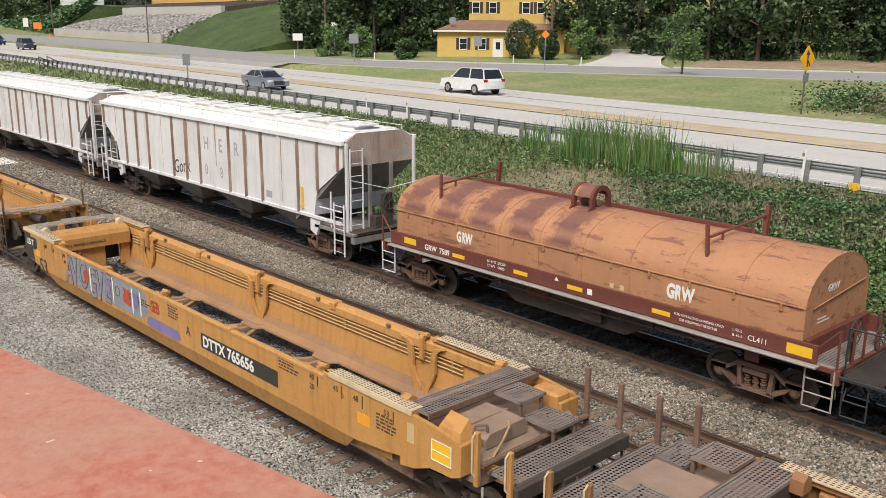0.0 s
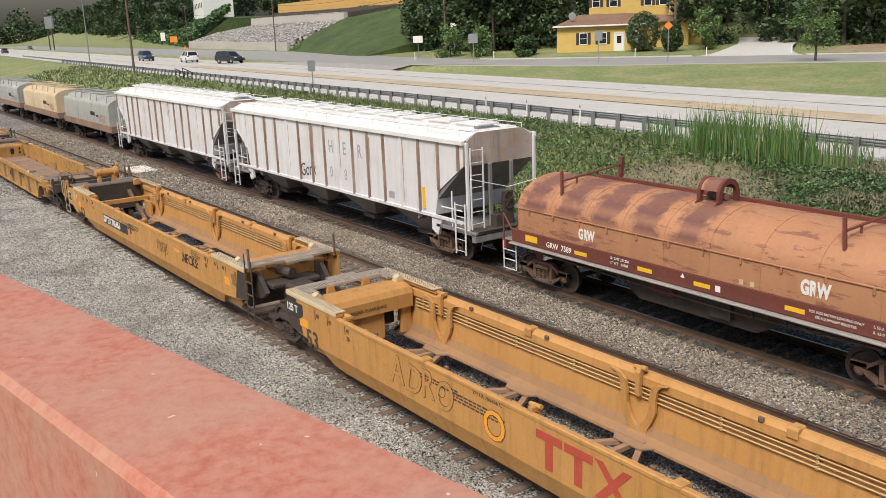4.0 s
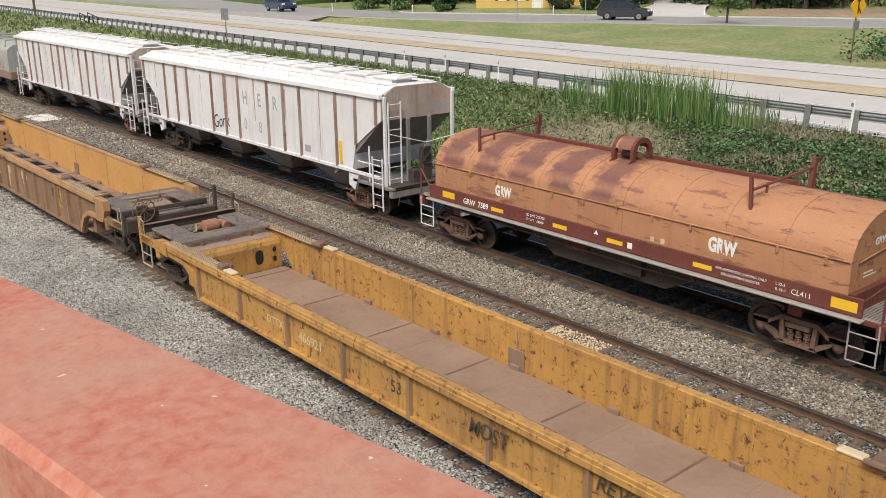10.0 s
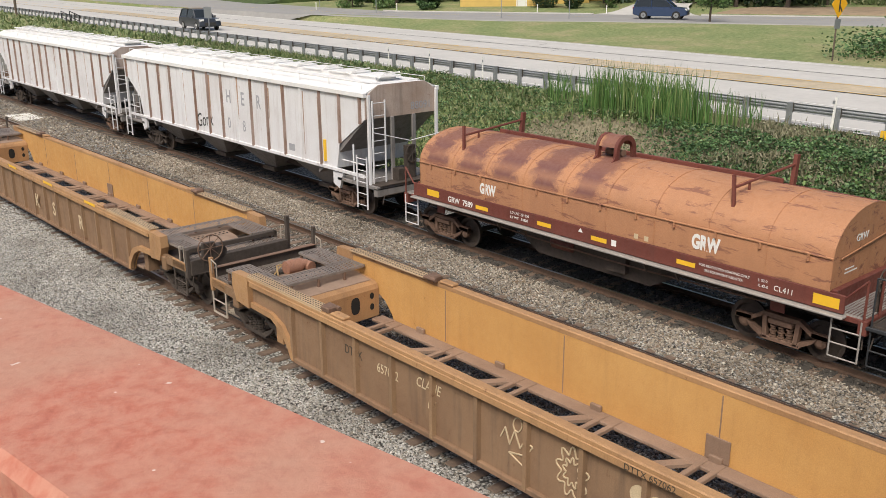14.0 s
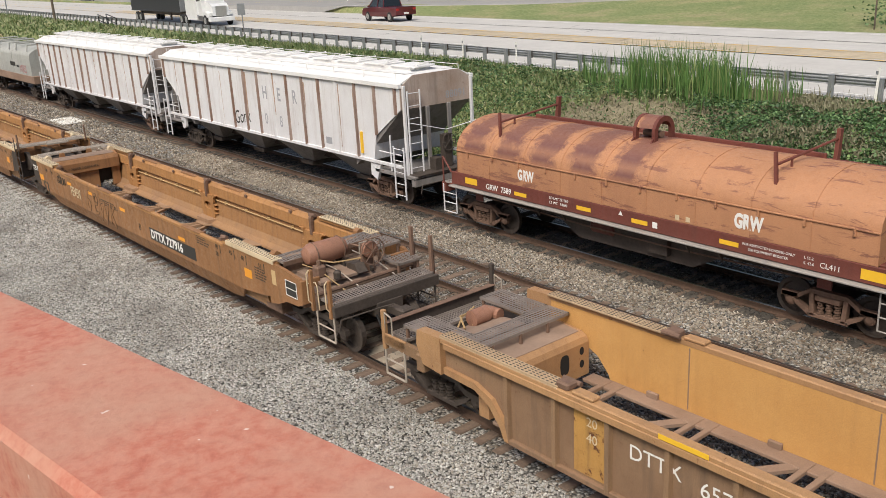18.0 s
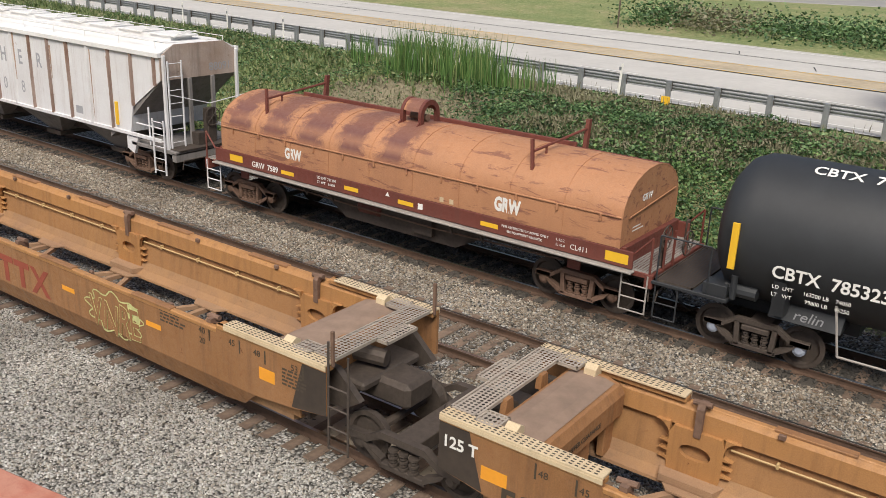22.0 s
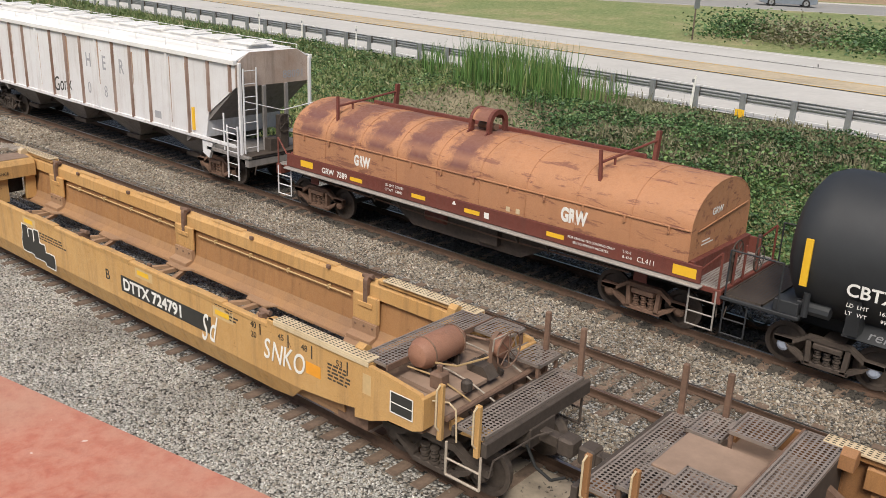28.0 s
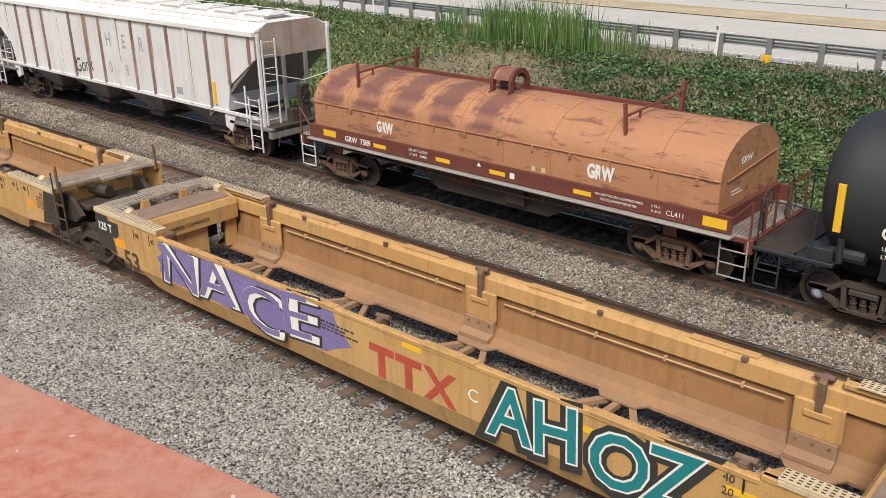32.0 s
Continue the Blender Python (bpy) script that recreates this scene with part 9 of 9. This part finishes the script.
def car_paint(name, c, metal=0.3):
    m, nt, b, co = begin(name, 0.3, metal)
    n = noise_tex(nt, co, 3, 3)
    nt.links.new(ramp(nt, n, [(0.3, tuple(v * 0.88 for v in c)), (0.7, c)]), b.inputs["Base Color"])
    b.inputs["Coat Weight"].default_value = 0.6
    return m


LAMP_W = plain("headlamp_lens", (0.7, 0.7, 0.68), 0.2)
LAMP_R = plain("tail_lamp_lens", (0.35, 0.02, 0.02), 0.25)


def wheel(t, x, y, r, w=0.22):
    s = 1 if y > 0 else -1
    wh = part("wheel", Shape().lathe([(-w / 2, r * 0.8), (-w / 2 + 0.03, r), (w / 2 - 0.03, r), (w / 2, r * 0.8)], (x, y, r), "y", 20), RUBBER, t, "black tyre", smooth=True)
    rim = Shape().lathe([(s * w * 0.45, r * 0.62), (s * (w * 0.52), r * 0.60), (s * w * 0.50, r * 0.15)], (x, y, r), "y", 14)
    part("rim", rim, CHROME, wh)


def body_shell(prof_low, prof_cab, hw):
    """A car body: a lower hull and a narrower cabin, from side profiles."""
    sh = Shape()
    n = len(prof_low)
    rings = []
    for y, inset, drop in ((-hw, 0.06, 0.05), (-hw + 0.08, 0.0, 0.0), (hw - 0.08, 0.0, 0.0), (hw, 0.06, 0.05)):
        xs_ = [p[0] for p in prof_low]
        cx = (min(xs_) + max(xs_)) / 2
        rings.append([(cx + (x - cx) * (1 - inset * 0.3), y, z - drop * (1 if z > 0.6 else -0.5)) for x, z in prof_low])
    vs = [p for r in rings for p in r]
    fs = [(k * n + i, k * n + (i + 1) % n, (k + 1) * n + (i + 1) % n, (k + 1) * n + i) for k in range(3) for i in range(n)]
    sh.add(vs, fs + [tuple(range(n)), tuple(range(3 * n, 4 * n))])
    return sh


def road_car(name, label, kind, m, category="car"):
    t = thing(name, label, category, "cars on the road")
    if kind == "sedan":
        L, hw, r = 4.8, 0.91, 0.33
        low = [(-2.4, 0.35), (-2.4, 0.75), (-2.25, 0.98), (-1.5, 1.03), (1.0, 0.98), (2.1, 0.82), (2.38, 0.62), (2.4, 0.32), (1.9, 0.22), (-1.9, 0.22)]
        cab = [(-1.75, 1.0), (-1.0, 1.40), (0.1, 1.44), (0.55, 1.38), (1.25, 0.96)]
        wx = (-1.4, 1.45)
    elif kind == "suv":
        L, hw, r = 4.9, 0.97, 0.38
        low = [(-2.45, 0.45), (-2.45, 1.0), (-2.35, 1.12), (1.05, 1.12), (2.2, 1.0), (2.43, 0.75), (2.45, 0.4), (1.9, 0.3), (-1.9, 0.3)]
        cab = [(-2.35, 1.10), (-2.1, 1.72), (-1.8, 1.78), (0.2, 1.76), (0.55, 1.68), (1.25, 1.10)]
        wx = (-1.45, 1.5)
    else:
        L, hw, r = 5.7, 1.0, 0.40
        low = [(-2.85, 0.55), (-2.85, 1.18), (-0.75, 1.18), (-0.7, 1.2), (1.3, 1.2), (2.6, 1.1), (2.83, 0.85), (2.85, 0.45), (2.2, 0.38), (-2.2, 0.42)]
        cab = [(-0.72, 1.18), (-0.6, 1.85), (-0.3, 1.9), (0.9, 1.88), (1.15, 1.8), (1.75, 1.18)]
        wx = (-1.75, 1.85)
    part("body", body_shell(low, cab, hw), m, t, smooth=True)
    ci = hw - 0.10
    n = len(cab)
    vs = [(x, -ci + (0.16 if z > 1.2 and i not in (0, n - 1) else 0.0), z) for i, (x, z) in enumerate(cab)] + [(x, ci - (0.16 if z > 1.2 and i not in (0, n - 1) else 0.0), z) for i, (x, z) in enumerate(cab)]
    part("cabin", Shape().add(vs, [tuple(range(n)), tuple(range(n, 2 * n))] + [(i, i + 1, n + i + 1, n + i) for i in range(n - 1)] + [(n - 1, 0, n, 2 * n - 1)]), GLASS, t, "dark glazed cabin")
    rf = [p for p in cab[1:-1]]
    sh = Shape()
    sh.prism([(x, z + 0.005) for x, z in rf] + [(x, z + 0.04) for x, z in rf[::-1]], "y", -ci + 0.14, ci - 0.14)
    part("roof", sh, m, t)
    pil = Shape()
    for s in (-1, 1):
        for (xa, za), (xb, zb) in ((cab[0], cab[1]), (cab[-1], cab[-2])):
            pil.rod((xa, s * (ci + 0.005), za), (xb, s * (ci - 0.15), zb), 0.05, 5)
        xm = (cab[1][0] + cab[-2][0]) / 2
        pil.rod((xm, s * (ci + 0.005), cab[0][1]), (xm, s * (ci - 0.14), cab[2][1]), 0.045, 5)
    part("pillar_frame", pil, m, t)
    for x in wx:
        for s in (-1, 1):
            part("wheel_arch", Shape().lathe([(-0.02, r * 1.18), (0.02, r * 1.18)], (x, s * (hw - 0.035), r), "y", 18), BLACK, t)
            wheel(t, x, s * (hw - 0.07), r)
    e = max(p[0] for p in low)
    for s in (-1, 1):
        part("headlight", Shape().box(e - 0.32, e - 0.02, s * (hw - 0.42), s * (hw - 0.06), 0.66 if kind == "sedan" else 0.82, 0.80 if kind == "sedan" else 0.98, 0.02), LAMP_W, t)
        part("tail_light", Shape().box(-e - 0.01, -e + 0.15, s * (hw - 0.35), s * (hw - 0.03), 0.75 if kind == "sedan" else 0.9, 0.95 if kind == "sedan" else 1.1, 0.02), LAMP_R, t)
        part("wing_mirror", Shape().box(cab[-1][0] - 0.35, cab[-1][0] - 0.2, s * (hw - 0.02), s * (hw + 0.16), cab[0][1] + 0.0, cab[0][1] + 0.14, 0.03), m, t)
    part("grille", Shape().box(e - 0.06, e + 0.015, -hw + 0.45, hw - 0.45, 0.42, 0.72, 0.02), SIGN_BLACK, t)
    part("number_plate", Shape().box(-e - 0.02, -e, -0.25, 0.25, 0.6, 0.75, 0.004), WHITE, t)
    t.scale = (1.08, 1.08, 1.08)
    return t


def drive(t, v, rows, turn=0.0):
    """Rows of (seconds, x) along the main road at v metres from the guardrail; the body points along its way."""
    d = rows[-1][1] - rows[0][1]
    yaw = math.degrees(math.atan(-0.075)) + (0 if d > 0 else 180)
    MOVERS.append((t, [(s, pose(x, y_guard(x) + v, 2.675, 0, 0, yaw)) for s, x in rows]))


def drive_side(t, w, rows, turn=()):
    """Rows of (seconds, x) along the side road; turn: earlier rows (seconds, x, metres from the guardrail)."""
    d = rows[-1][1] - rows[0][1]
    out = []
    pts = [(s, x, y_guard(x) + v) for s, x, v in turn] + [(rows[0][0], rows[0][1], y_side_road(rows[0][1]) + w)]
    for (s, x, y), (_, x2, y2) in zip(pts, pts[1:]):
        out.append((s, pose(x, y, 2.69, 0, 0, math.degrees(math.atan2(y2 - y, x2 - x)))))
    for s, x in rows:
        h = 2.0
        slope = (y_side_road(x + h) - y_side_road(x - h)) / (2 * h)
        out.append((s, pose(x, y_side_road(x) + w, height(x, y_side_road(x) + w) + 0.045, 0, 0, math.degrees(math.atan(slope)) + (0 if d > 0 else 180))))
    MOVERS.append((t, out))


SILVER = car_paint("silver_car_paint", (0.32, 0.36, 0.42), 0.6)
WHITE_C = car_paint("white_car_paint", (0.75, 0.75, 0.74), 0.0)
DARK_C = car_paint("charcoal_car_paint", (0.05, 0.055, 0.065), 0.4)
BLUE_C = car_paint("navy_car_paint", (0.04, 0.07, 0.15), 0.4)
BRIGHT_BLUE = car_paint("blue_car_paint", (0.03, 0.09, 0.35), 0.4)
MAROON = car_paint("maroon_car_paint", (0.12, 0.015, 0.02), 0.4)
lin = lambda t0, x0, sp: [(float(k), x0 + sp * (k - t0)) for k in range(33)]
silver_sedan = road_car("sedan_car", "silver-blue sedan driving along the main road", "sedan", SILVER)
silver_sedan.scale = (1.0, 1.0, 1.0)
drive(silver_sedan, 5.0, lin(0, -63.5, 26.7))
drive(road_car("sport_utility", "white sport utility vehicle driving along the main road", "suv", WHITE_C), 16.0, lin(0, -50, -28.0))
drive(road_car("sport_utility", "charcoal sport utility vehicle in the near lane", "suv", DARK_C), 5.5, lin(15, -52.5, 30.0))
drive(road_car("sport_utility", "dark sport utility vehicle in the near lane", "suv", BLUE_C), 5.0, lin(24.5, -58, 30.0))
drive(road_car("sedan_car", "grey-blue sedan driving along the far lane", "sedan", car_paint("slate_car_paint", (0.09, 0.13, 0.19), 0.4)), 18.3, lin(29.5, -17.5, -17.5))
drive(road_car("sport_utility", "black sport utility vehicle in the middle lane", "suv", DARK_C), 7.6, lin(30.4, -21, 28.0))
drive(road_car("pickup", "maroon pickup driving along the far lane", "pickup", MAROON, "pickup"), 16.0, lin(18, -70, -36.0))
small = road_car("sport_utility", "small black sport utility vehicle beside the lorry", "suv", DARK_C)
small.scale = (0.92, 0.92, 0.92)
drive(small, 8.4, lin(20.25, -26.6, 30.5))
drive_side(road_car("sport_utility", "dark sport utility vehicle on the side road", "suv", DARK_C), 3.2, [(6, -116.5), (7, -97.5), (8, -85.5), (9, -74.2), (10, -60), (11, -45.2), (12, -30.5), (14, -2), (18, 55), (32, 95)],
           [(0, -168.5, 13), (1, -165.5, 13), (2, -161.5, 13.1), (2.5, -157.5, 13.8), (3.5, -148.5, 16.5), (4.5, -140.5, 20.0), (5.25, -129.5, 23.0)])
drive_side(road_car("sport_utility", "navy sport utility vehicle on the side road", "suv", BLUE_C), 3.2, [(9, -122.2), (10, -106.5), (11, -93), (12, -80.5), (13, -68), (14, -55.3), (14.5, -48.8), (15, -41.8), (17, -12), (21, 50), (32, 95)],
           [(0, -199, 15), (2, -194, 15), (3.25, -189, 14.2), (4.5, -182.5, 13.5), (5.25, -177, 13.8), (6, -170.5, 14.6), (7, -158, 17), (8, -141, 21.5)])
drive_side(road_car("sedan_car", "silver coupe on the side road", "sedan", SILVER), 3.2, [(0, -520), (10, -380), (17, -234), (19, -192), (21, -147), (23, -100), (24.2, -79), (24.5, -76.2), (26.5, -54.5), (27, -47.8), (27.5, -40.7), (30, -4), (32, 25)])
drive_side(road_car("pickup", "bright blue pickup on the side road", "pickup", BRIGHT_BLUE, "pickup"), 8.8, [(0, 95), (16, 90), (22, 10), (26.5, -62.8), (27, -70), (32, -145)])


def lorry():
    t = thing("semi_truck", "white tractor unit pulling a black box trailer", "truck", "cars on the road")
    WT, BK = WHITE_C, plain("black_trailer_side", (0.022, 0.023, 0.026), 0.5, 0, 0.2, 1.0, 0.05)
    part("trailer_box", Shape().box(-22.8, -7.2, -1.29, 1.29, 1.15, 4.05, 0.03), BK, t, "matt black box trailer")
    part("trailer_front", Shape().box(-7.2, -7.1, -1.27, 1.27, 1.2, 4.02), GALV, t, "bare metal trailer front")
    part("top_rail", Shape().box(-22.85, -7.1, -1.31, -1.28, 3.93, 4.06).box(-22.85, -7.1, 1.28, 1.31, 3.93, 4.06), BK, t)
    part("bottom_rail", Shape().box(-22.85, -7.1, -1.31, -1.28, 1.12, 1.24).box(-22.85, -7.1, 1.28, 1.31, 1.12, 1.24), BK, t)
    part("round_emblem", Shape().ring((-9.1, -1.30, 3.1), "y", 0.55, 0.035, 20), CHROME, t)
    part("emblem_bar", Shape().box(-9.55, -8.65, -1.305, -1.295, 2.98, 3.22, 0.002), LAMP_R, t)
    part("frame", Shape().box(-22.5, -0.4, -0.45, 0.45, 0.75, 1.1), STEEL_DK, t)
    for x in (-21.4, -20.1, -7.2, -5.9, -0.9):
        for s in (-1, 1):
            wheel(t, x, s * 1.1, 0.5, 0.3)
    part("landing_gear", Shape().box(-11.4, -11.2, -0.9, -0.75, 0.3, 1.15).box(-11.4, -11.2, 0.75, 0.9, 0.3, 1.15), STEEL_DK, t)
    part("sleeper", Shape().add([(-5.8, -1.22, 1.0), (-2.9, -1.22, 1.0), (-2.9, 1.22, 1.0), (-5.8, 1.22, 1.0), (-5.8, -1.18, 3.75), (-3.0, -1.18, 3.55), (-3.0, 1.18, 3.55), (-5.8, 1.18, 3.75)], [(0, 1, 2, 3), (4, 5, 6, 7), (0, 1, 5, 4), (1, 2, 6, 5), (2, 3, 7, 6), (3, 0, 4, 7)]), WT, t, "white sleeper with a tall roof")
    part("roof_fairing", Shape().prism([(-5.8, 3.7), (-5.8, 4.0), (-4.6, 3.95), (-3.0, 3.5), (-2.3, 3.1), (-2.9, 3.1)], "y", -1.15, 1.15), WT, t)
    part("cab", Shape().prism([(-2.95, 0.9), (-2.95, 3.2), (-2.3, 3.12), (-1.75, 2.3), (-1.75, 0.9)], "y", -1.1, 1.1), WT, t)
    part("windscreen", Shape().prism([(-2.28, 3.05), (-1.78, 2.32), (-1.74, 2.34), (-2.22, 3.08)], "y", -1.0, 1.0), GLASS, t)
    for s in (-1, 1):
        part("side_window", Shape().prism([(-2.85, 2.25), (-2.85, 2.95), (-2.4, 2.9), (-2.0, 2.25)], "y", s * 1.105, s * 1.115), GLASS, t)
        part("sleeper_window", Shape().box(-5.0, -4.4, s * 1.215, s * 1.225, 2.3, 2.9, 0.02), GLASS, t)
        part("roof_window", Shape().prism([(-5.2, 3.3), (-4.1, 3.3), (-4.3, 3.52), (-5.2, 3.56)], "y", s * 1.19, s * 1.2), GLASS, t)
        part("wing_mirror", Shape().box(-2.0, -1.85, s * 1.35, s * 1.45, 2.2, 2.8), SIGN_BLACK, t)
        part("fender", Shape().prism([(-1.5, 0.8), (-1.4, 1.15), (-0.9, 1.3), (-0.35, 1.15), (-0.25, 0.8)], "y", s * 0.75, s * 1.2), WT, t)
        part("headlight", Shape().box(-0.2, -0.02, s * 0.72, s * 1.1, 0.95, 1.2, 0.03), LAMP_W, t)
        part("fuel_tank", Shape().rod((-4.8, s * 0.9, 0.75), (-2.6, s * 0.9, 0.75), 0.32, 12), CHROME, t)
        part("side_skirt", Shape().box(-5.7, -2.9, s * 1.18, s * 1.22, 0.5, 1.05), WT, t)
    part("bonnet", Shape().prism([(-1.8, 0.9), (-1.8, 2.28), (-0.45, 1.95), (-0.1, 1.7), (0.0, 0.9)], "y", -0.78, 0.78), WT, t)
    part("grille", Shape().box(-0.02, 0.05, -0.5, 0.5, 0.85, 1.75, 0.03), CHROME, t)
    part("bumper", Shape().box(-0.2, 0.15, -1.2, 1.2, 0.4, 0.8, 0.06), WT, t)
    return t


big = lorry()
big.scale = (1.1, 1.1, 1.1)
drive(big, 5.3, lin(20, -32.6, 26.2))


# ---- tracks ----
railway("railway_track", Y1, -320, 60, "near railway track with dark timber ties under the moving train", -75, 8)
railway("railway_track", Y2, -320, 60, "empty middle railway track with bare rusty-sided rails", -85, 6)
railway("railway_track", Y3, -320, 60, "far railway track under the standing freight cars", -85, 3)


# ---- what moves ----
def motions():
    for t, rows in MOVERS:
        walk(t, rows)
    for t, x0 in TRAIN:
        walk(t, [(s, track_pose(Y1, x0 + d, 0.05)) for s, d in ROWS_S])
    times = [i / 12 for i in range(12 * 32 + 1)]
    ts, ds = [r[0] for r in ROWS_S], [r[1] for r in ROWS_S]
    along = [float(np.interp(s, ts, ds)) for s in times]
    for ax, x in SPINNING:
        base = ax.matrix_basis.translation.copy()
        start = next(x0 for t, x0 in TRAIN if t == ax.parent) + x
        near = [i for i, d in enumerate(along) if -60 < start + d < 8]
        turn = lambda d: Matrix.Translation(base) @ Matrix.Rotation(d / 0.39, 4, "Y")
        if not near:
            continue
        rows = [(times[i], turn(along[i])) for i in near]
        if near[0] > 0:
            rows.insert(0, (0.0, turn(along[near[0]])))
        if near[-1] < len(times) - 1:
            rows.append((32.0, turn(along[near[-1]])))
        walk(ax, rows)


motions()
